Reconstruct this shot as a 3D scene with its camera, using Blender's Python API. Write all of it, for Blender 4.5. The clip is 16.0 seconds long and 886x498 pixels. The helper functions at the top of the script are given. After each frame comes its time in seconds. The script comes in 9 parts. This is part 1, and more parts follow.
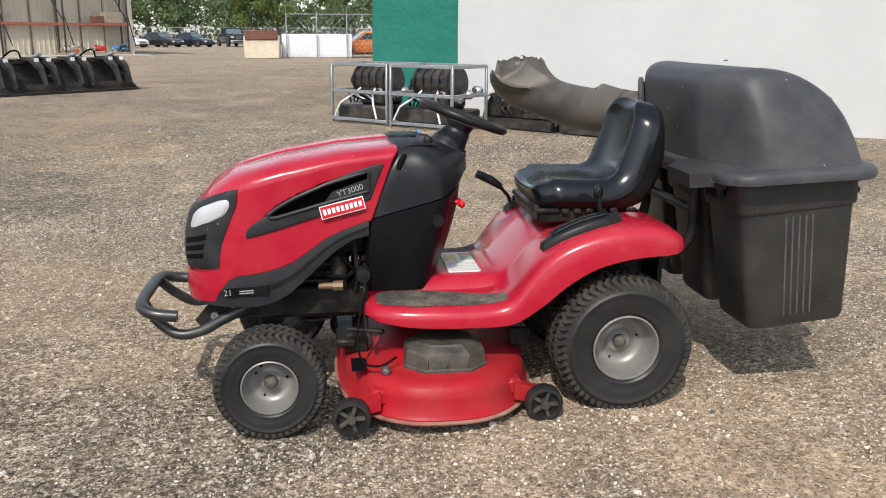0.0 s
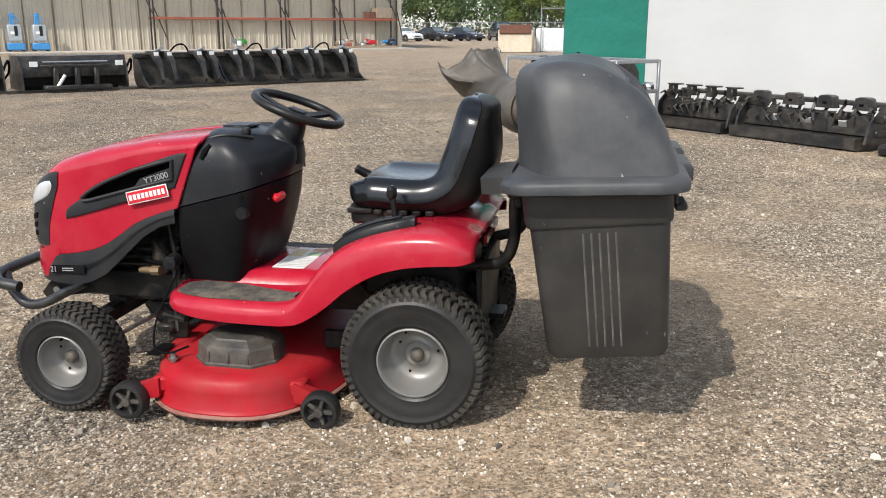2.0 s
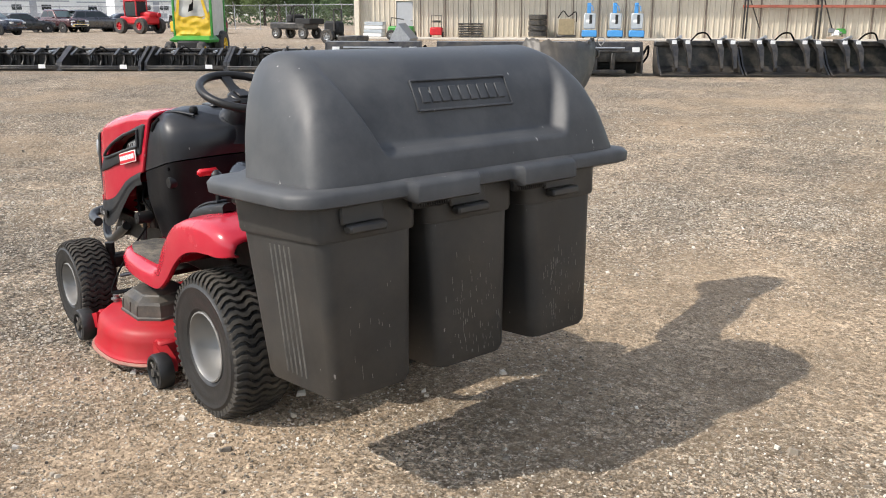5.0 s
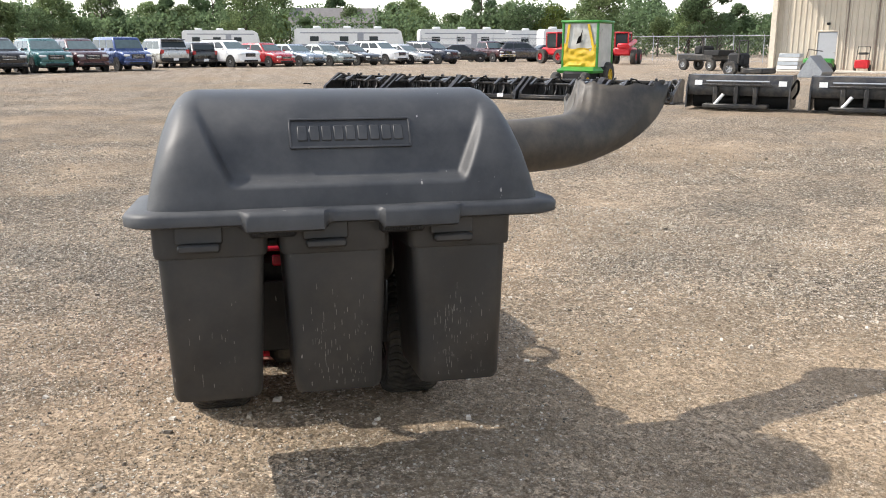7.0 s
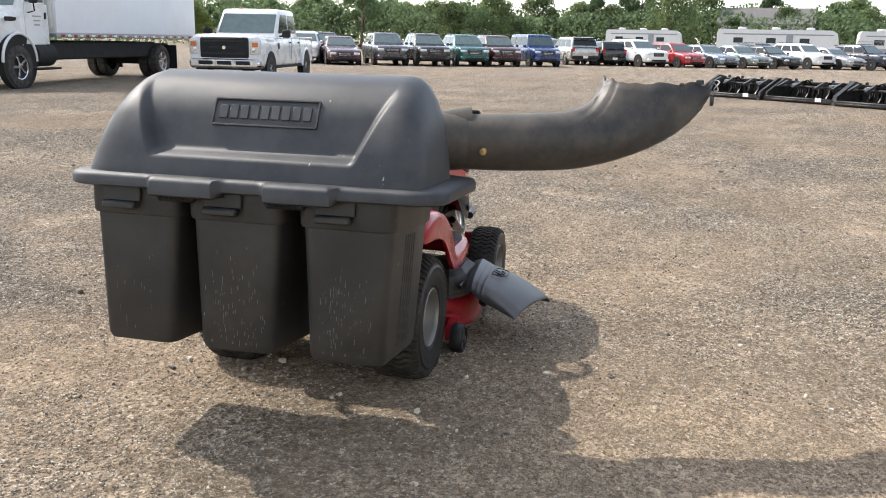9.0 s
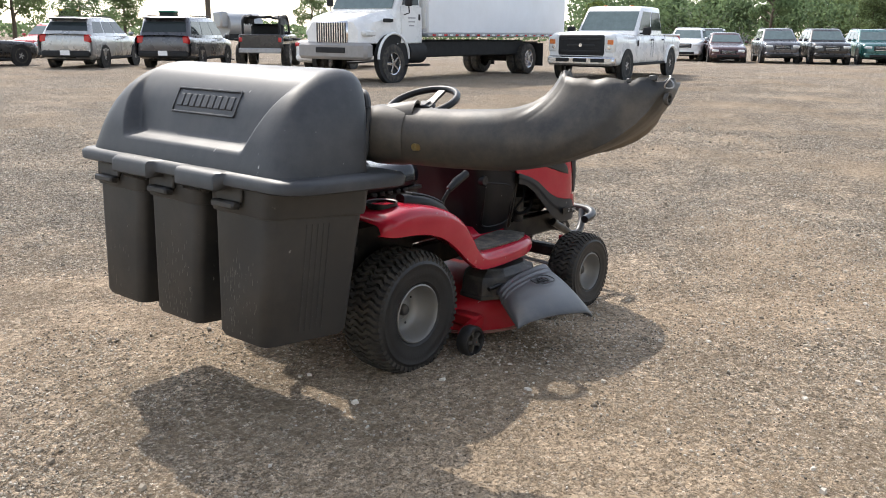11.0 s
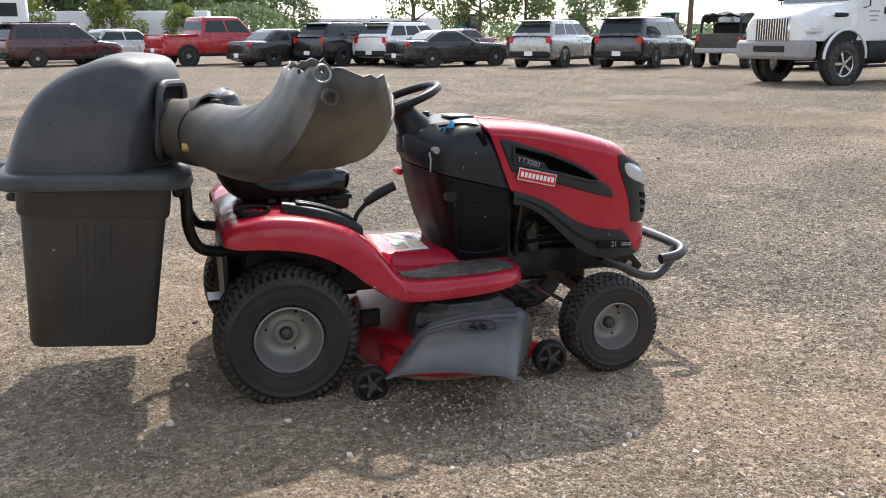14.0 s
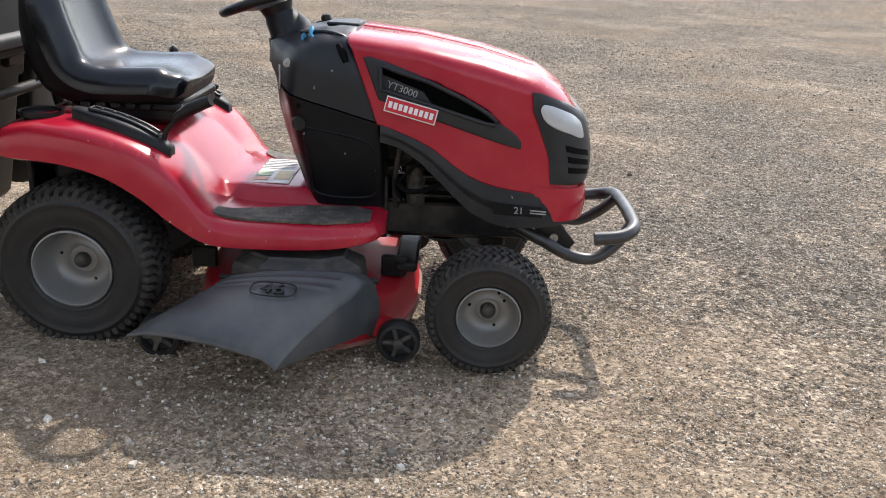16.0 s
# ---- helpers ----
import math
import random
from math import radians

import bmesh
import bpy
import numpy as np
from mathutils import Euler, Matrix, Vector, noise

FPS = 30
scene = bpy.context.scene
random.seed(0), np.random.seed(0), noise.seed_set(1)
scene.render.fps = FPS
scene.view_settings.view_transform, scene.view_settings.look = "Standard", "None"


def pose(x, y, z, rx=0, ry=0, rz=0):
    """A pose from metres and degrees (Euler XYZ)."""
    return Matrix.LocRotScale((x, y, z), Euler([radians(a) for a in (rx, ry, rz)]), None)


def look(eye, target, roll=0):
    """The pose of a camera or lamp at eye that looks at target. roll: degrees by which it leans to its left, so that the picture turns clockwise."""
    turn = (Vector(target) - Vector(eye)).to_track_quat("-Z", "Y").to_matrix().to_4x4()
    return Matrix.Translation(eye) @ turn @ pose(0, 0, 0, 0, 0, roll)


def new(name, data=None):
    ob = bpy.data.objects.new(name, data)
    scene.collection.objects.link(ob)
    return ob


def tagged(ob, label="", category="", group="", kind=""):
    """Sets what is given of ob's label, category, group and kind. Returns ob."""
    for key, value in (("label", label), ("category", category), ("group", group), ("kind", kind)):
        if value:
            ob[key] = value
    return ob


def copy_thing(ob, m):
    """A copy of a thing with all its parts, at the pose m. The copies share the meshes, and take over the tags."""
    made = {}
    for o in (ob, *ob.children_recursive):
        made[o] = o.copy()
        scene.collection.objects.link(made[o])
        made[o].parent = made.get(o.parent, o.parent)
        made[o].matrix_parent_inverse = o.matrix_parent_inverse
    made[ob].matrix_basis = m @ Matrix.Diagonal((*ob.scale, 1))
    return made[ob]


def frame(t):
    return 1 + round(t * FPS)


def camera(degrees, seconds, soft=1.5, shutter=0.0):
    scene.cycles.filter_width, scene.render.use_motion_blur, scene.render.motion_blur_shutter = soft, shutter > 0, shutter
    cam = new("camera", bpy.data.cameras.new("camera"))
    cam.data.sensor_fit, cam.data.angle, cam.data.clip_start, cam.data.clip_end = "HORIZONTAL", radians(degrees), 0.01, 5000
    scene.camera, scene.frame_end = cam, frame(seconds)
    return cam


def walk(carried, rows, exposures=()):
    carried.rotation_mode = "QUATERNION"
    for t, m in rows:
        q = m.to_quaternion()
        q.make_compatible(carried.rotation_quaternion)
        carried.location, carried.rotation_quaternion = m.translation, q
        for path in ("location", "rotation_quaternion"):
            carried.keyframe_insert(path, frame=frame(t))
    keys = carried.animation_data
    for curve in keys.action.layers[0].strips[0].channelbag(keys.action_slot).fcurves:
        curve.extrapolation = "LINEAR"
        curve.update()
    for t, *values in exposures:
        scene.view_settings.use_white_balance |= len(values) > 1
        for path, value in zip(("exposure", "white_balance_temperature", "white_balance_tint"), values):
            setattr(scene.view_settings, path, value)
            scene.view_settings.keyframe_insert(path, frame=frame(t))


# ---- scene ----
cam = camera(54.0, 16.0, soft=1.0)
PATH = [
    (0, (-1.004, -3.213, 1.318), (-0.755, -1.287, 0.839), 0.2),
    (0.5, (-0.607, -3.255, 1.299), (-0.492, -1.316, 0.824), 0.1),
    (1, (-0.223, -3.224, 1.284), (-0.251, -1.282, 0.806), -0.0),
    (1.5, (0.179, -3.095, 1.295), (-0.007, -1.163, 0.812), -0.1),
    (2, (0.582, -3.018, 1.305), (0.225, -1.113, 0.813), 0.1),
    (2.5, (0.895, -2.836, 1.284), (0.36, -0.976, 0.782), 0.4),
    (3, (1.222, -2.616, 1.301), (0.501, -0.821, 0.792), 0.3),
    (3.5, (1.596, -2.408, 1.294), (0.684, -0.704, 0.781), 0.0),
    (6, (3.018, -0.958, 1.332), (1.274, -0.114, 0.835), 0.2),
    (6.5, (3.198, -0.638, 1.349), (1.364, 0.002, 0.876), 0.1),
    (7, (3.225, -0.242, 1.342), (1.328, 0.196, 0.887), 0.1),
    (7.5, (3.304, 0.138, 1.324), (1.367, 0.36, 0.88), 0.4),
    (8, (3.355, 0.529, 1.338), (1.404, 0.522, 0.899), 0.6),
    (8.5, (3.273, 0.93, 1.345), (1.339, 0.687, 0.898), 0.9),
    (9, (3.185, 1.281, 1.325), (1.298, 0.808, 0.859), 1.3),
    (11.5, (2.134, 2.904, 1.332), (0.797, 1.495, 0.855), 0.5),
    (12, (1.81, 3.145, 1.33), (0.633, 1.598, 0.858), 0.5),
    (12.5, (1.433, 3.225, 1.309), (0.414, 1.572, 0.832), 0.2),
    (13, (1.062, 3.262, 1.294), (0.196, 1.523, 0.819), -0.3),
    (13.5, (0.714, 3.33, 1.299), (-0.009, 1.527, 0.823), -0.5),
    (14, (0.331, 3.282, 1.277), (-0.245, 1.429, 0.793), -0.4),
    (14.5, (-0.014, 3.222, 1.277), (-0.452, 1.335, 0.778), 0.1),
    (15, (-0.383, 3.158, 1.29), (-0.69, 1.259, 0.742), 0.9),
    (15.5, (-0.802, 2.974, 1.268), (-0.926, 1.078, 0.644), 1.5),
    (16, (-1.097, 2.793, 1.226), (-1.087, 0.912, 0.548), 2.8),
]
walk(cam, [(t, look(eye, target, roll)) for t, eye, target, roll in PATH], exposures=[(0.0, 0.72, 6500, 9), (3.5, 1.01, 6500, 9), (6.0, 1.23, 6650, 10), (9.0, 1.27, 6550, 10), (11.5, 1.28, 6550, 10), (16.0, 1.27, 6450, 11)])

# ---- world and light ----
SUN = Vector((-0.345, -0.895, 1.0)).normalized()
world = bpy.data.worlds.new("sky")
scene.world = world
world.use_nodes = True
wn = world.node_tree.nodes
sky = wn.new("ShaderNodeTexSky")
sky.sky_type = "NISHITA"
sky.sun_disc = False
sky.sun_elevation = math.asin(SUN.z)
sky.sun_rotation = math.atan2(SUN.x, SUN.y)
sky.dust_density = 1.1
sky.air_density = 1.0
sky.ozone_density = 1.0
wn["Background"].inputs["Strength"].default_value = 0.15
haze = wn.new("ShaderNodeHueSaturation")
haze.inputs["Saturation"].default_value = 0.55
world.node_tree.links.new(sky.outputs["Color"], haze.inputs["Color"])
world.node_tree.links.new(haze.outputs["Color"], wn["Background"].inputs["Color"])
sun = new("sun", bpy.data.lights.new("sun", "SUN"))
sun.data.energy = 2.25
sun.data.angle = radians(0.6)
sun.data.color = (1.0, 0.94, 0.865)
sun.matrix_world = look((0, 0, 30), tuple(Vector((0, 0, 30)) - SUN))


# ---- materials ----
def mat(name, base, rough=0.5, metal=0.0, var=0.12, scale=6.0, bump=0.0, bscale=80.0, dust=0.0, dust_col=(0.34, 0.28, 0.2),
        dscale=9.0, coat=0.0, spec=0.5, objvar=0.0, alpha=1.0, trans=0.0, rvar=0.1, flecks=0.0, fleck_col=(0.42, 0.40, 0.37)):
    """A procedural surface: base colour with two scales of variation, dust blotches, fine relief."""
    m = bpy.data.materials.new(name)
    m.use_nodes = True
    nt = m.node_tree
    n, l = nt.nodes, nt.links
    b = n["Principled BSDF"]
    tc = n.new("ShaderNodeTexCoord")
    big = n.new("ShaderNodeTexNoise")
    big.inputs["Scale"].default_value = scale
    big.inputs["Detail"].default_value = 6
    big.inputs["Roughness"].default_value = 0.65
    l.new(tc.outputs["Object"], big.inputs["Vector"])
    ramp = n.new("ShaderNodeMapRange")
    ramp.inputs["From Min"].default_value, ramp.inputs["From Max"].default_value = 0.3, 0.7
    ramp.inputs["To Min"].default_value, ramp.inputs["To Max"].default_value = 1 - var, 1 + var
    l.new(big.outputs["Fac"], ramp.inputs["Value"])
    mul = n.new("ShaderNodeVectorMath")
    mul.operation = "SCALE"
    mul.inputs[0].default_value = base
    l.new(ramp.outputs["Result"], mul.inputs["Scale"])
    col = mul.outputs["Vector"]
    if objvar:
        oi = n.new("ShaderNodeObjectInfo")
        r2 = n.new("ShaderNodeMapRange")
        r2.inputs["To Min"].default_value, r2.inputs["To Max"].default_value = 1 - objvar, 1 + objvar
        l.new(oi.outputs["Random"], r2.inputs["Value"])
        m2 = n.new("ShaderNodeVectorMath")
        m2.operation = "SCALE"
        l.new(col, m2.inputs[0])
        l.new(r2.outputs["Result"], m2.inputs["Scale"])
        col = m2.outputs["Vector"]
    if dust:
        dn = n.new("ShaderNodeTexNoise")
        dn.inputs["Scale"].default_value = dscale
        dn.inputs["Detail"].default_value = 8
        dn.inputs["Roughness"].default_value = 0.7
        l.new(tc.outputs["Object"], dn.inputs["Vector"])
        dr = n.new("ShaderNodeMapRange")
        dr.inputs["From Min"].default_value, dr.inputs["From Max"].default_value = 0.42, 0.75
        dr.inputs["To Min"].default_value, dr.inputs["To Max"].default_value = 0.0, dust
        l.new(dn.outputs["Fac"], dr.inputs["Value"])
        mx = n.new("ShaderNodeMix")
        mx.data_type = "RGBA"
        l.new(dr.outputs["Result"], mx.inputs["Factor"])
        l.new(col, mx.inputs["A"])
        mx.inputs["B"].default_value = (*dust_col, 1)
        col = mx.outputs["Result"]
    if flecks:
        # sparse chips and short scratches
        mp = n.new("ShaderNodeMapping")
        mp.inputs["Scale"].default_value = (1.0, 1.6, 0.7)
        mp.inputs["Rotation"].default_value = (0.4, 0.3, 0.7)
        l.new(tc.outputs["Object"], mp.inputs["Vector"])
        fk = n.new("ShaderNodeTexNoise")
        fk.inputs["Scale"].default_value = 42
        fk.inputs["Detail"].default_value = 3
        l.new(mp.outputs["Vector"], fk.inputs["Vector"])
        fr = n.new("ShaderNodeMapRange")
        fr.inputs["From Min"].default_value, fr.inputs["From Max"].default_value = 0.735, 0.765
        fr.inputs["To Min"].default_value, fr.inputs["To Max"].default_value = 0.0, flecks
        l.new(fk.outputs["Fac"], fr.inputs["Value"])
        fx = n.new("ShaderNodeMix")
        fx.data_type = "RGBA"
        l.new(fr.outputs["Result"], fx.inputs["Factor"])
        l.new(col, fx.inputs["A"])
        fx.inputs["B"].default_value = (*fleck_col, 1)
        col = fx.outputs["Result"]
    l.new(col, b.inputs["Base Color"])
    rr = n.new("ShaderNodeMapRange")
    rr.inputs["From Min"].default_value, rr.inputs["From Max"].default_value = 0.3, 0.7
    rr.inputs["To Min"].default_value, rr.inputs["To Max"].default_value = max(rough - rvar, 0.02), min(rough + rvar, 1)
    l.new(big.outputs["Fac"], rr.inputs["Value"])
    l.new(rr.outputs["Result"], b.inputs["Roughness"])
    b.inputs["Metallic"].default_value = metal
    b.inputs["Specular IOR Level"].default_value = spec
    b.inputs["Coat Weight"].default_value = coat
    b.inputs["Coat Roughness"].default_value = 0.12
    b.inputs["Alpha"].default_value = alpha
    b.inputs["Transmission Weight"].default_value = trans
    if bump:
        fn = n.new("ShaderNodeTexNoise")
        fn.inputs["Scale"].default_value = bscale
        fn.inputs["Detail"].default_value = 4
        l.new(tc.outputs["Object"], fn.inputs["Vector"])
        bp = n.new("ShaderNodeBump")
        bp.inputs["Strength"].default_value = bump
        bp.inputs["Distance"].default_value = 0.4 / bscale
        l.new(fn.outputs["Fac"], bp.inputs["Height"])
        l.new(bp.outputs["Normal"], b.inputs["Normal"])
    return m


RED = mat("red_paint", (0.365, 0.0085, 0.0255), 0.23, var=0.10, scale=3, dust=0.06, dscale=6, coat=0.12, rvar=0.07, spec=0.36, bump=0.03, bscale=25, flecks=0.6)
RED_DECK = mat("red_deck_paint", (0.34, 0.008, 0.016), 0.46, var=0.16, scale=5, dust=0.26, dust_col=(0.15, 0.085, 0.055), dscale=7, spec=0.20, bump=0.06, bscale=40, flecks=0.5)
PLASTIC = mat("black_plastic", (0.008, 0.0083, 0.009), 0.42, var=0.2, spec=0.28, scale=5, dust=0.05, dscale=7, bump=0.12, bscale=500, flecks=0.5)
TRIM = mat("charcoal_plastic", (0.017, 0.0185, 0.021), 0.48, var=0.15, spec=0.3, scale=6, dust=0.06, dscale=8, bump=0.12, bscale=500, flecks=0.5)
COWL = mat("charcoal_cowl_plastic", (0.0085, 0.0098, 0.0125), 0.42, var=0.14, spec=0.34, scale=6, dust=0.025, dscale=8, bump=0.12, bscale=500, flecks=0.6)
GLOSS_BLACK = mat("glossy_black_plastic", (0.0045, 0.0048, 0.006), 0.42, var=0.2, scale=6, dust=0.015, spec=0.16, flecks=0.5)
LID = mat("weathered_black_plastic", (0.037, 0.0392, 0.0425), 0.52, spec=0.42, var=0.3, scale=5, dust=0.16, dust_col=(0.20, 0.185, 0.16), dscale=5, bump=0.18, bscale=350, flecks=0.8)
BIN = mat("dusty_bin_plastic", (0.021, 0.0207, 0.020), 0.52, var=0.25, scale=5, dust=0.14, dust_col=(0.20, 0.165, 0.125), dscale=4, bump=0.18, bscale=300, flecks=0.5)
RIB = mat("pale_rib_plastic", (0.085, 0.08, 0.07), 0.6, var=0.5, scale=18)
SCUFF = mat("scuffed_plastic", (0.16, 0.155, 0.135), 0.7, var=0.3, scale=14)
TUBE = mat("dusty_tube_plastic", (0.029, 0.0285, 0.027), 0.52, var=0.3, scale=5, dust=0.58, dust_col=(0.23, 0.185, 0.13), dscale=2.2, bump=0.15, bscale=200)
VINYL = mat("black_vinyl", (0.0045, 0.0055, 0.0075), 0.22, spec=0.42, var=0.15, scale=6, dust=0.0, dscale=9, bump=0.12, bscale=240, rvar=0.03)
RUBBER = mat("tyre_rubber", (0.014, 0.0138, 0.0137), 0.5, spec=0.4, var=0.25, scale=8, dust=0.13, dust_col=(0.10, 0.085, 0.066), dscale=10, bump=0.2, bscale=120)
TREAD = mat("tyre_tread", (0.030, 0.028, 0.025), 0.85, spec=0.2, var=0.3, scale=12, dust=0.45, dust_col=(0.135, 0.115, 0.09), dscale=14, bump=0.2, bscale=120)
RIM = mat("silver_wheel_paint", (0.235, 0.23, 0.22), 0.40, metal=0.35, var=0.16, scale=9, dust=0.6, dust_col=(0.17, 0.145, 0.11), dscale=9)
FRAME = mat("black_frame_paint", (0.007, 0.007, 0.0075), 0.42, spec=0.25, var=0.3, scale=9, dust=0.12, dscale=10)
STEEL = mat("bare_steel", (0.34, 0.33, 0.32), 0.42, metal=0.9, var=0.2, scale=20)
BOLT = mat("brassy_bolt", (0.42, 0.30, 0.12), 0.35, metal=0.7)
BRASS = mat("brass", (0.15, 0.10, 0.05), 0.5, metal=0.3, dust=0.3)
ENGINE = mat("engine_casting", (0.013, 0.0125, 0.012), 0.6, metal=0.2, spec=0.2, var=0.4, scale=18, dust=0.25, dscale=20, bump=0.3, bscale=90)
MANDREL = mat("grey_cover_plastic", (0.024, 0.0235, 0.023), 0.6, var=0.2, scale=9, dust=0.36, dscale=6, bump=0.12, bscale=160)
DEFLECT = mat("grey_chute_plastic", (0.044, 0.048, 0.052), 0.42, var=0.16, scale=5, dust=0.14, dscale=5, bump=0.12, bscale=160)
LIP = mat("dusty_deck_edge", (0.24, 0.10, 0.075), 0.8, var=0.35, scale=16, dust=0.5, dust_col=(0.33, 0.26, 0.19), dscale=9, bump=0.2, bscale=120)
HUB = mat("dusty_hub_paint", (0.03, 0.029, 0.027), 0.6, var=0.25, scale=20, dust=0.4, dscale=14)
BLACK = mat("deep_black", (0.004, 0.004, 0.004), 0.8, spec=0.08)
# greyer than the frame: sky sheen on the tube is put into its colour
BUMPER = mat("sky_greyed_bumper_paint", (0.014, 0.0145, 0.015), 0.38, var=0.3, scale=9, dust=0.2, dust_col=(0.2, 0.19, 0.17), dscale=12, spec=0.6)
WHITE = mat("white_print", (0.75, 0.74, 0.72), 0.5, var=0.06)
GREY_PRINT = mat("grey_print", (0.3, 0.3, 0.3), 0.5, var=0.06)
PALE_PRINT = mat("faded_print", (0.50, 0.49, 0.46), 0.6, var=0.15, scale=30)
LOGO_RED = mat("red_badge", (0.52, 0.01, 0.02), 0.35, var=0.05)
LENS = mat("headlight_lens", (0.46, 0.47, 0.47), 0.12, var=0.06, scale=20, coat=0.5)
PAD = mat("rubber_foot_pad", (0.040, 0.038, 0.034), 0.8, var=0.3, scale=30, dust=0.5, dscale=18, bump=0.6, bscale=90)
YELLOW = mat("yellow_print", (0.66, 0.54, 0.30), 0.6, var=0.25, scale=30)
BLUE_RAG = mat("blue_tag_plastic", (0.13, 0.47, 0.80), 0.3, var=0.35, scale=30)
ORANGE_PRINT = mat("orange_print", (0.62, 0.33, 0.22), 0.6, var=0.25, scale=30)
GREEN_PRINT = mat("green_print", (0.34, 0.44, 0.28), 0.6, var=0.25, scale=30)


# ---- shapes: lists of corners and faces ----
def join(*geos):
    V, F = [], []
    for v, f in geos:
        k = len(V)
        V += list(v)
        F += [tuple(i + k for i in g) for g in f]
    return V, F


def xf(geo, m):
    return [tuple(m @ Vector(v)) for v in geo[0]], geo[1]


def box(c, s, bev=0.006):
    """A box with chamfered edges: centre, size."""
    h = [v / 2 for v in s]
    b = min(bev, *[0.45 * v for v in s])
    V, idx = [], {}
    for sx in (-1, 1):
        for sy in (-1, 1):
            for sz in (-1, 1):
                for ax in range(3):
                    p = [sx * (h[0] - b), sy * (h[1] - b), sz * (h[2] - b)]
                    p[ax] = (sx, sy, sz)[ax] * h[ax]
                    idx[sx, sy, sz, ax] = len(V)
                    V.append((c[0] + p[0], c[1] + p[1], c[2] + p[2]))
    F = []
    for ax in range(3):
        o = [a for a in range(3) if a != ax]
        for s0 in (-1, 1):
            ring = []
            for a, bb in ((-1, -1), (1, -1), (1, 1), (-1, 1)):
                k = [0, 0, 0]
                k[ax], k[o[0]], k[o[1]] = s0, a, bb
                ring.append(idx[(*k, ax)])
            if (s0 < 0) != (ax == 1):
                ring.reverse()
            F.append(tuple(ring))
    for ax in range(3):
        a1, a2 = [a for a in range(3) if a != ax]
        for s1 in (-1, 1):
            for s2 in (-1, 1):
                k1, k2 = [0, 0, 0], [0, 0, 0]
                k1[ax], k2[ax] = -1, 1
                for k in (k1, k2):
                    k[a1], k[a2] = s1, s2
                q = [idx[(*k1, a1)], idx[(*k2, a1)], idx[(*k2, a2)], idx[(*k1, a2)]]
                F.append(tuple(q))
    for sx in (-1, 1):
        for sy in (-1, 1):
            for sz in (-1, 1):
                F.append(tuple(idx[sx, sy, sz, a] for a in range(3)))
    return V, F


def loft(rings, closed=True, caps=True):
    """A skin through rings of equally many corners."""
    n = len(rings[0])
    V = [tuple(p) for r in rings for p in r]
    F = []
    for i in range(len(rings) - 1):
        for j in range(n if closed else n - 1):
            k = (j + 1) % n
            F.append((i * n + j, i * n + k, (i + 1) * n + k, (i + 1) * n + j))
    if caps:
        F.append(tuple(reversed(range(n))))
        F.append(tuple((len(rings) - 1) * n + j for j in range(n)))
    return V, F


def smooth_path(pts, n=6):
    """A Catmull-Rom line through the points."""
    P = [Vector(p) for p in pts]
    P = [2 * P[0] - P[1]] + P + [2 * P[-1] - P[-2]]
    out = []
    for i in range(1, len(P) - 2):
        for k in range(n):
            t = k / n
            a, b, c, d = P[i - 1:i + 3]
            out.append(0.5 * ((2 * b) + (c - a) * t + (2 * a - 5 * b + 4 * c - d) * t * t + (3 * b - a - 3 * c + d) * t ** 3))
    out.append(P[-2])
    return out


def tube(pts, r, n=10, caps=True):
    """A round tube along a line; r is a radius or one for each point."""
    P = [Vector(p) for p in pts]
    R = list(r) if isinstance(r, (list, tuple)) else [r] * len(P)
    rings, up = [], None
    for i, p in enumerate(P):
        d = (P[min(i + 1, len(P) - 1)] - P[max(i - 1, 0)]).normalized()
        if up is None:
            up = d.orthogonal().normalized()
        up = (up - d * up.dot(d)).normalized()
        side = d.cross(up)
        rings.append([p + R[i] * (math.cos(a) * up + math.sin(a) * side) for a in (2 * math.pi * k / n for k in range(n))])
    return loft(rings, True, caps)


def lathe(profile, c=(0, 0, 0), axis="y", n=40, caps=False):
    """Turns a profile of (radius, along) round an axis through c."""
    rings = []
    for r, h in profile:
        ring = []
        for k in range(n):
            a = 2 * math.pi * k / n
            u, v = r * math.cos(a), r * math.sin(a)
            p = {"y": (u, h, v), "z": (u, v, h), "x": (h, u, v)}[axis]
            ring.append((c[0] + p[0], c[1] + p[1], c[2] + p[2]))
        rings.append(ring)
    return loft(rings, True, caps)


def prism(poly, a0, a1, axis="y", bev=0.0):
    """A flat outline pushed along an axis; outline in the other two axes, in order."""
    def put(p, a):
        return {"y": (p[0], a, p[1]), "z": (p[0], p[1], a), "x": (a, p[0], p[1])}[axis]
    cx, cy = sum(p[0] for p in poly) / len(poly), sum(p[1] for p in poly) / len(poly)
    if bev:
        def shrink(p):
            d = Vector((p[0] - cx, p[1] - cy))
            return (p[0] - d.x / max(d.length, 1e-6) * bev, p[1] - d.y / max(d.length, 1e-6) * bev)
        s = 1 if a1 > a0 else -1
        rings = [[put(shrink(p), a0) for p in poly], [put(p, a0 + s * bev) for p in poly], [put(p, a1 - s * bev) for p in poly], [put(shrink(p), a1) for p in poly]]
    else:
        rings = [[put(p, a0) for p in poly], [put(p, a1) for p in poly]]
    return loft(rings)


def grid(f, nu, nv):
    """A sheet of points f(u, v), u and v from 0 to 1."""
    V = [tuple(f(i / nu, j / nv)) for i in range(nu + 1) for j in range(nv + 1)]
    F = [(i * (nv + 1) + j, (i + 1) * (nv + 1) + j, (i + 1) * (nv + 1) + j + 1, i * (nv + 1) + j + 1) for i in range(nu) for j in range(nv)]
    return V, F


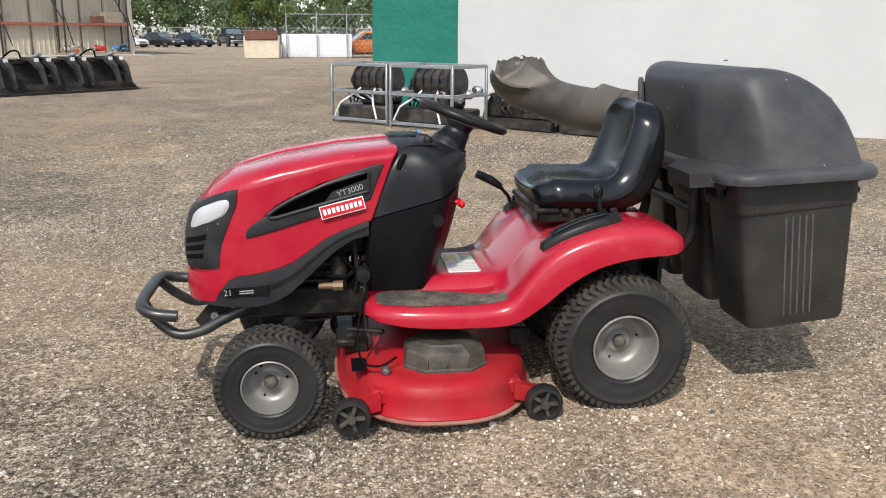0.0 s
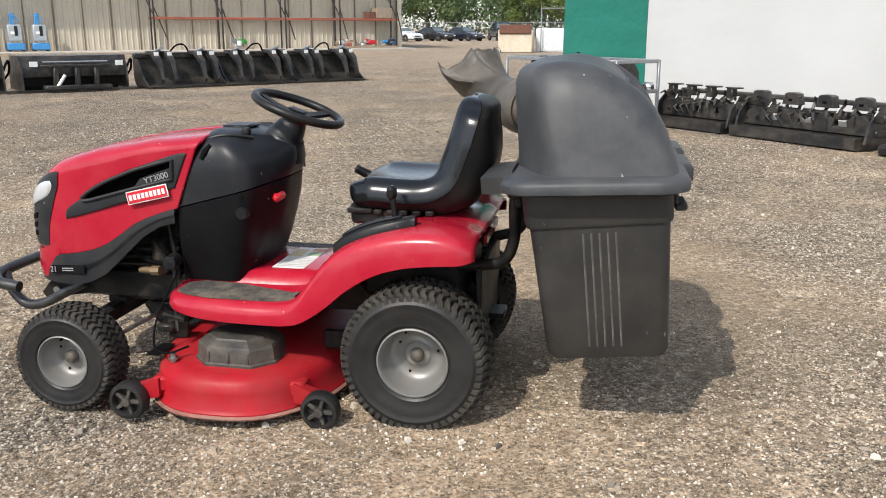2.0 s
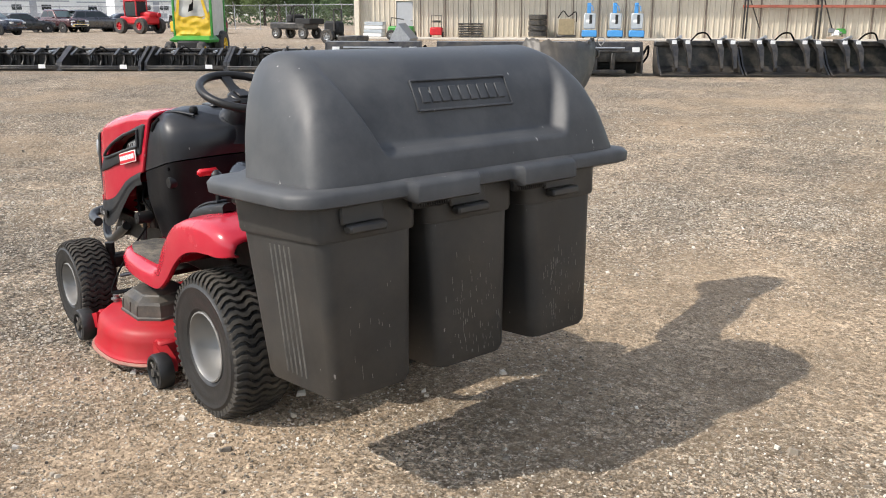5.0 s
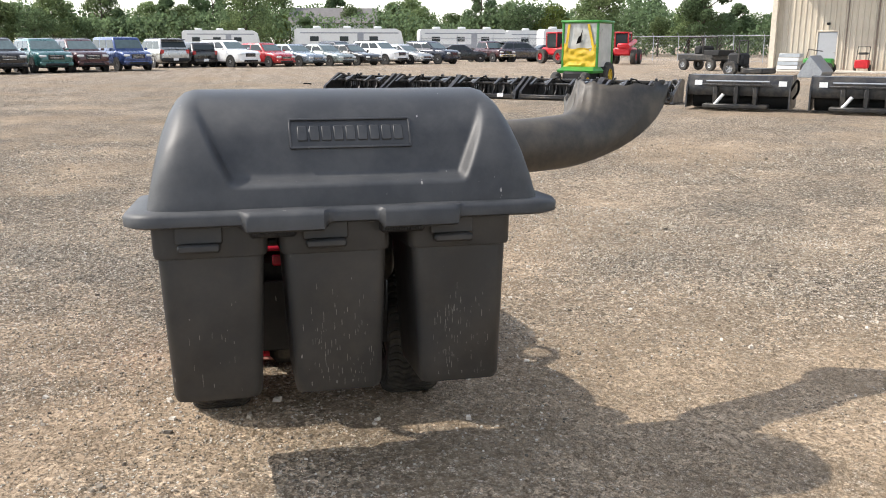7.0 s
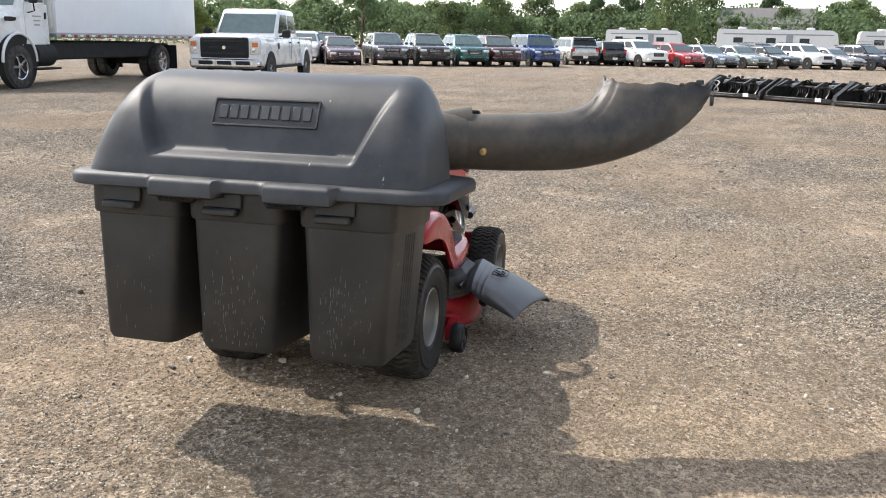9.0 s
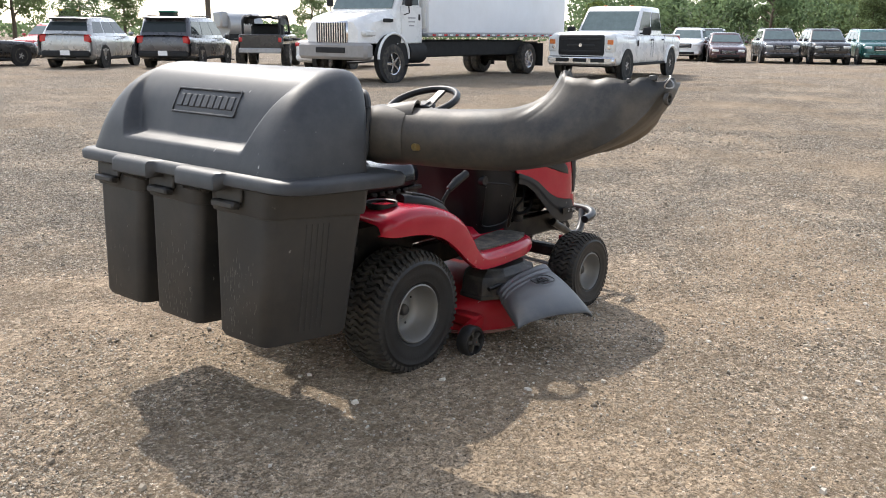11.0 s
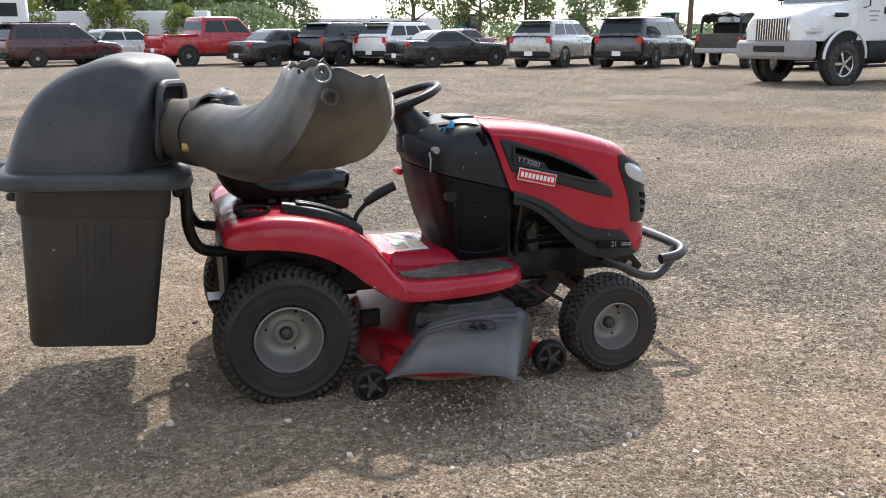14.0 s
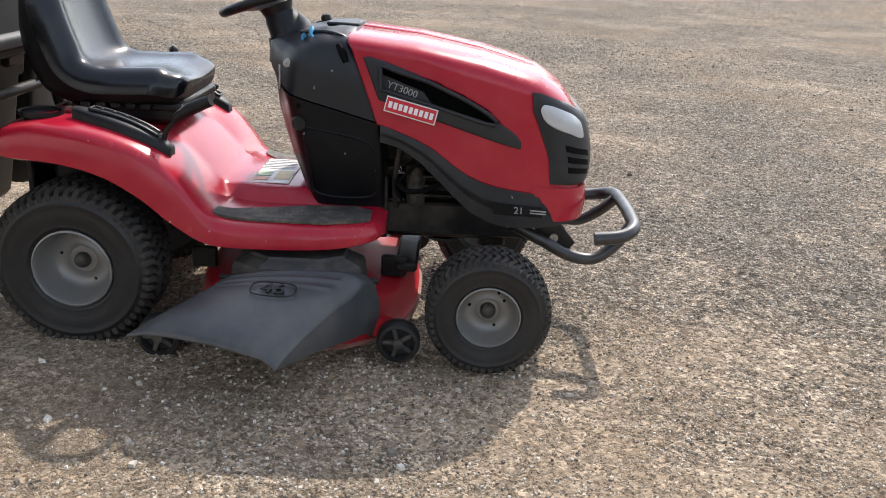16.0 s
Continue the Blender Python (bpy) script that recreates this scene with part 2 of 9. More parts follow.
def slab(f, nu, nv, thick):
    """A sheet with thickness: f gives points, thick is a vector to its back."""
    t = Vector(thick)
    top = grid(f, nu, nv)
    low = ([tuple(Vector(v) + t) for v in top[0]], [tuple(reversed(g)) for g in top[1]])
    V, F = join(top, low)
    k, m = (nu + 1) * (nv + 1), nv + 1
    edge = [i * m for i in range(nu + 1)] + [nu * m + j for j in range(1, m)] + [i * m + nv for i in range(nu - 1, -1, -1)] + [j for j in range(nv - 1, 0, -1)]
    for a, b in zip(edge, edge[1:] + edge[:1]):
        F.append((b, a, a + k, b + k))
    return V, F


def rounded_rect(x0, x1, y0, y1, r, n=4):
    """Corners of a rounded rectangle, in order."""
    out = []
    for cx, cy, a0 in ((x1 - r, y1 - r, 0), (x0 + r, y1 - r, 90), (x0 + r, y0 + r, 180), (x1 - r, y0 + r, 270)):
        for k in range(n + 1):
            a = radians(a0 + 90 * k / n)
            out.append((cx + r * math.cos(a), cy + r * math.sin(a)))
    return out


def mesh_from(name, geo, material, sharp=38, fix=True):
    me = bpy.data.meshes.new(name)
    me.from_pydata([tuple(v) for v in geo[0]], [], [tuple(f) for f in geo[1]])
    if fix:
        bm = bmesh.new()
        bm.from_mesh(me)
        bmesh.ops.recalc_face_normals(bm, faces=bm.faces)
        bm.to_mesh(me)
        bm.free()
    me.materials.append(material)
    if sharp:
        me.polygons.foreach_set("use_smooth", [True] * len(me.polygons))
        me.set_sharp_from_angle(angle=radians(sharp))
    me.update()
    return me


def part(name, geo, material, parent=None, label="", sharp=38, fix=True):
    ob = new(name, mesh_from(name, geo, material, sharp, fix))
    ob.parent = parent
    if label:
        ob["label"] = label
    return ob


def thing(name, label, category, at=None, group="", kind=""):
    ob = new(name)
    ob.empty_display_size = 0.2
    if at is not None:
        ob.matrix_basis = at
    return tagged(ob, label, category, group, kind)


def lettering(name, text, size, m, material, parent, depth=0.002, label=""):
    cu = bpy.data.curves.new(name, "FONT")
    cu.body, cu.size, cu.extrude = text, size, depth
    cu.align_x, cu.align_y = "CENTER", "CENTER"
    tmp = bpy.data.objects.new(name, cu)
    me = bpy.data.meshes.new_from_object(tmp)
    bpy.data.objects.remove(tmp)
    me.transform(m)
    me.materials.append(material)
    ob = new(name, me)
    ob.parent = parent
    if label:
        ob["label"] = label
    return ob


def lerp(table, x):
    """Reads a table of (x, value) rows between its rows."""
    if x <= table[0][0]:
        return table[0][1]
    for (a, va), (b, vb) in zip(table, table[1:]):
        if x <= b:
            return va + (vb - va) * (x - a) / (b - a)
    return table[-1][1]


def ease(a, b, x):
    t = min(max((x - a) / (b - a), 0), 1)
    return t * t * (3 - 2 * t)


# ---- ground ----
def ground_z(x, y):
    """Height of the yard: nearly level, with a low swell under the rear wheels."""
    near = math.exp(-(x * x + y * y) / 400)
    rise = 0.033 * ease(-1.15, -0.15, x) * math.exp(-max(x - 1.2, 0) ** 2 / 1.2 - max(abs(y) - 0.6, 0) ** 2)
    return rise + 0.005 * near * (1 - ease(-1.6, -1.2, x) * (1 - ease(0.6, 1.2, x)) * (1 - ease(0.5, 0.9, abs(y)))) * noise.noise((x * 0.8, y * 0.8, 3.1))


def ground_material():
    m = bpy.data.materials.new("gravel_and_dirt")
    m.use_nodes = True
    n, l = m.node_tree.nodes, m.node_tree.links
    b = n["Principled BSDF"]
    tc = n.new("ShaderNodeTexCoord")

    def tex(kind, scale, detail=5):
        t = n.new(kind)
        t.inputs["Scale"].default_value = scale
        if kind == "ShaderNodeTexNoise":
            t.inputs["Detail"].default_value = detail
            t.inputs["Roughness"].default_value = 0.65
        l.new(tc.outputs["Object"], t.inputs["Vector"])
        return t

    def rng(sock, a, b2, c, d):
        r = n.new("ShaderNodeMapRange")
        for k, v in zip(("From Min", "From Max", "To Min", "To Max"), (a, b2, c, d)):
            r.inputs[k].default_value = v
        l.new(sock, r.inputs["Value"])
        return r.outputs["Result"]

    def mix(fac, a, c, mode="MIX"):
        x = n.new("ShaderNodeMix")
        x.data_type, x.blend_type = "RGBA", mode
        for k, v in (("Factor", fac), ("A", a), ("B", c)):
            if isinstance(v, (tuple, float)):
                x.inputs[k].default_value = v
            else:
                l.new(v, x.inputs[k])
        return x.outputs["Result"]

    patch = tex("ShaderNodeTexNoise", 0.55, 8)
    blot = tex("ShaderNodeTexNoise", 2.3, 8)
    fine = tex("ShaderNodeTexNoise", 38, 6)
    grit = tex("ShaderNodeTexNoise", 210, 4)
    streak = n.new("ShaderNodeTexNoise")
    streak.inputs["Scale"].default_value = 0.9
    streak.inputs["Detail"].default_value = 6
    mp = n.new("ShaderNodeMapping")
    mp.inputs["Rotation"].default_value = (0, 0, radians(-25))
    mp.inputs["Scale"].default_value = (0.16, 1.9, 1)
    l.new(tc.outputs["Object"], mp.inputs["Vector"])
    l.new(mp.outputs["Vector"], streak.inputs["Vector"])

    # the pattern is bent a little so that no stone has straight sides
    warp = n.new("ShaderNodeVectorMath")
    warp.operation = "MULTIPLY_ADD"
    l.new(grit.outputs["Color"], warp.inputs[0])
    warp.inputs[1].default_value = (0.008, 0.008, 0.0)
    l.new(tc.outputs["Object"], warp.inputs[2])

    def math2(op, x, y):
        k = n.new("ShaderNodeMath")
        k.operation = op
        for s, v in zip(k.inputs, (x, y)):
            if isinstance(v, float):
                s.default_value = v
            else:
                l.new(v, s)
        return k.outputs["Value"]

    def chips(scale):
        """Close-lying stones of one size: their colour, with crevice shade painted into dark joints, and their height.
        """
        v, e = n.new("ShaderNodeTexVoronoi"), n.new("ShaderNodeTexVoronoi")
        e.feature = "DISTANCE_TO_EDGE"
        for k in (v, e):
            k.inputs["Scale"].default_value = scale
            l.new(warp.outputs["Vector"], k.inputs["Vector"])
        sep = n.new("ShaderNodeSeparateColor")
        l.new(v.outputs["Color"], sep.inputs["Color"])
        ramp = n.new("ShaderNodeValToRGB")
        el = ramp.color_ramp.elements
        el[0].position, el[0].color = 0.0, (0.15, 0.122, 0.095, 1)
        el[1].position, el[1].color = 1.0, (0.72, 0.66, 0.56, 1)
        for p, q in ((0.2, (0.30, 0.25, 0.19, 1)), (0.55, (0.50, 0.43, 0.335, 1)), (0.85, (0.60, 0.53, 0.43, 1))):
            k = el.new(p)
            k.color = q
        l.new(sep.outputs["Green"], ramp.inputs["Fac"])
        col = mix(rng(sep.outputs["Blue"], 0.6, 1.0, 0.0, 0.55), ramp.outputs["Color"], (0.42, 0.29, 0.18, 1))
        col = mix(rng(e.outputs["Distance"], 0.03, 0.13, 0.85, 0.0), col, (0.055, 0.042, 0.03, 1))
        return col, rng(e.outputs["Distance"], 0.0, 0.28, 0.0, 1.0), sep.outputs["Red"]

    dirt = mix(rng(blot.outputs["Fac"], 0.35, 0.65, 0, 1), (0.27, 0.195, 0.125, 1), (0.47, 0.365, 0.255, 1))
    dirt = mix(rng(fine.outputs["Fac"], 0.38, 0.62, 0.0, 0.65), dirt, (0.17, 0.125, 0.085, 1))
    dirt = mix(rng(grit.outputs["Fac"], 0.45, 0.62, 0.0, 0.7), dirt, (0.55, 0.46, 0.35, 1))
    small, h_small, r_small = chips(125.0)
    large, h_large, r_large = chips(72.0)
    which = rng(r_large, 0.50, 0.52, 0.0, 1.0)
    stones = mix(which, small, large)
    # how much stone lies open: much in gravel, little in the tan dirt
    bare = rng(patch.outputs["Fac"], 0.42, 0.60, 0.95, 0.36)
    bare = math2("ADD", bare, rng(blot.outputs["Fac"], 0.35, 0.65, 0.18, -0.25))
    shown = math2("LESS_THAN", r_small, bare)
    near = mix(shown, dirt, stones)
    height = math2("MULTIPLY", math2("ADD", math2("MULTIPLY", h_large, which), math2("MULTIPLY", h_small, 0.55)), shown)
    # worn, smoother earth further out, with tracks
    dist = n.new("ShaderNodeVectorMath")
    dist.operation = "LENGTH"
    l.new(tc.outputs["Object"], dist.inputs[0])
    far_col = mix(rng(streak.outputs["Fac"], 0.43, 0.57, 0, 1), (0.36, 0.275, 0.195, 1), (0.55, 0.45, 0.345, 1))
    far_col = mix(rng(patch.outputs["Fac"], 0.35, 0.7, 0.0, 0.55), far_col, (0.43, 0.36, 0.28, 1))
    far_col = mix(rng(fine.outputs["Fac"], 0.46, 0.58, 0.0, 0.45), far_col, (0.18, 0.135, 0.095, 1))
    far_col = mix(rng(blot.outputs["Fac"], 0.50, 0.66, 0.0, 0.6), far_col, (0.56, 0.48, 0.385, 1))
    # ruts and scuffed clods over the whole yard
    rut = n.new("ShaderNodeTexNoise")
    rut.inputs["Scale"].default_value = 3.2
    rut.inputs["Detail"].default_value = 9
    rut.inputs["Roughness"].default_value = 0.75
    mp2 = n.new("ShaderNodeMapping")
    mp2.inputs["Rotation"].default_value = (0, 0, radians(38))
    mp2.inputs["Scale"].default_value = (0.35, 1.3, 1)
    l.new(tc.outputs["Object"], mp2.inputs["Vector"])
    l.new(mp2.outputs["Vector"], rut.inputs["Vector"])
    far_col = mix(rng(rut.outputs["Fac"], 0.53, 0.66, 0.0, 0.5), far_col, (0.20, 0.155, 0.11, 1))
    far_col = mix(rng(rut.outputs["Fac"], 0.47, 0.36, 0.0, 0.4), far_col, (0.62, 0.53, 0.42, 1))
    near = mix(rng(rut.outputs["Fac"], 0.56, 0.68, 0.0, 0.3), near, (0.20, 0.15, 0.10, 1))
    col = mix(rng(dist.outputs["Value"], 8.0, 40.0, 0.0, 0.8), near, far_col)
    # coarser stones and clods that still tell apart far off
    for scale, lo, hi in ((92.0, 0.44, 1.44), (47.0, 0.54, 1.32), (27.0, 0.78, 1.16), (11.0, 0.93, 1.05)):
        v = n.new("ShaderNodeTexVoronoi")
        v.inputs["Scale"].default_value = scale
        l.new(warp.outputs["Vector"], v.inputs["Vector"])
        sep = n.new("ShaderNodeSeparateColor")
        l.new(v.outputs["Color"], sep.inputs["Color"])
        sc = n.new("ShaderNodeVectorMath")
        sc.operation = "SCALE"
        l.new(col, sc.inputs[0])
        l.new(rng(sep.outputs["Red"], 0.0, 1.0, lo, hi), sc.inputs["Scale"])
        col = sc.outputs["Vector"]
    earth = tex("ShaderNodeTexNoise", 0.33, 7)
    col = mix(rng(earth.outputs["Fac"], 0.48, 0.60, 0.0, 0.45), col, (0.40, 0.29, 0.185, 1))
    mott = tex("ShaderNodeTexNoise", 17, 12)
    mott.inputs["Roughness"].default_value = 0.85
    col = mix(rng(mott.outputs["Fac"], 0.53, 0.64, 0.0, 0.30), col, (0.13, 0.102, 0.075, 1))
    col = mix(rng(mott.outputs["Fac"], 0.47, 0.37, 0.0, 0.22), col, (0.66, 0.57, 0.46, 1))
    # tan dirt worn open behind and beside the mower, also painted to lighten its shadow
    bald_lift = n.new("ShaderNodeVectorMath")
    bald_lift.operation = "DISTANCE"
    l.new(tc.outputs["Object"], bald_lift.inputs[0])
    bald_lift.inputs[1].default_value = (0.35, 1.25, 0.0)
    edge = math2("ADD", bald_lift.outputs["Value"], rng(blot.outputs["Fac"], 0.3, 0.7, -0.7, 0.7))
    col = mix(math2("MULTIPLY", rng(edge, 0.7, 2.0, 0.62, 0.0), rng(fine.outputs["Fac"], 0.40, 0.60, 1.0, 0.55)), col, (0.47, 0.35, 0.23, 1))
    # oil stain and damp dark spots in the dirt
    stain = tex("ShaderNodeTexNoise", 1.1, 3)
    col = mix(rng(stain.outputs["Fac"], 0.63, 0.72, 0, 0.35), col, (0.13, 0.095, 0.065, 1))
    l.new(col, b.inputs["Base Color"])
    b.inputs["Roughness"].default_value = 0.95
    b.inputs["Diffuse Roughness"].default_value = 0.35
    b.inputs["Specular IOR Level"].default_value = 0.15
    bp = n.new("ShaderNodeBump")
    bp.inputs["Strength"].default_value = 1.0
    bp.inputs["Distance"].default_value = 0.011
    l.new(height, bp.inputs["Height"])
    b2 = n.new("ShaderNodeBump")
    b2.inputs["Strength"].default_value = 0.5
    b2.inputs["Distance"].default_value = 0.02
    l.new(fine.outputs["Fac"], b2.inputs["Height"])
    l.new(bp.outputs["Normal"], b2.inputs["Normal"])
    b3 = n.new("ShaderNodeBump")
    b3.inputs["Strength"].default_value = 0.5
    b3.inputs["Distance"].default_value = 0.09
    l.new(rut.outputs["Fac"], b3.inputs["Height"])
    l.new(b2.outputs["Normal"], b3.inputs["Normal"])
    l.new(b3.outputs["Normal"], b.inputs["Normal"])
    return m


def build_ground():
    radii = [0.0] + [0.15 * i for i in range(1, 40)] + [6 * 1.16 ** i for i in range(1, 44)]
    n = 120
    V, F = [(0, 0, ground_z(0, 0))], []
    for r in radii[1:]:
        for k in range(n):
            a = 2 * math.pi * k / n
            x, y = r * math.cos(a), r * math.sin(a)
            V.append((x, y, ground_z(x, y) if r < 40 else 0.0))
    for k in range(n):
        F.append((0, 1 + k, 1 + (k + 1) % n))
    for i in range(len(radii) - 2):
        for k in range(n):
            k2 = (k + 1) % n
            F.append((1 + i * n + k, 1 + (i + 1) * n + k, 1 + (i + 1) * n + k2, 1 + i * n + k2))
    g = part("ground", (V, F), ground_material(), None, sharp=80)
    tagged(g, "grey gravel and tan packed dirt yard with wheel tracks", "ground", kind="structure")


def build_stones():
    """Crushed stones as small flat-topped chips, thickest where the gravel lies open."""
    rg = np.random.default_rng(5)
    N = 228000
    r = np.where(rg.random(N) < 0.70, 4.3 * rg.random(N) ** 0.52, 3.6 + 6.5 * rg.random(N) ** 1.3)
    a = 2 * math.pi * rg.random(N)
    x, y = r * np.cos(a) - 0.2, r * np.sin(a) + 0.1
    luck = rg.random(N)
    keep = np.array([0.85 + 1.5 * noise.noise((px * 0.6, py * 0.6, 7.7)) + 0.7 * noise.noise((px * 2.3, py * 2.3, 1.2)) > k for k, px, py in zip(luck, x, y)])
    x, y = x[keep], y[keep]
    N = len(x)
    s = (0.0025 + 0.0038 * rg.random(N) ** 2.0) * np.clip(np.hypot(x, y) / 3.8, 1.0, 2.0) + 0.012 * rg.random(N) * (rg.random(N) < 0.010)
    ang = 2 * math.pi * (np.arange(4)[None] + rg.uniform(-0.3, 0.3, (N, 4))) / 4
    cx, cy = np.cos(ang), np.sin(ang)
    low = np.stack((cx, cy, np.full_like(cx, -0.35)), -1)
    top = np.stack((0.74 * cx, 0.74 * cy, 0.66 + rg.uniform(-0.30, 0.30, (N, 4))), -1) + rg.uniform(-0.16, 0.16, (N, 1, 3))
    V = np.concatenate((low, top), 1) * (s[:, None] * rg.uniform(0.75, 1.4, (N, 3)))[:, None]
    c, d = np.cos(np.arange(N) * 2.4)[:, None], np.sin(np.arange(N) * 2.4)[:, None]
    z0 = np.array([ground_z(px, py) for px, py in zip(x, y)])
    V = np.stack((x[:, None] + c * V[..., 0] - d * V[..., 1], y[:, None] + d * V[..., 0] + c * V[..., 1], z0[:, None] + V[..., 2]), -1)
    V = V.reshape(-1, 3).tolist()
    F = []
    for k in range(0, 8 * N, 8):
        F += [(k, k + 1, k + 5, k + 4), (k + 1, k + 2, k + 6, k + 5), (k + 2, k + 3, k + 7, k + 6), (k + 3, k, k + 4, k + 7), (k + 4, k + 5, k + 6, k + 7)]
    m = bpy.data.materials.new("loose_stone")
    m.use_nodes = True
    n, l = m.node_tree.nodes, m.node_tree.links
    geo = n.new("ShaderNodeNewGeometry")
    ramp = n.new("ShaderNodeValToRGB")
    ramp.color_ramp.elements[0].color, ramp.color_ramp.elements[0].position = (0.10, 0.085, 0.068, 1), 0.0
    ramp.color_ramp.elements[1].color, ramp.color_ramp.elements[1].position = (0.66, 0.61, 0.53, 1), 1.0
    e = ramp.color_ramp.elements.new(0.55)
    e.color = (0.40, 0.34, 0.26, 1)
    l.new(geo.outputs["Random Per Island"], ramp.inputs["Fac"])
    l.new(ramp.outputs["Color"], n["Principled BSDF"].inputs["Base Color"])
    n["Principled BSDF"].inputs["Roughness"].default_value = 0.9
    n["Principled BSDF"].inputs["Diffuse Roughness"].default_value = 0.35
    g = part("gravel", (V, F), m, None, sharp=0, fix=False)
    tagged(g, "loose grey and tan crushed stones lying on the dirt", "gravel", kind="stuff")


build_ground()
build_stones()

# ---- the riding mower: its front looks to -x, rear axle at x = 0 ----
mower = thing("riding_mower", "red lawn tractor with black seat, grey rims and dusty mower deck", "riding mower", pose(0, 0, 0))


def wheel(name, c, R, W, rim_r, lugs, side, dish, sit):
    """A lawn tyre on a dished steel rim. side: -1 or 1, where its outside looks; sit: height of the axle over the ground."""
    w = thing(name, "", "")
    w.parent = mower
    w.matrix_basis = pose(*c)
    h = W / 2

    def load(geo):
        """The tyre's foot, pressed flat and bulging a little under the weight."""
        out = []
        for x, y, z in geo[0]:
            k = ease(-0.55 * R, -R, z)
            out.append((x, y * (1 + 0.05 * k), max(z, -sit + 0.10 * max(-sit - z, 0) - 0.004) if z < -sit else z))
        return out, geo[1]

    d = R - rim_r
    prof = [(rim_r * 0.97, -h * 0.70), (rim_r * 1.01, -h * 0.80), (rim_r + d * 0.10, -h * 0.90), (rim_r + d * 0.13, -h * 0.93), (rim_r + d * 0.16, -h * 0.925), (rim_r + d * 0.30, -h * 0.985), (rim_r + d * 0.48, -h * 1.01), (rim_r + d * 0.60, -h * 1.0), (rim_r + d * 0.615, -h * 1.012), (rim_r + d * 0.65, -h * 1.008), (rim_r + d * 0.665, -h * 0.985), (R * 0.90, -h * 0.93), (R * 0.940, -h * 0.76), (R * 0.952, -h * 0.4), (R * 0.955, 0)]
    prof += [(r, -y) for r, y in reversed(prof[:-1])]
    part("tyre", load(lathe(prof, n=56)), RUBBER, w, "black rubber turf tyre, dusty sidewall")
    # wavy bars across the tread
    geos = []
    for k in range(lugs):
        a0 = 2 * math.pi * k / lugs
        rings = []
        for i in range(13):
            u = -1 + 2 * i / 12
            y = h * 0.965 * u
            a = a0 + (0.24 / lugs * 2 * math.pi) * (1 if i % 4 in (1, 2) else -1)
            rr = R * (1.002 - 0.018 * u * u - 0.07 * max(0, abs(u) - 0.72) ** 1.2 * 4.0)
            da = 0.32 * 2 * math.pi / lugs
            ring = []
            for sa, sr in ((-1, -0.020), (-0.84, 0.0), (0.84, 0.0), (1, -0.020)):
                ring.append(((rr + sr) * math.cos(a + sa * da), y, (rr + sr) * math.sin(a + sa * da)))
            rings.append(ring)
        geos.append(loft(rings, False, True))
    part("tread", load(join(*geos)), TREAD, w, "worn wavy tread bars with dried dirt", sharp=30)
    s = side
    e = h * 0.90
    rp = [(rim_r * 1.00, s * h * 0.66), (rim_r * 1.055, s * (e - 0.006)), (rim_r * 1.05, s * e), (rim_r * 1.01, s * (e + 0.002)), (rim_r * 0.975, s * (e - 0.004)), (rim_r * 0.955, s * (e - 0.018)), (rim_r * 0.925, s * (e - dish * 0.45)), (rim_r * 0.90, s * (e - dish * 0.52)), (rim_r * 0.83, s * (e - dish * 0.80)), (rim_r * 0.70, s * (e - dish * 0.96)), (rim_r * 0.56, s * (e - dish)), (rim_r * 0.42, s * (e - dish * 0.97)), (rim_r * 0.36, s * (e - dish * 0.90)), (0.004, s * (e - dish * 0.88))]
    part("rim", lathe(rp, n=48), RIM, w, "scuffed silver steel rim")
    hub_y = s * (e - dish * 0.88)
    part("hub_cap", lathe([(0.024, hub_y - s * 0.004), (0.023, hub_y + s * 0.012), (0.019, hub_y + s * 0.021), (0.012, hub_y + s * 0.026), (0.002, hub_y + s * 0.027)], n=24), HUB, w, "dusty grey grease cap")
    for a in (0.2, 2.6, 4.3):
        cx, cz = rim_r * 0.62 * math.cos(a), rim_r * 0.62 * math.sin(a)
        y = s * (e - dish * 0.985)
        part("bolt_hole", lathe([(0.0045, y), (0.0045, y + s * 0.003), (0.001, y + s * 0.003)], (cx, 0, cz), n=10), BLACK, w)
    part("valve_stem", tube([(rim_r * 0.80 * math.cos(2.0), s * (e - dish), rim_r * 0.80 * math.sin(2.0)), (rim_r * 0.76 * math.cos(2.0), s * (e - dish + 0.03), rim_r * 0.76 * math.sin(2.0))], 0.004, 6), BLACK, w)
    # inner rim wall
    part("rim_back", lathe([(rim_r * 1.0, -s * h * 0.78), (rim_r * 0.9, -s * h * 0.3), (rim_r * 0.86, s * (e - dish) - s * 0.004), (0.03, s * (e - dish) - s * 0.004)], n=36), RIM, w)
    return w


wheel("rear_wheel", (0, -0.362, 0.256), 0.250, 0.205, 0.113, 54, -1, 0.098, 0.226)
wheel("rear_wheel", (0, 0.348, 0.256), 0.250, 0.205, 0.113, 54, 1, 0.098, 0.226)
wheel("front_wheel", (-1.226, -0.430, 0.186), 0.187, 0.150, 0.090, 46, -1, 0.072, 0.185)
wheel("front_wheel", (-1.226, 0.415, 0.186), 0.187, 0.150, 0.090, 46, 1, 0.072, 0.185)

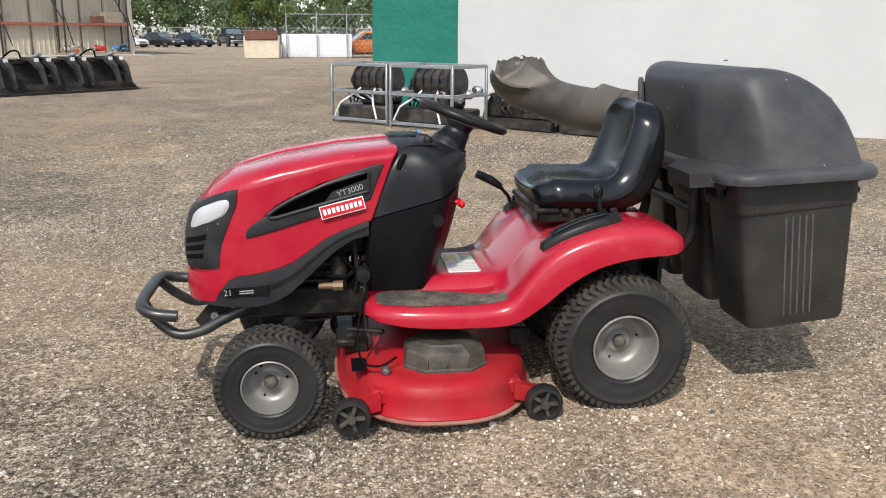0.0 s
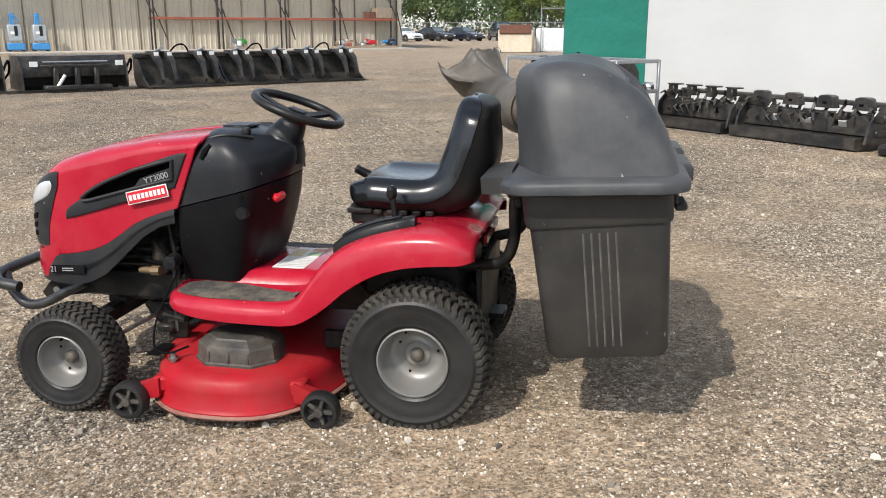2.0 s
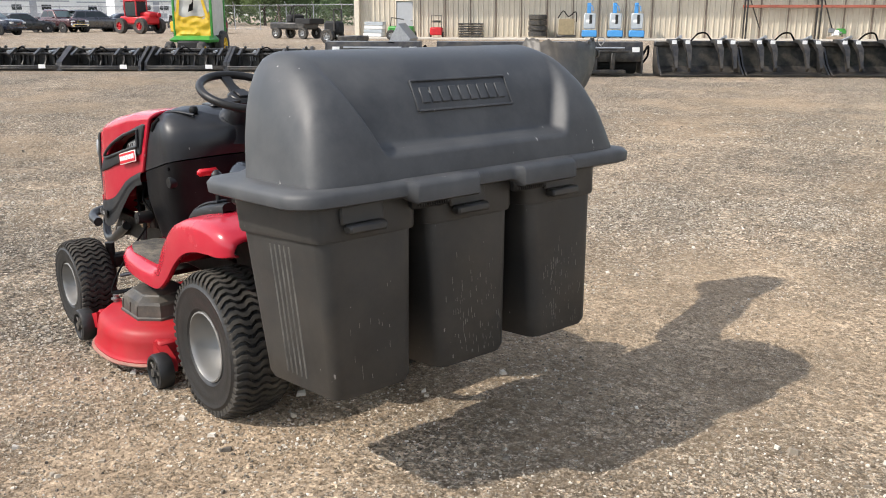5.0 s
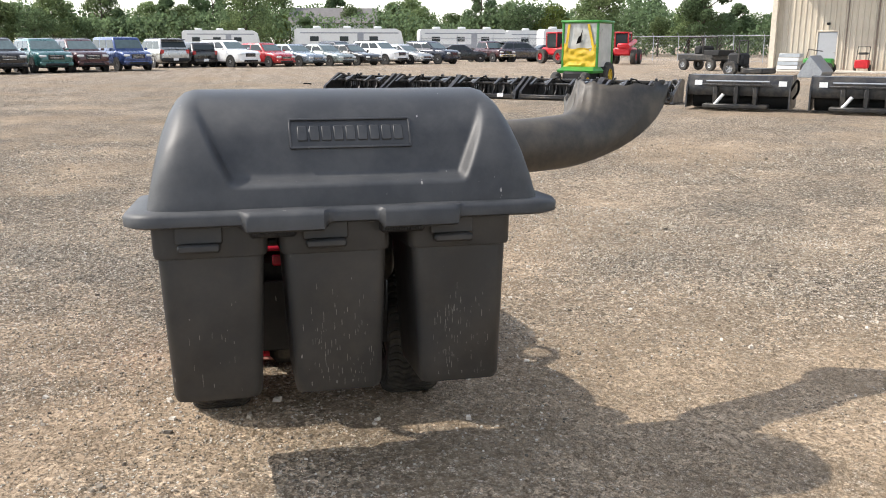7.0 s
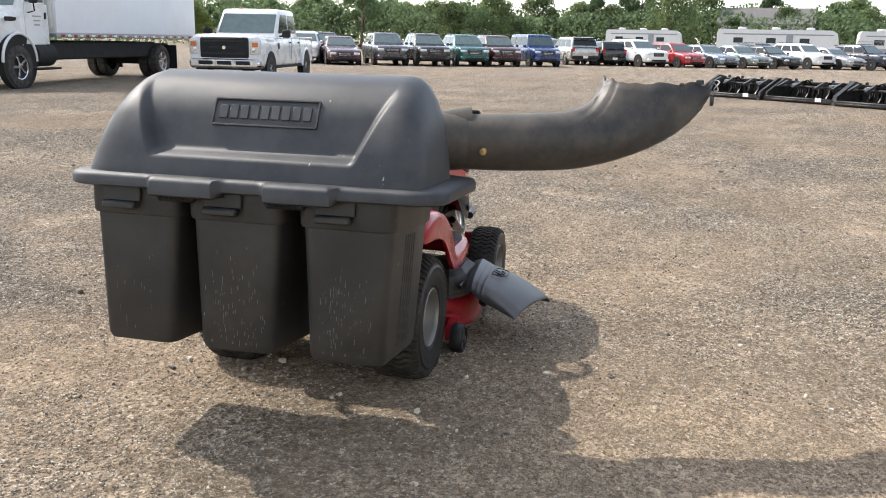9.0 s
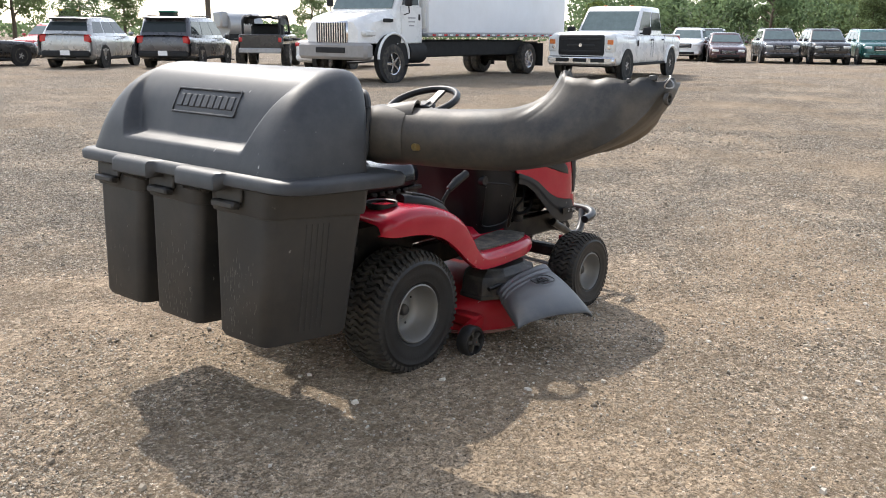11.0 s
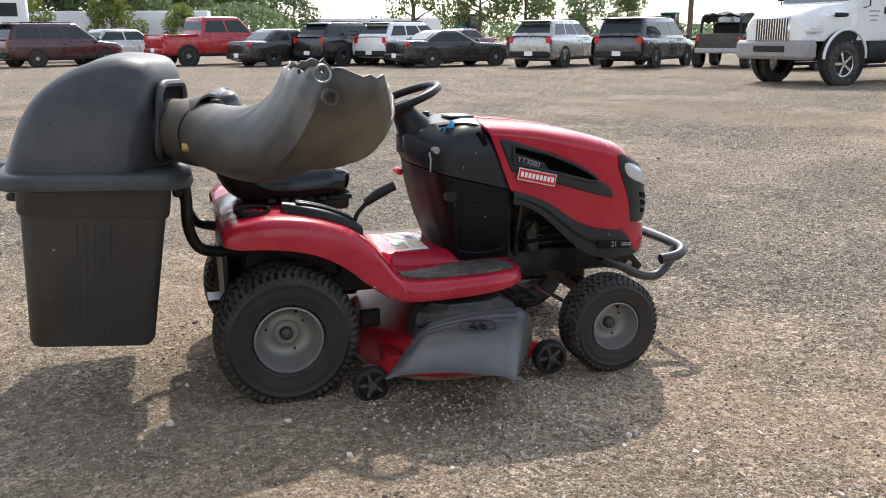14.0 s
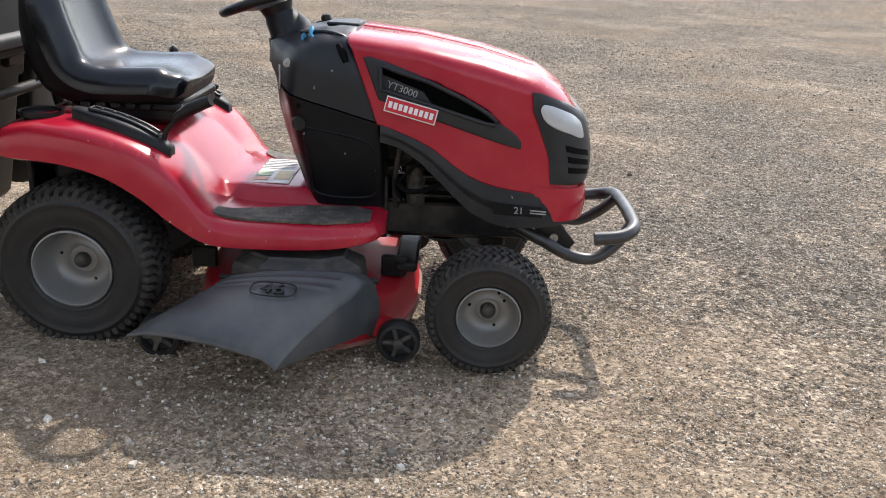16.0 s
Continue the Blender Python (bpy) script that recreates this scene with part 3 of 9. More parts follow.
# frame, axles, steering
part("frame_rail", box((-0.80, -0.165, 0.385), (1.30, 0.045, 0.105), 0.008), FRAME, mower)
part("frame_rail", box((-0.80, 0.165, 0.385), (1.30, 0.045, 0.105), 0.008), FRAME, mower)
part("front_axle", join(box((-1.24, 0, 0.255), (0.06, 0.62, 0.06), 0.01), box((-1.24, 0, 0.31), (0.09, 0.2, 0.08), 0.01)), FRAME, mower)
for s in (-1, 1):
    part("spindle", join(tube([(-1.235, s * 0.31, 0.16), (-1.235, s * 0.31, 0.34)], 0.020, 12), tube([(-1.24, s * 0.31, 0.19), (-1.24, s * 0.40, 0.19)], 0.013, 10)), RED_DECK if s > 0 else FRAME, mower)
    part("tie_rod", tube([(-1.17, s * 0.30, 0.20), (-1.08, s * 0.05, 0.24)], 0.009, 8), STEEL, mower)
    part("bumper_bolt", lathe([(0.002, s * 0.198), (0.014, s * 0.198), (0.014, s * 0.187)], (-1.36, 0, 0.385), n=12), STEEL, mower)
    part("bumper_bolt", lathe([(0.002, s * 0.198), (0.014, s * 0.198), (0.014, s * 0.187)], (-1.43, 0, 0.345), n=12), STEEL, mower)
    part("bumper_bracket", prism([(-1.30, 0.425), (-1.44, 0.40), (-1.50, 0.33), (-1.47, 0.29), (-1.40, 0.32), (-1.30, 0.34)], s * 0.170, s * 0.188, "y", 0.003), FRAME, mower)
part("transaxle", join(box((0.0, 0, 0.26), (0.22, 0.36, 0.16), 0.03), tube([(0, -0.30, 0.254), (0, 0.30, 0.254)], 0.03, 12)), ENGINE, mower)
part("rear_plate", join(box((0.185, 0, 0.40), (0.02, 0.50, 0.26), 0.005), box((0.20, 0, 0.30), (0.10, 0.12, 0.02), 0.004)), PLASTIC, mower)
part("rear_apron", box((0.190, 0, 0.605), (0.016, 0.32, 0.040), 0.006), RED, mower, "red pressed steel rear apron")
part("battery_tray", box((-0.05, 0, 0.50), (0.36, 0.44, 0.20), 0.02), FRAME, mower)

# bumper guard
part("bumper_bar", tube(smooth_path([(-1.55, -0.245, 0.365), (-1.63, -0.24, 0.375), (-1.675, -0.20, 0.39), (-1.685, -0.10, 0.395), (-1.685, 0.10, 0.395), (-1.675, 0.20, 0.39), (-1.63, 0.24, 0.375), (-1.55, 0.245, 0.365)], 6), 0.021, 14), BUMPER, mower, "black steel bumper bar, greyed for the sky's sheen")
for s in (-1, 1):
    part("bumper_arm", tube(smooth_path([(-1.30, s * 0.205, 0.385), (-1.40, s * 0.205, 0.335), (-1.48, s * 0.205, 0.295), (-1.56, s * 0.20, 0.285), (-1.63, s * 0.18, 0.33), (-1.675, s * 0.15, 0.385)], 6), 0.019, 12), BUMPER, mower)

# ---- hood ----
HOOD_MID = -1.215
TOP = [(-1.53, 0.71), (-1.48, 0.775), (-1.43, 0.815), (-1.35, 0.853), (-1.18, 0.898), (-0.98, 0.932), (-0.80, 0.948)]
LOW = [(-1.55, 0.470), (-1.47, 0.487), (-1.35, 0.505), (-1.25, 0.521), (-1.19, 0.536), (-1.14, 0.558), (-1.09, 0.592), (-1.035, 0.632), (-0.98, 0.658), (-0.93, 0.676), (-0.86, 0.700), (-0.80, 0.712)]
BOT = [(-1.55, 0.405), (-1.46, 0.400), (-1.27, 0.404), (-1.21, 0.420), (-1.155, 0.450), (-1.105, 0.495), (-1.06, 0.538), (-1.00, 0.593), (-0.94, 0.630), (-0.866, 0.648), (-0.80, 0.655)]


def rear_x(v):
    """The hood's rear edge leans back toward the ridge."""
    return -0.872 + 0.094 * min(v / 0.85, 1)


def hood_at(q, v, off=0.0):
    """A point of the hood: q from -1 (left rear) over the nose to 1, v from 0 (lower edge) to 1 (ridge)."""
    r = 1 - 0.05 * v if v < 0.68 else (1 - 0.05 * 0.68) * max(1 - ((v - 0.68) / 0.32) ** 2.6, 0) ** (1 / 1.9)
    w = 0.292 * r
    a = 0.305 * (1 - 0.16 * v * v) if v < 0.68 else 0.305 * (1 - 0.16 * 0.4624) * (1 - 0.55 * ((v - 0.68) / 0.32) ** 1.5)
    h = v / 0.68 * 0.80 if v < 0.68 else 0.80 + 0.20 * math.sin((v - 0.68) / 0.32 * math.pi / 2)
    if abs(q) > 0.5:
        t = (abs(q) - 0.5) / 0.5
        x, y = HOOD_MID + (rear_x(v) - HOOD_MID) * t, math.copysign(w, q)
    else:
        ph = q / 0.5 * math.pi / 2
        x = HOOD_MID - a * max(math.cos(ph), 0) ** 0.80
        y = math.copysign(w * abs(math.sin(ph)) ** 0.80, q)
    w_tap = 1 - 0.06 * ease(-1.2, -0.82, x)
    z = lerp(LOW, x) + (lerp(TOP, x) - lerp(LOW, x)) * h
    return Vector((x, y * w_tap, z))


def hood_off(q, v, d):
    e = 0.004
    p = hood_at(q, v)
    nrm = (hood_at(q + e, v) - hood_at(q - e, v)).cross(hood_at(q, min(v + e, 1)) - hood_at(q, max(v - e, 0)))
    if nrm.length < 1e-9:
        return p
    nrm.normalize()
    if nrm.dot(p - Vector((-1.1, 0, 0.6))) < 0:
        nrm = -nrm
    return p + nrm * d


def hood_v(x, z):
    h = (z - lerp(LOW, x)) / (lerp(TOP, x) - lerp(LOW, x))
    return h / 0.80 * 0.68 if h < 0.80 else 0.68 + 0.32 * math.asin(min((h - 0.8) / 0.2, 1)) / (math.pi / 2)


def hood_q(x, side, v):
    return side * (0.5 + 0.5 * (x - HOOD_MID) / (rear_x(v) - HOOD_MID))


# the open vent in each side: lower and upper edge over x
VENT_LO = [(-1.222, 0.716), (-1.20, 0.715), (-1.025, 0.763), (-0.884, 0.799)]
VENT_HI = [(-1.222, 0.722), (-1.19, 0.750), (-1.123, 0.786), (-1.02, 0.828), (-0.90, 0.861), (-0.878, 0.865)]


def in_vent(p, grow=0.0):
    return -1.222 - grow < p[0] < -0.881 + grow and abs(p[1]) > 0.2 and lerp(VENT_LO, p[0]) - grow < p[2] < lerp(VENT_HI, p[0]) + grow


def without(geo, test):
    """The same sheet without the faces whose middle passes the test."""
    V, F = geo
    return V, [f for f in F if not test([sum(V[i][k] for i in f) / len(f) for k in range(3)])]


hood = part("hood", without(grid(lambda u, v: hood_at(-1 + 2 * u, v ** 0.9), 240, 72), lambda p: in_vent(p, 0.006)), RED, mower, "glossy red steel hood with light scratches", sharp=60)
solid = hood.modifiers.new("sheet", "SOLIDIFY")
solid.thickness, solid.offset = 0.012, -1

# dark nose panel with lamps and vent slots
NOSE_EDGE = [(0.0, 0.315), (0.3, 0.325), (0.62, 0.365), (0.80, 0.39), (1.0, 0.39)]


def nose(u, v, off):
    vv = 0.10 + 0.64 * v
    return hood_off((-1 + 2 * u) * lerp(NOSE_EDGE, v), vv, off)


def nose_out(u, v, off):
    """A point on the swelling face of the nose panel."""
    swell = 0.020 * max(math.sin(math.pi * v), 0) ** 0.5 * max(math.sin(math.pi * u), 0) ** 0.5
    return nose(u, v, 0.008 + swell + off)


grille = part("grille", slab(lambda u, v: nose_out(u, v, 0.0), 48, 24, (0.012, 0, 0)), TRIM, mower, "charcoal plastic nose panel", sharp=60)
for s in (-1, 1):
    part("headlight", slab(lambda u, v: nose_out(0.5 + s * (0.36 + 0.235 * (u - 0.5) * (1 - 0.10 * abs(2 * v - 1) ** 4)), 0.79 + 0.25 * (v - 0.5) * (1 - 0.24 * abs(2 * u - 1) ** 4) - 0.05 * (1 - u), 0.004 + 0.005 * max(math.sin(math.pi * u), 0) ** 0.6 * max(math.sin(math.pi * v), 0) ** 0.6), 14, 10, (0.012, -s * 0.006, 0)), LENS, grille, "clear plastic headlight lens", sharp=60)
    for k in range(3):
        part("vent_slot", slab(lambda u, v: nose_out(0.5 + s * (0.20 + 0.20 * u), 0.16 + 0.13 * k + 0.075 * v, 0.002), 8, 2, (0.004, 0, 0)), BLACK, grille, sharp=60)

# side trim below the hood, narrowing toward the rear
def trim_pt(u, v):
    q = -0.985 + 1.97 * u
    lo = hood_at(q, 0.0)
    zt, zb = lerp(LOW, lo.x) + 0.004, lerp(BOT, lo.x)
    y = lo.y * (1.012 + 0.012 * math.sin(math.pi * v))
    x = lo.x - (0.008 if abs(q) < 0.5 else 0) * math.cos(q * math.pi)
    return (x, y, zb + (zt - zb) * v)


part("lower_trim", slab(trim_pt, 90, 5, (0.0, 0.0, -0.0001)), TRIM, mower, "charcoal plastic lower hood trim, scratched", sharp=60)
part("red_chin", slab(lambda u, v: hood_at(-0.40 + 0.80 * u, 0.0) + Vector((-0.012 - 0.006 * math.sin(math.pi * v), 0, -0.080 + 0.105 * v)), 30, 4, (0.01, 0, 0)), RED, mower, "red lower nose strip", sharp=60)

for s in (-1, 1):
    def insert_at(x, z, off):
        v = hood_v(x, z)
        return hood_off(hood_q(x, s, v) if x > HOOD_MID else s * (0.5 - 0.06 * (HOOD_MID - x) / 0.05), v, off)

    def insert(u, v, off):
        lo = 0.650 + 0.118 * u
        hi = lerp([(0.0, 0.672), (0.03, 0.693), (0.08, 0.712), (0.19, 0.752), (0.41, 0.802), (0.64, 0.846), (0.86, 0.879), (0.96, 0.890), (1.0, 0.887)], u)
        return insert_at(-1.268 + (0.392 + 0.048 * v) * u, lo + (hi - lo) * v, off)

    rounded = lambda u, v: 0.003 + 0.009 * max(math.sin(math.pi * u), 0) ** 0.22 * max(math.sin(math.pi * v), 0) ** 0.22
    ins = part("side_vent_panel", without(slab(lambda u, v: insert(u, v, rounded(u, v)), 150, 60, (0, -s * 0.008, 0)), in_vent), TRIM, mower, "charcoal hood side vent panel round an open vent", sharp=60)
    rim_line = [insert_at(x, lerp(VENT_LO, x), 0.013) for x in (-1.215 + 0.333 * k / 14 for k in range(15))] + [insert_at(x, lerp(VENT_HI, x), 0.013) for x in (-0.880 - 0.337 * k / 16 for k in range(17))]
    part("vent_rim", tube(rim_line + rim_line[:2], 0.0065, 8), TRIM, ins)
    # flat black sheet added behind the opening to give its dark inside
    back = [insert_at(x, lerp(VENT_LO, x) - 0.01, -0.055) for x in (-1.235 + 0.36 * k / 12 for k in range(13))]
    back2 = [insert_at(x, min(lerp(VENT_HI, x) + 0.01, 0.862), -0.055) for x in (-1.235 + 0.36 * k / 12 for k in range(13))]
    part("vent_duct", loft([[p + Vector((0, 0, 0)), p - Vector((0, s * 0.004, 0)), q - Vector((0, s * 0.004, 0)), q] for p, q in zip(back, back2)]), BLACK, ins, "black sheet for the dark inside of the vent", sharp=0)
    plate_at = lambda u, v: insert_at(-1.035 + 0.03 * v + (0.150 - 0.022 * v) * u, 0.757 + 0.040 * u + (0.040 + 0.006 * u) * v, -0.002)
    part("name_plate", slab(plate_at, 10, 4, (0, -s * 0.010, 0)), TRIM, ins, sharp=60)
    # model figures on the plate
    pa, pb = plate_at(0.12, 0.5) + Vector((0, s * 0.003, 0)), plate_at(0.98, 0.5) + Vector((0, s * 0.003, 0))
    ax = ((pb - pa) if s < 0 else (pa - pb)).normalized()
    nrm = Vector((0, s, 0.08)).normalized()
    up = nrm.cross(ax).normalized()
    m4 = Matrix((ax, up, ax.cross(up))).transposed().to_4x4()
    m4.translation = (pa + pb) / 2
    lettering("model_lettering", "YT3000", 0.029, m4, GREY_PRINT, ins, 0.0008)
    # badge: red plate, white border and blocks
    pa, pb = insert_at(-1.047, 0.727, 0.014), insert_at(-0.897, 0.762, 0.014)
    ax = ((pb - pa) if s < 0 else (pa - pb)).normalized()
    up = nrm.cross(ax).normalized()
    mb = Matrix((ax, up, ax.cross(up))).transposed().to_4x4()
    mb.translation = (pa + pb) / 2
    L = (pb - pa).length
    badge = part("badge", xf(box((0, 0, 0.001), (L, 0.046, 0.004), 0.001), mb), WHITE, mower, "red badge with white border and white blocks")
    part("badge_field", xf(box((0, 0, 0.0035), (L - 0.007, 0.039, 0.003), 0.0005), mb), LOGO_RED, badge)
    for k in range(9):
        part("badge_block", xf(box((-L / 2 + L * (k + 1) / 10, 0, 0.0055), (L * 0.068, 0.019, 0.002), 0.0003), mb), WHITE, badge)
    # horsepower figures on the trim
    px, pz = -1.335, 0.463
    xs = [trim_pt(u / 200, 0.5) for u in range(201)]
    near = [p for p in xs if p[1] * s > 0]
    p = Vector(min(near, key=lambda w: abs(w[0] - px)))
    p2 = Vector(min(near, key=lambda w: abs(w[0] - px - 0.05)))
    ax = ((p2 - p) if s < 0 else (p - p2)).normalized()
    mt = Matrix((ax, Vector((0, 0, 1)), ax.cross(Vector((0, 0, 1))))).transposed().to_4x4()
    mt.translation = p + ax.cross(Vector((0, 0, 1))) * 0.0045
    plate = part("power_plate", xf(box((0.03 if s < 0 else -0.03, 0, -0.001), (0.15, 0.034, 0.003), 0.001), mt), GLOSS_BLACK, mower)
    mt2 = mt.copy()
    mt2.translation = mt.translation + ax * (-0.035 if s < 0 else -0.03) + mt.to_3x3() @ Vector((0, 0, 0.001))
    lettering("power_figures", "21", 0.030, mt2, GREY_PRINT, plate, 0.0006)
    for dx in (0.03,):
        mt3 = mt.copy()
        mt3.translation = mt.translation + ax * dx
        part("small_print", xf(join(box((0, 0.004, 0.001), (0.05, 0.004, 0.001), 0.0002), box((0, -0.004, 0.001), (0.05, 0.004, 0.001), 0.0002)), mt3), GREY_PRINT, plate)

# engine seen through the side openings
part("engine_block", join(box((-1.10, 0, 0.50), (0.30, 0.34, 0.14), 0.03), box((-1.02, 0, 0.60), (0.30, 0.28, 0.14), 0.03), lathe([(0.002, 0.74), (0.14, 0.73), (0.15, 0.66), (0.13, 0.62)], (-1.02, 0, 0), "z", 24)), ENGINE, mower, "dirty dark engine casting")
for s in (-1, 1):
    for k in range(3):
        part("cylinder_fin", box((-1.08, s * 0.180, 0.47 + 0.03 * k), (0.14, 0.08, 0.007), 0.002), ENGINE, mower)
    part("starter_housing", tube([(-0.99, s * 0.20, 0.44), (-0.99, s * 0.20, 0.56)], 0.030, 14), ENGINE, mower)
    part("dipstick_tube", tube(smooth_path([(-0.93, s * 0.19, 0.42), (-0.925, s * 0.215, 0.52), (-0.94, s * 0.22, 0.63)], 5), 0.009, 8), FRAME, mower)
    part("fuel_hose", tube(smooth_path([(-1.12, s * 0.20, 0.56), (-1.04, s * 0.235, 0.50), (-0.96, s * 0.225, 0.485), (-0.91, s * 0.21, 0.54)], 5), 0.008, 8), BLACK, mower)
    part("spark_lead", tube(smooth_path([(-1.02, s * 0.215, 0.62), (-0.98, s * 0.24, 0.56), (-0.93, s * 0.22, 0.50), (-0.95, s * 0.20, 0.44)], 5), 0.005, 6), BLACK, mower)
part("drain_valve", join(tube([(-1.06, -0.225, 0.452), (-0.99, -0.235, 0.455)], 0.013, 10), tube([(-1.01, -0.234, 0.454), (-0.975, -0.237, 0.456)], 0.018, 8)), BRASS, mower, "brass drain valve")
part("muffler", join(tube([(-1.30, -0.12, 0.50), (-1.30, 0.12, 0.50)], 0.075, 18), tube([(-1.30, 0.10, 0.45), (-1.25, 0.16, 0.40)], 0.02, 10)), ENGINE, mower)
part("pulley", lathe([(0.02, 0.27), (0.07, 0.27), (0.058, 0.282), (0.07, 0.294), (0.02, 0.294)], (-1.08, 0, 0), "z", 28), STEEL, mower)
part("belt", tube([(-1.08 + 0.06 * math.cos(a), 0.06 * math.sin(a) + (0.0), 0.282) for a in (k * 0.6 for k in range(11))], 0.007, 6), BLACK, mower)
part("engine_pan", join(box((-1.02, 0, 0.33), (0.42, 0.26, 0.05), 0.01), box((-0.88, -0.19, 0.42), (0.05, 0.02, 0.20), 0.004), box((-0.88, 0.19, 0.42), (0.05, 0.02, 0.20), 0.004)), FRAME, mower)
# lift linkage and cables on the left
part("lift_link", join(tube([(-0.90, -0.27, 0.50), (-0.90, -0.29, 0.32), (-0.88, -0.32, 0.26)], 0.008, 8), tube([(-0.96, -0.26, 0.30), (-0.84, -0.33, 0.31)], 0.010, 8)), FRAME, mower)
part("cable", tube(smooth_path([(-0.89, -0.27, 0.47), (-0.93, -0.36, 0.33), (-0.92, -0.42, 0.24), (-0.86, -0.44, 0.225), (-0.80, -0.40, 0.24)], 6), 0.004, 6), BLACK, mower)
part("control_cap", lathe([(0.002, -0.305), (0.024, -0.303), (0.026, -0.25), (0.02, -0.24)], (-0.905, 0, 0.505), n=14), PLASTIC, mower)

# ---- dash, column, wheel ----
def dash_seam(x):
    """The slanting joint between the lower dash and the cowl."""
    return 0.741 + 0.27 * (x + 0.72)


def dash_plan(xf, xs, xr, w, wr, wc):
    """Half plan from the middle of the front to the middle of the rear, mirrored: front, shoulder, rear corner."""
    half = [(xf, 0.0), (xf, w * 0.6), (xf + 0.006, w * 0.93), (xf + 0.03, w), ((xf + xs) / 2, w), (xs, w * 0.985), (xs + (xr - xs) * 0.55, w + (wr - w) * 0.62), (xr - 0.02, wr), (xr - 0.003, wc), (xr, 0.0)]
    line = [(p.x, p.y) for p in smooth_path([(a, b, 0) for a, b in half], 4)]
    return line + [(a, -b) for a, b in reversed(line[1:-1])]


def dash_low(t):
    plan = dash_plan(lerp([(0, -0.900), (1, -0.890)], t), lerp([(0, -0.70), (0.5, -0.66), (1, -0.62)], t), lerp([(0, -0.640), (0.35, -0.590), (0.75, -0.545), (1, -0.535)], t), lerp([(0, 0.215), (0.6, 0.258), (1, 0.264)], t), lerp([(0, 0.150), (1, 0.125)], t), 0.07)
    return [(x, y, 0.425 + (dash_seam(x) - 0.005 - 0.425) * t) for x, y in plan]


def dash_up(t):
    plan = dash_plan(lerp([(0, -0.890), (0.5, -0.842), (1, -0.795)], t), lerp([(0, -0.63), (0.6, -0.64), (1, -0.70)], t), lerp([(0, -0.533), (0.3, -0.512), (0.8, -0.515), (1, -0.58)], t), lerp([(0, 0.265), (0.55, 0.262), (0.8, 0.245), (0.93, 0.205), (1, 0.13)], t), lerp([(0, 0.120), (0.5, 0.092), (1, 0.07)], t), lerp([(0, 0.065), (1, 0.045)], t))
    top = lambda x: lerp([(-0.88, 0.945), (-0.77, 0.957), (-0.70, 0.955), (-0.60, 0.932), (-0.50, 0.925)], x)
    return [(x, y, dash_seam(x) + (top(x) - dash_seam(x)) * t) for x, y in plan]


part("dash_lower", loft([dash_low(t) for t in (0, 0.2, 0.4, 0.6, 0.8, 0.97, 1.0)]), GLOSS_BLACK, mower, "glossy black lower dash panel", sharp=42)
part("dash_upper", loft([dash_up(t) for t in (0, 0.03, 0.2, 0.4, 0.6, 0.75, 0.85, 0.92, 0.965, 0.99, 1.0)]), COWL, mower, "matte charcoal upper dash cowl, scratched", sharp=50)
for s in (-1, 1):
    part("dash_clip", lathe([(0.002, s * 0.268), (0.020, s * 0.268), (0.022, s * 0.264), (0.022, s * 0.24)], (-0.640, 0, 0.685), n=18), PLASTIC, mower)
    part("dash_screw", lathe([(0.002, s * 0.267), (0.007, s * 0.267), (0.007, s * 0.24)], (-0.640, 0, 0.738), n=10), BLACK, mower)
    part("cowl_vent", tube([(-0.778, s * 0.258, 0.868), (-0.768, s * 0.252, 0.892), (-0.752, s * 0.238, 0.915)], [0.009, 0.012, 0.008], 10), BLACK, mower)
    part("cowl_ridge", tube(smooth_path([(-0.815, s * 0.215, 0.905), (-0.76, s * 0.205, 0.937), (-0.70, s * 0.19, 0.945), (-0.63, s * 0.15, 0.935)], 4), 0.006, 8), COWL, mower, "moulded ridge along the cowl")
part("panel_bead", tube(smooth_path([(-0.652, 0.260, 0.675), (-0.845, 0.258, 0.635), (-0.862, 0.246, 0.55), (-0.858, 0.225, 0.462), (-0.690, 0.222, 0.462), (-0.668, 0.236, 0.54), (-0.652, 0.260, 0.675)], 4), 0.005, 8), GLOSS_BLACK, mower, "moulded bead on the lower dash")
part("cowl_cap", box((-0.745, 0.02, 0.957), (0.10, 0.12, 0.012), 0.005), COWL, mower)
part("key_ring", tube([(-0.575, 0.205 + 0.0, 0.845), (-0.578, 0.214, 0.82), (-0.576, 0.215, 0.775)], 0.004, 6), STEEL, mower, "keys hanging from the switch")
part("key_switch", lathe([(0.002, 0.225), (0.012, 0.224), (0.015, 0.16)], (-0.60, 0, 0.853), n=14), STEEL, mower)
part("throttle_lever", join(tube([(-0.655, -0.13, 0.905), (-0.660, -0.135, 0.940)], 0.005, 8), lathe([(0.002, 0.968), (0.013, 0.965), (0.018, 0.954), (0.014, 0.938), (0.006, 0.933)], (-0.662, -0.136, 0), "z", 14)), PLASTIC, mower, "black throttle knob on a thin lever")
part("red_knob", join(tube([(-0.60, -0.125, 0.735), (-0.552, -0.15, 0.728)], 0.009, 8), box((-0.545, -0.150, 0.727), (0.024, 0.085, 0.028), 0.009)), LOGO_RED, mower, "red plastic clutch knob")
part("blue_tag", slab(lambda u, v: (-0.680 + 0.048 * u * (1.1 - 0.5 * v) + 0.008 * math.sin(9 * v), 0.180 + 0.020 * math.sin(5 * u + 2 * v), 0.868 + 0.082 * v - 0.02 * u + 0.014 * math.sin(7 * u)), 12, 12, (0.004, 0.003, 0)), BLUE_RAG, mower, "blue plastic tag")
SW, TILT = Vector((-0.520, 0.0, 1.012)), 20.0
col_ax = Vector((math.sin(radians(TILT)), 0, math.cos(radians(TILT))))
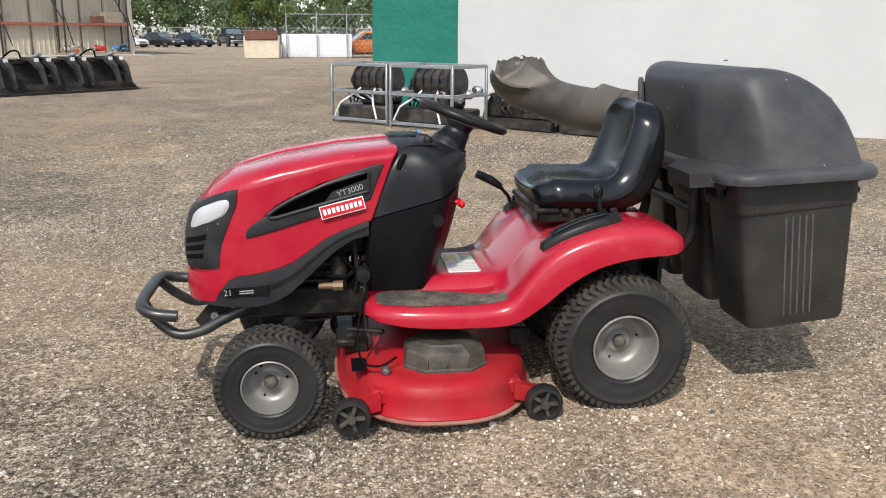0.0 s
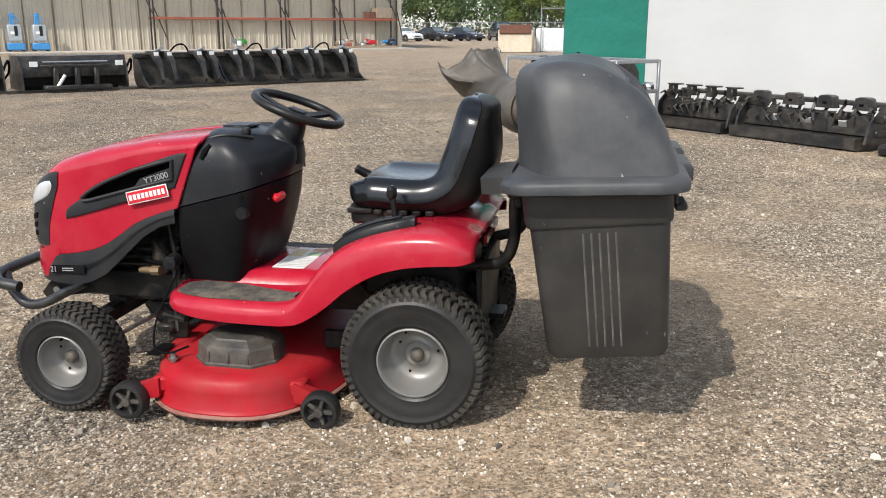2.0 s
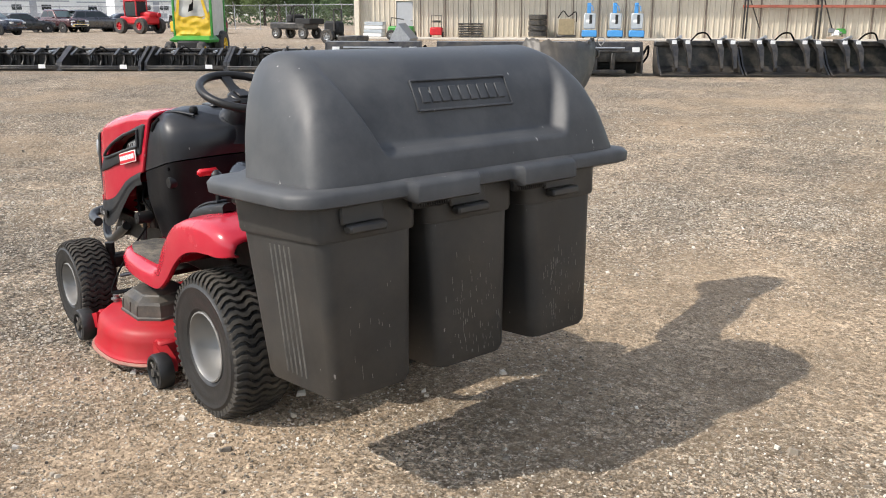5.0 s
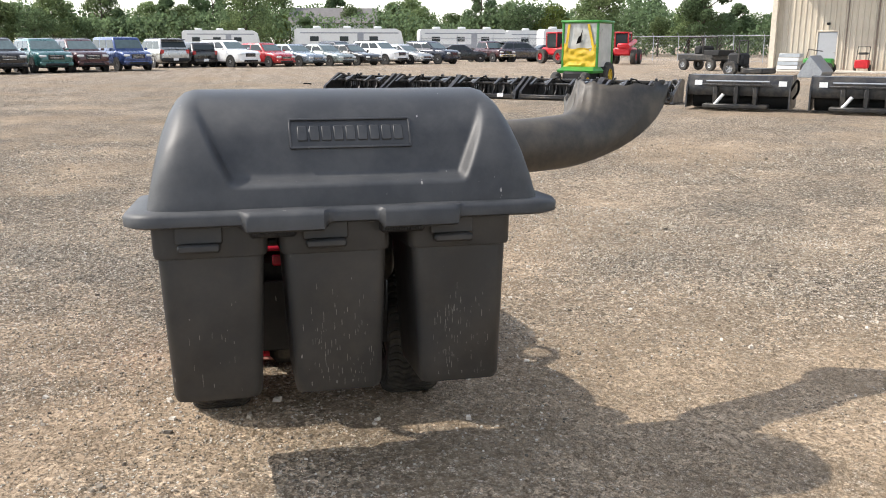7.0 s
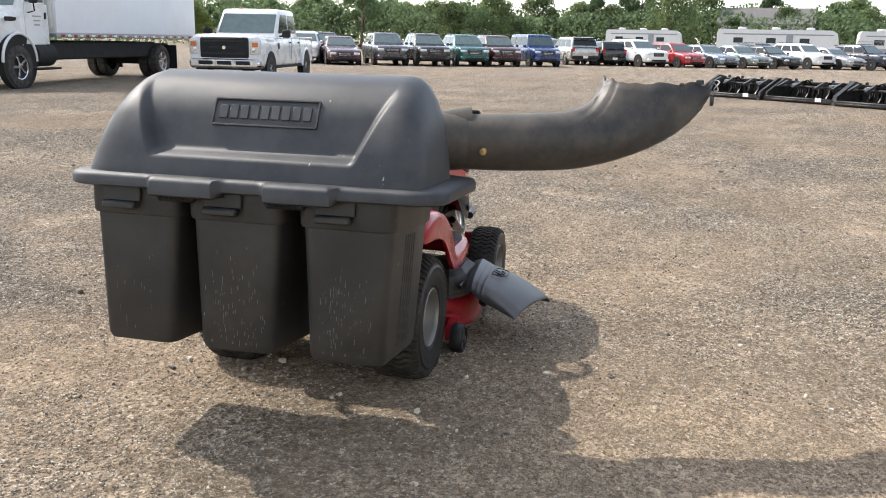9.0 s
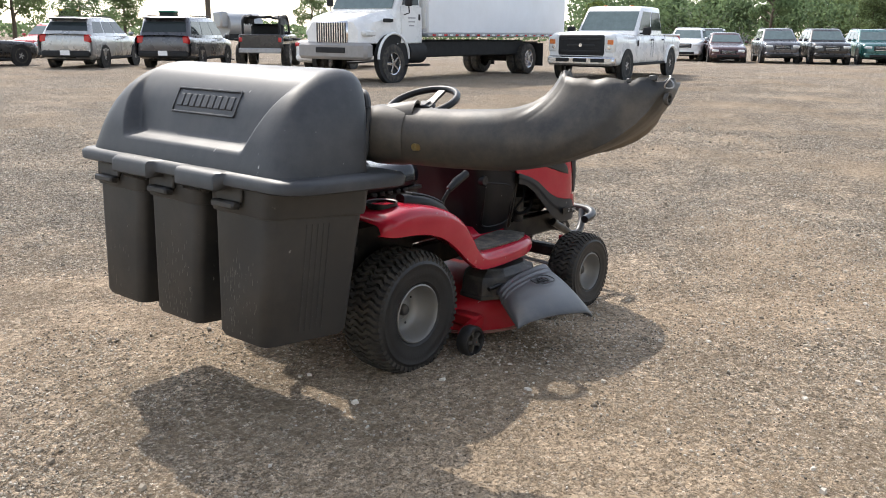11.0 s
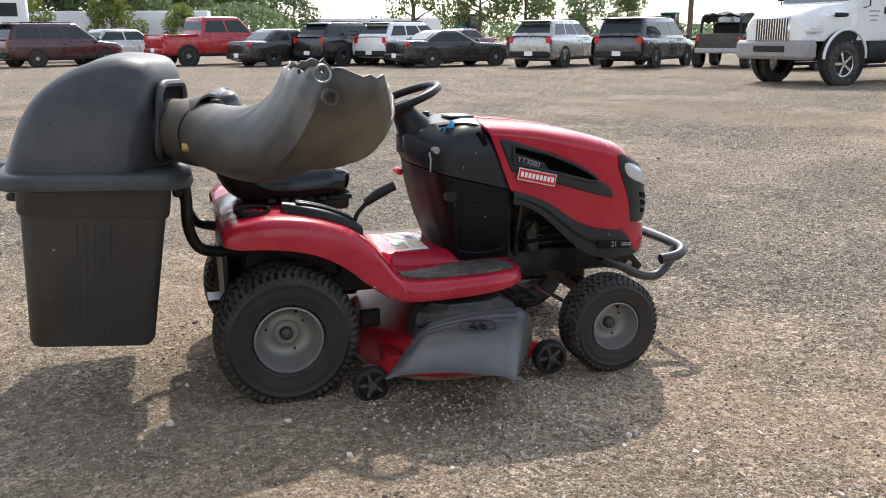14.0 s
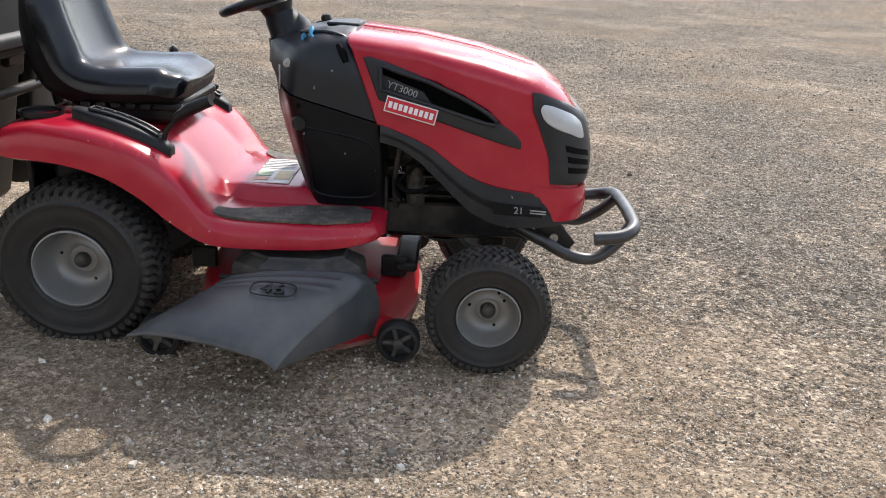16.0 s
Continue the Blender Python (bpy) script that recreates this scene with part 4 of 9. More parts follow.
part("steering_column", tube([Vector((-0.590, 0, 0.84)), Vector((-0.582, 0, 0.89)), Vector((-0.566, 0, 0.925)), Vector((-0.565, 0, 0.927)), SW - col_ax * 0.045, SW - col_ax * 0.02], [0.088, 0.080, 0.070, 0.064, 0.048, 0.04], 20), COWL, mower)
mw = Matrix.Translation(SW) @ pose(0, 0, 0, 0, TILT, 0)
steer = part("steering_wheel", xf(tube([(0.158 * math.cos(a), 0.158 * math.sin(a), 0.012) for a in (2 * math.pi * k / 48 for k in range(49))], 0.0155, 12, False), mw), PLASTIC, mower, "black plastic steering wheel")
part("wheel_hub", xf(join(lathe([(0.002, 0.004), (0.045, 0.0), (0.055, -0.012), (0.045, -0.04)], axis="z", n=24), box((0, 0, 0.006), (0.06, 0.05, 0.008), 0.004)), mw), PLASTIC, steer)
for a in (180, 300, 60):
    ca, sa = math.cos(radians(a)), math.sin(radians(a))
    part("spoke", xf(loft([[(ca * r - sa * w, sa * r + ca * w, z + t) for w, t in ((-hw, -0.006), (hw, -0.006), (hw, 0.006), (-hw, 0.006))] for r, hw, z in ((0.03, 0.026, -0.012), (0.09, 0.017, -0.004), (0.152, 0.02, 0.01))]), mw), PLASTIC, steer)

# ---- fender and footboard pressing ----
FT = [(-0.905, 0.400), (-0.86, 0.408), (-0.72, 0.410), (-0.52, 0.410), (-0.43, 0.420), (-0.385, 0.450), (-0.345, 0.505), (-0.29, 0.570), (-0.22, 0.620), (-0.13, 0.655), (-0.03, 0.675), (0.07, 0.680), (0.15, 0.665), (0.195, 0.640)]
FB = [(-0.905, 0.375), (-0.86, 0.362), (-0.72, 0.348), (-0.52, 0.346), (-0.43, 0.350), (-0.385, 0.362), (-0.345, 0.385), (-0.29, 0.425), (-0.22, 0.485), (-0.13, 0.540), (-0.03, 0.572), (0.07, 0.585), (0.15, 0.590), (0.195, 0.600)]
FW = [(-0.905, 0.30), (-0.88, 0.352), (-0.84, 0.385), (-0.76, 0.412), (-0.62, 0.428), (-0.45, 0.434), (-0.3, 0.440), (-0.1, 0.452), (0.10, 0.456), (0.16, 0.448), (0.195, 0.425)]
FT, FB, FW = ([(p.x, p.y) for p in smooth_path([(u, v, 0) for u, v in T], 6)] for T in (FT, FB, FW))


# the inner tunnel rises a little behind the footboard
def fender_ring(x):
    zt, zb, w = lerp(FT, x), lerp(FB, x), lerp(FW, x)
    zi = zt + 0.048 * ease(-0.905, -0.87, x) * (1 - ease(-0.46, -0.32, x))
    r = 0.03
    ring = []
    for y, z in ((-w + 0.012, zb), (-w, zb + 0.004), (-w - 0.002, zt - r), (-w + r * 0.3, zt - r * 0.3), (-w + r, zt - 0.002), (-w + 0.10, zt + 0.004), (-0.205, zt + 0.004), (-0.180, zi - 0.004), (-0.155, zi), (0, zi)):
        ring.append((x, y, z))
    return ring + [(x, -y, z) for x, y, z in reversed(ring[:-1])]


xs = [-0.905 + 1.10 * k / 72 for k in range(73)]
fend = part("fender", loft([fender_ring(x) for x in xs], False, False), RED, mower, "red steel fender and footboard pressing, scuffed", sharp=50)
sol = fend.modifiers.new("sheet", "SOLIDIFY")
sol.thickness, sol.offset = 0.006, 1
for s in (-1, 1):
    part("foot_pad", slab(lambda u, v: (-0.862 + 0.452 * u, s * (lerp([(0, 0.245), (0.12, 0.215), (0.45, 0.232), (0.8, 0.285), (1, 0.335)], u) + (lerp([(0, 0.335), (0.1, 0.365), (0.3, 0.392), (1, 0.392)], u) - lerp([(0, 0.245), (0.12, 0.215), (0.45, 0.232), (0.8, 0.285), (1, 0.335)], u)) * v), lerp(FT, -0.862 + 0.452 * u) + 0.0140 + 0.0011 * math.sin(u * 190 + 9 * v) * math.sin(math.pi * v)), 120, 12, (0, 0, -0.008)), PAD, mower, "worn black ribbed rubber foot pad", sharp=80)
    # control plate with slot on the fender
    part("slot_plate", slab(lambda u, v: (-0.285 + 0.275 * u, s * (0.335 + 0.092 * (v - 0.5) * (math.sin(math.pi * min(max(u, 0.04), 0.96))) ** 0.35), lerp(FT, -0.285 + 0.275 * u) + 0.030 + 0.012 * max(math.sin(math.pi * v), 0) ** 0.5), 28, 10, (0, 0, -0.026)), PLASTIC, mower, sharp=60)
    part("slot", slab(lambda u, v: (-0.25 + 0.19 * u, s * (0.335 + 0.032 * (v - 0.5)), lerp(FT, -0.25 + 0.19 * u) + 0.0450), 28, 2, (0, 0, -0.006)), BLACK, mower, sharp=60)
    ring = [(-0.25 + 0.19 * k / 20, s * 0.318, lerp(FT, -0.25 + 0.19 * k / 20) + 0.045) for k in range(21)] + [(-0.06 - 0.19 * k / 20, s * 0.352, lerp(FT, -0.06 - 0.19 * k / 20) + 0.045) for k in range(21)]
    part("slot_rim", tube(ring + ring[:2], 0.005, 8), COWL, mower)
    for k in range(5):
        part("slot_notch", box((-0.225 + 0.035 * k, s * 0.326, lerp(FT, -0.225 + 0.035 * k) + 0.046), (0.010, 0.014, 0.006), 0.002), COWL, mower)
part("lift_lever", join(tube([(-0.075, -0.335, 0.68), (-0.085, -0.335, 0.76), (-0.09, -0.332, 0.80)], 0.009, 10), box((-0.09, -0.332, 0.79), (0.032, 0.035, 0.05), 0.012)), PLASTIC, mower, "black lift lever")
part("drive_lever", tube([(-0.25, 0.33, 0.60), (-0.27, 0.335, 0.66), (-0.315, 0.34, 0.71)], 0.008, 10), FRAME, mower)
part("drive_grip", tube([(-0.30, 0.338, 0.698), (-0.345, 0.342, 0.728), (-0.405, 0.345, 0.755)], [0.014, 0.019, 0.017], 12), PLASTIC, mower, "black rubber lever grip")
part("cup_holder", lathe([(0.055, 0.700), (0.062, 0.703), (0.062, 0.690), (0.052, 0.690), (0.050, 0.675), (0.002, 0.672)], (0.09, 0.33, 0), "z", 28), PLASTIC, mower)
# safety label on the footboard: coloured blocks and lines
lab = part("safety_label", slab(lambda u, v: (-0.585 + 0.135 * u, -0.148 + 0.296 * v, lerp(FT, -0.5) + 0.0565), 4, 4, (0, 0, -0.002)), WHITE, mower, "white safety label with coloured blocks and lines")
part("label_block", box((-0.555, 0.06, 0.4688), (0.05, 0.10, 0.001), 0), YELLOW, lab)
part("label_block", box((-0.49, 0.05, 0.4688), (0.05, 0.05, 0.001), 0), GREEN_PRINT, lab)
part("label_block", box((-0.49, 0.11, 0.4688), (0.05, 0.04, 0.001), 0), ORANGE_PRINT, lab)
for k in range(6):
    part("label_line", box((-0.518, -0.132 + 0.022 * k, 0.4688), (0.11, 0.006, 0.001), 0), PALE_PRINT, lab)

# ---- seat ----
part("seat_base", join(box((-0.10, 0, 0.705), (0.36, 0.34, 0.03), 0.01), box((-0.17, 0, 0.680), (0.20, 0.40, 0.055), 0.01), box((0.02, -0.13, 0.69), (0.06, 0.06, 0.05), 0.01), box((0.02, 0.13, 0.69), (0.06, 0.06, 0.05), 0.01)), FRAME, mower)
for k in range(12):
    part("seat_rail_slat", box((-0.235, -0.198 + 0.036 * k, 0.700), (0.09, 0.024, 0.018), 0.004), FRAME, mower)
for s in (-1, 1):
    for k in range(5):
        part("seat_rail_slat", box((-0.17 + 0.045 * k, s * 0.195, 0.700), (0.030, 0.05, 0.018), 0.004), FRAME, mower)
for y in (-0.10, 0.10):
    part("seat_spring", tube([(0.06 + 0.022 * math.cos(a * 0.7), y + 0.022 * math.sin(a * 0.7), 0.665 + 0.0016 * a) for a in range(44)], 0.004, 6), STEEL, mower)


SEAT_LINE = smooth_path([(-0.258, 0, 0.790), (-0.20, 0, 0.803), (-0.10, 0, 0.800), (-0.01, 0, 0.802), (0.040, 0, 0.828), (0.066, 0, 0.880), (0.090, 0, 0.95), (0.108, 0, 1.015), (0.116, 0, 1.050)], 5)


def seat_rings():
    """Cross-sections from the front edge to the backrest's top: an upper skin down to the seam, and the pan behind it."""
    n = len(SEAT_LINE)
    skin, pan = [], []
    stations = [(0, -0.034, 0.30), (0, -0.028, 0.62), (0, -0.018, 0.84), (0, -0.006, 0.96)] + [(i, 0.0, 1.0) for i in range(1, n - 1)] + [(n - 1, 0.004, 0.98), (n - 1, 0.016, 0.91), (n - 1, 0.027, 0.76), (n - 1, 0.034, 0.54), (n - 1, 0.037, 0.30), (n - 1, 0.038, 0.10)]
    for i, push, sc in stations:
        p = SEAT_LINE[i]
        d = (SEAT_LINE[min(i + 1, n - 1)] - SEAT_LINE[max(i - 1, 0)]).normalized()
        nr = Vector((-d.z, 0, d.x))
        v = i / (n - 1)
        w = lerp([(0.0, 0.215), (0.12, 0.238), (0.3, 0.243), (0.45, 0.232), (0.55, 0.225), (0.75, 0.218), (0.86, 0.208), (0.93, 0.194), (0.97, 0.182), (1.0, 0.168)], v) * (0.55 + 0.45 * sc if v < 0.5 else 0.36 + 0.64 * sc)
        th = 0.062 * sc
        up = ease(0.40, 0.6, v)
        deep = (0.046 * (1 - up) + 0.034 * up + 0.050 * ease(0.34, 0.52, v) * (1 - ease(0.62, 0.95, v))) * sc
        bump = 0.024 * (0.5 + 0.5 * up) * (1 if v > 0.08 else 0.4) * sc
        a = []
        for t in (-1.0, -0.995, -0.965, -0.90, -0.82, -0.74, -0.64, -0.52, -0.35, -0.17, 0.0, 0.17, 0.35, 0.52, 0.64, 0.74, 0.82, 0.90, 0.965, 0.995, 1.0):
            k = abs(t)
            h = bump * math.exp(-((k - 0.76) / 0.15) ** 2) - 0.006 * max(0, 1 - (k / 0.5) ** 2)
            drop = {1.0: 1.0, 0.995: 0.62, 0.965: 0.33, 0.90: 0.10}.get(k, 0.0)
            a.append(p + d * push + nr * (h - th * drop - 0.02 * (1 - sc)) + Vector((0, w * t, 0)))
        skin.append(a)
        q = []
        for t, e in ((-1.0, 0.0), (-0.975, 0.12), (-0.93, 0.45), (-0.82, 0.82), (-0.6, 1.0), (0.0, 1.02), (0.6, 1.0), (0.82, 0.82), (0.93, 0.45), (0.975, 0.12), (1.0, 0.0)):
            q.append(p + d * push + nr * (-th - deep * e - 0.02 * (1 - sc)) + Vector((0, w * 0.99 * t, 0)))
        pan.append(q)
    return skin, pan


skin, pan = seat_rings()
part("seat_cushion", loft(skin, False, True), VINYL, mower, "smooth black vinyl seat cushion with side bolsters", sharp=75)
part("seat_shell", loft(pan, False, True), PLASTIC, mower, "black plastic seat pan and back shell", sharp=75)

# ---- mowing deck ----
def deck_ring(k, grow, z):
    a = 2 * math.pi * k / 64
    ca, sa = math.cos(a), math.sin(a)
    rx, ry = 0.345 + grow, 0.565 + grow
    x = math.copysign(abs(ca) ** 0.72, ca) * rx
    y = math.copysign(abs(sa) ** 0.78, sa) * ry
    if y > 0:
        y *= 0.86
    return (-0.645 + x * (1 - 0.10 * abs(sa) ** 3), y, z)


deck = part("mower_deck", loft([[deck_ring(k, g, z) for k in range(64)] for g, z in ((0.0, 0.075), (0.012, 0.068), (0.014, 0.078), (0.004, 0.09), (-0.002, 0.14), (-0.010, 0.172), (-0.03, 0.190), (-0.06, 0.198), (-0.13, 0.202), (-0.16, 0.222), (-0.22, 0.228))], True, True), RED_DECK, mower, "red stamped steel deck, dusty and scratched", sharp=45)
for c, s, long, rise in (((-0.63, -0.345), 1, 1.0, 0.0), ((-0.655, 0.345), -1, 1.42, 0.4)):
    cov = part("belt_cover", loft([[(c[0] + p[0] * g * long, c[1] + p[1] * g, z + (z - 0.198) * rise) for p in rounded_rect(-0.14, 0.14, -0.118, 0.118, 0.062, 1)] for g, z in ((1.04, 0.198), (1.04, 0.208), (1.0, 0.212), (0.97, 0.255), (0.93, 0.266), (0.72, 0.280), (0.68, 0.286), (0.3, 0.289))]), MANDREL, deck, "dusty dark grey plastic belt cover", sharp=20)
    for k in (-0.07, 0.0, 0.07):
        part("cover_rib", box((c[0] + k, c[1] - s * 0.117, 0.232), (0.010, 0.008, 0.040), 0.003), MANDREL, cov)
part("deck_lip", loft([[deck_ring(k, g, z) for k in range(65)] for g, z in ((0.008, 0.064), (0.022, 0.063), (0.024, 0.068), (0.016, 0.0735), (0.010, 0.074))], True, False), LIP, deck, "scuffed dirt-caked bottom lip of the deck", sharp=50)
part("wash_port", join(tube([(-0.84, -0.44, 0.195), (-0.84, -0.44, 0.225)], 0.011, 10), tube([(-0.84, -0.44, 0.205), (-0.84, -0.44, 0.212)], 0.018, 10)), STEEL, deck)
for bx, by in ((-0.93, -0.22), (-0.33, -0.22), (-0.93, 0.22), (-0.33, 0.22)):
    part("deck_bracket", box((bx, by, 0.235), (0.08, 0.02, 0.07), 0.006), FRAME, deck)
part("deck_crossbar", box((-0.97, 0, 0.24), (0.07, 0.50, 0.03), 0.008), FRAME, deck)
part("deck_decal", box((-0.93, -0.36, 0.204), (0.05, 0.12, 0.002), 0), GLOSS_BLACK, deck)
for x, y, s in ((-0.962, -0.530, -1), (-0.300, -0.490, -1), (-0.965, 0.450, 1), (-0.268, 0.490, 1)):
    arm_x = x + (0.10 if x < -0.6 else -0.10)
    part("gauge_arm", join(loft([[(px, py, pz) for py, pz in ((y - s * 0.055, z0), (y - s * 0.015, z0), (y - s * 0.015, z1), (y - s * 0.055, z1))] for px, z0, z1 in ((x - (arm_x - x) * 0.15, 0.075, 0.105), (x, 0.072, 0.125), (arm_x, 0.095, 0.160))]), box((arm_x, y - s * 0.10, 0.135), (0.06, 0.15, 0.055), 0.010), tube([(x, y - s * 0.05, 0.086), (x, y + s * 0.03, 0.086)], 0.010, 10)), RED_DECK, deck)
    g = part("gauge_wheel", lathe([(0.012, y - s * 0.020), (0.048, y - s * 0.028), (0.060, y - s * 0.025), (0.065, y - s * 0.014), (0.065, y + s * 0.018), (0.060, y + s * 0.028), (0.050, y + s * 0.030), (0.046, y + s * 0.022), (0.044, y + s * 0.006), (0.012, y + s * 0.004)], (x, 0, 0.086), n=32), RUBBER, deck, "small black plastic deck wheel")
    part("gauge_hub", lathe([(0.002, y + s * 0.034), (0.015, y + s * 0.033), (0.017, y + s * 0.0)], (x, 0, 0.086), n=14), MANDREL, g)
    for k in range(5):
        part("hub_spoke", xf(box((0.03, y + s * 0.016, 0), (0.034, 0.016, 0.013), 0.002), Matrix.Translation((x, 0, 0.086)) @ Matrix.Rotation(2 * math.pi * k / 5, 4, "Y")), MANDREL, g)


# plastic discharge deflector on the right, standing off the deck
def defl(u, v):
    """u from front to rear, v from the hinge out to the lip."""
    a, b = Vector((-0.893, 0.427, 0.264)), Vector((-0.459, 0.474, 0.252))
    c, d = Vector((-0.677, 0.828, 0.188)), Vector((-0.264, 0.732, 0.209))
    inner, outer = a.lerp(b, u), c.lerp(d, u)
    p = inner.lerp(outer, v)
    dome = max(math.sin(math.pi * min(0.08 + 0.92 * v, 1)), 0) ** 0.7 * max(math.sin(math.pi * min(0.12 + 0.88 * u, 1)), 0) ** 0.45
    p.z += 0.058 * dome + 0.018 * math.exp(-((v - 0.12) / 0.10) ** 2) * (1 - 0.3 * u) + 0.016 * math.sin(math.pi * u) * max(v - 0.6, 0) / 0.4 - 0.010 * max(u - 0.86, 0) / 0.14
    edge = max(0, 0.10 - u) / 0.10
    p.z -= 0.030 * edge ** 1.5 * (1 - 0.4 * v)
    ridge = 0.004 * max(0, math.sin(v * 62)) if 0.05 < v < 0.34 and u > 0.12 else 0
    p.z += ridge
    return p


dfl = part("discharge_chute", slab(defl, 40, 60, (0, 0, -0.006)), DEFLECT, deck, "grey moulded plastic discharge deflector", sharp=70)
part("chute_front_wall", slab(lambda u, v: defl(0.0, u) + Vector((0.004 - 0.02 * math.sin(math.pi * v) * (1 - u), 0, -(0.165 * (1 - u) ** 0.8 + 0.006) * v)), 10, 3, (0.005, 0, 0)), DEFLECT, dfl, sharp=60)
part("chute_hinge", tube([(-0.90, 0.425, 0.262), (-0.44, 0.452, 0.262)], 0.009, 10), FRAME, dfl)
pc = defl(0.40, 0.45)
ax = (defl(0.30, 0.45) - defl(0.50, 0.45)).normalized()
ay = (defl(0.40, 0.38) - defl(0.40, 0.52)).normalized()
ax = -ax if ax.x > 0 else ax
az = ax.cross(ay).normalized()
if az.z < 0:
    az = -az
ay = az.cross(ax).normalized()
md = Matrix((ax, ay, az)).transposed().to_4x4()
md.translation = pc + az * 0.006
lettering("deck_size_number", "46", 0.07, md, PLASTIC, dfl, 0.002)
part("figure_frame", xf(tube([(0.062 * math.copysign(abs(math.cos(a)) ** 0.6, math.cos(a)), 0.034 * math.copysign(abs(math.sin(a)) ** 0.6, math.sin(a)), 0) for a in (2 * math.pi * k / 32 for k in range(33))], 0.0022, 6, False), md), PLASTIC, dfl)

# carrier tubes behind the seat that hold the grass collector
for s in (-1, 1):
    part("carrier_tube", tube(smooth_path([(0.10, s * 0.20, 0.52), (0.20, s * 0.22, 0.535), (0.27, s * 0.235, 0.56), (0.30, s * 0.24, 0.64), (0.30, s * 0.24, 0.75), (0.315, s * 0.24, 0.86)], 6), 0.020, 12), FRAME, mower)
part("carrier_cross", tube([(0.30, -0.245, 0.70), (0.30, 0.245, 0.70)], 0.018, 12), FRAME, mower)
part("carrier_plate", box((0.315, 0.04, 0.820), (0.04, 0.95, 0.03), 0.006), FRAME, mower)

# ---- grass collector: lid, three bins, loose chute ----
CT = Matrix.Translation((0.31, 0, 0.838)) @ pose(0, 0, 0, 0, -5.5, 0)
coll = thing("grass_collector", "three-bin black plastic grass collector behind the mower seat", "grass collector", CT)
YC, YH = 0.055, 0.565


def sag(x):
    """The lid sits lower toward its rear."""
    return 0.004 + 0.048 * max(x, 0)


def rim_ring(g, z, wob=0.0):
    pts = rounded_rect(-0.015 - g, 0.505 + g, YC - 0.615 - g, YC + 0.615 + g, 0.095, 8)
    out = []
    for x, y in pts:
        out.append((x, y, z - sag(x)))
    return out


def dense(ring, step=0.012):
    """The same ring with its long sides cut into short pieces, with equal counts for every ring."""
    out = []
    for (a, b), (c, d) in zip(zip(ring, ring[1:] + ring[:1]), zip(RIM0, RIM0[1:] + RIM0[:1])):
        n = max(1, int(math.dist(c, d) / step))
        for k in range(n):
            out.append(tuple(a[i] + (b[i] - a[i]) * k / n for i in range(3)))
    return out


RIM0 = rim_ring(0.0, 0.0)


def scallop(p):
    """The rear lip steps out twice, between the bins."""
    x, y, z = p
    if x > 0.45:
        s = 0.0
        for c in (-0.19, 0.19):
            s += ease(-0.120, -0.108, y - c - YC) * (1 - ease(0.108, 0.120, y - c - YC))
        x += 0.026 * s
        z -= 0.018 * s if z + sag(x) < 0.02 else 0.004 * s
    return (x, y, z)


part("lid", loft([[scallop(p) for p in dense(rim_ring(g, z))] for g, z in ((-0.02, 0.0), (0.0, -0.002), (0.012, 0.004), (0.014, 0.028), (0.006, 0.040), (-0.03, 0.046))], True, True), LID, coll, "weathered dark grey collector lid rim", sharp=50)
DOME = [(0.0, 0.03), (0.004, 0.12), (0.006, 0.24), (0.012, 0.315), (0.03, 0.348), (0.06, 0.364), (0.11, 0.370), (0.17, 0.370), (0.24, 0.360), (0.31, 0.335), (0.37, 0.295), (0.415, 0.250), (0.445, 0.200), (0.465, 0.150), (0.478, 0.10), (0.488, 0.06), (0.492, 0.03)]


def dome_ring(t):
    f = max(1 - max((abs(t) - 0.79) / 0.21, 0) ** 2.5, 0.0) ** (1 / 2.5)
    ring = []
    for i, p in enumerate(smooth_path([(x, z, 0) for x, z in DOME], 6)):
        x, z = p.x, p.y
        cx = 0.235
        X = cx + (x - cx) * (0.80 + 0.20 * f)
        Z = 0.03 + (z - 0.03) * (0.0 + 1.0 * f)
        Y = YC + t * YH * (1 - 0.055 * (Z - 0.03) / 0.34)
        # both front corners are cut back
        if x < 0.25:
            cut = max(0.0, Y - 0.285, -0.20 - Y)
            X += 0.42 * cut * cut / (cut + 0.06) * (1 - ease(0.03, 0.25, x))
        # sunk panel in the rear face with a ledge along its foot
        if x > 0.25:
            edge = 0.335 + 0.09 * (Z - 0.12) / 0.2
            k = (1 - ease(edge - 0.012, edge + 0.014, abs(Y - YC))) * ease(0.100, 0.128, Z) * (1 - ease(0.15, 0.355, Z)) ** 0.6
            X -= 0.055 * k
        ring.append((X, Y, Z - sag(X)))
    return ring


ts = [-1, -0.996, -0.985, -0.965, -0.94, -0.90, -0.86, -0.81] + [-0.78 + 0.0078 * k for k in range(201)] + [0.81, 0.86, 0.90, 0.94, 0.965, 0.985, 0.996, 1]
part("lid_dome", loft([dome_ring(t) for t in ts], False, True), LID, coll, "weathered dark grey domed collector lid, scratched", sharp=55)


def on_dome(y, i0):
    """A place on the rear of the dome, near profile step i0, and the way along its slope."""
    t = (y - YC) / YH
    r = dome_ring(t)
    return Vector(r[i0])


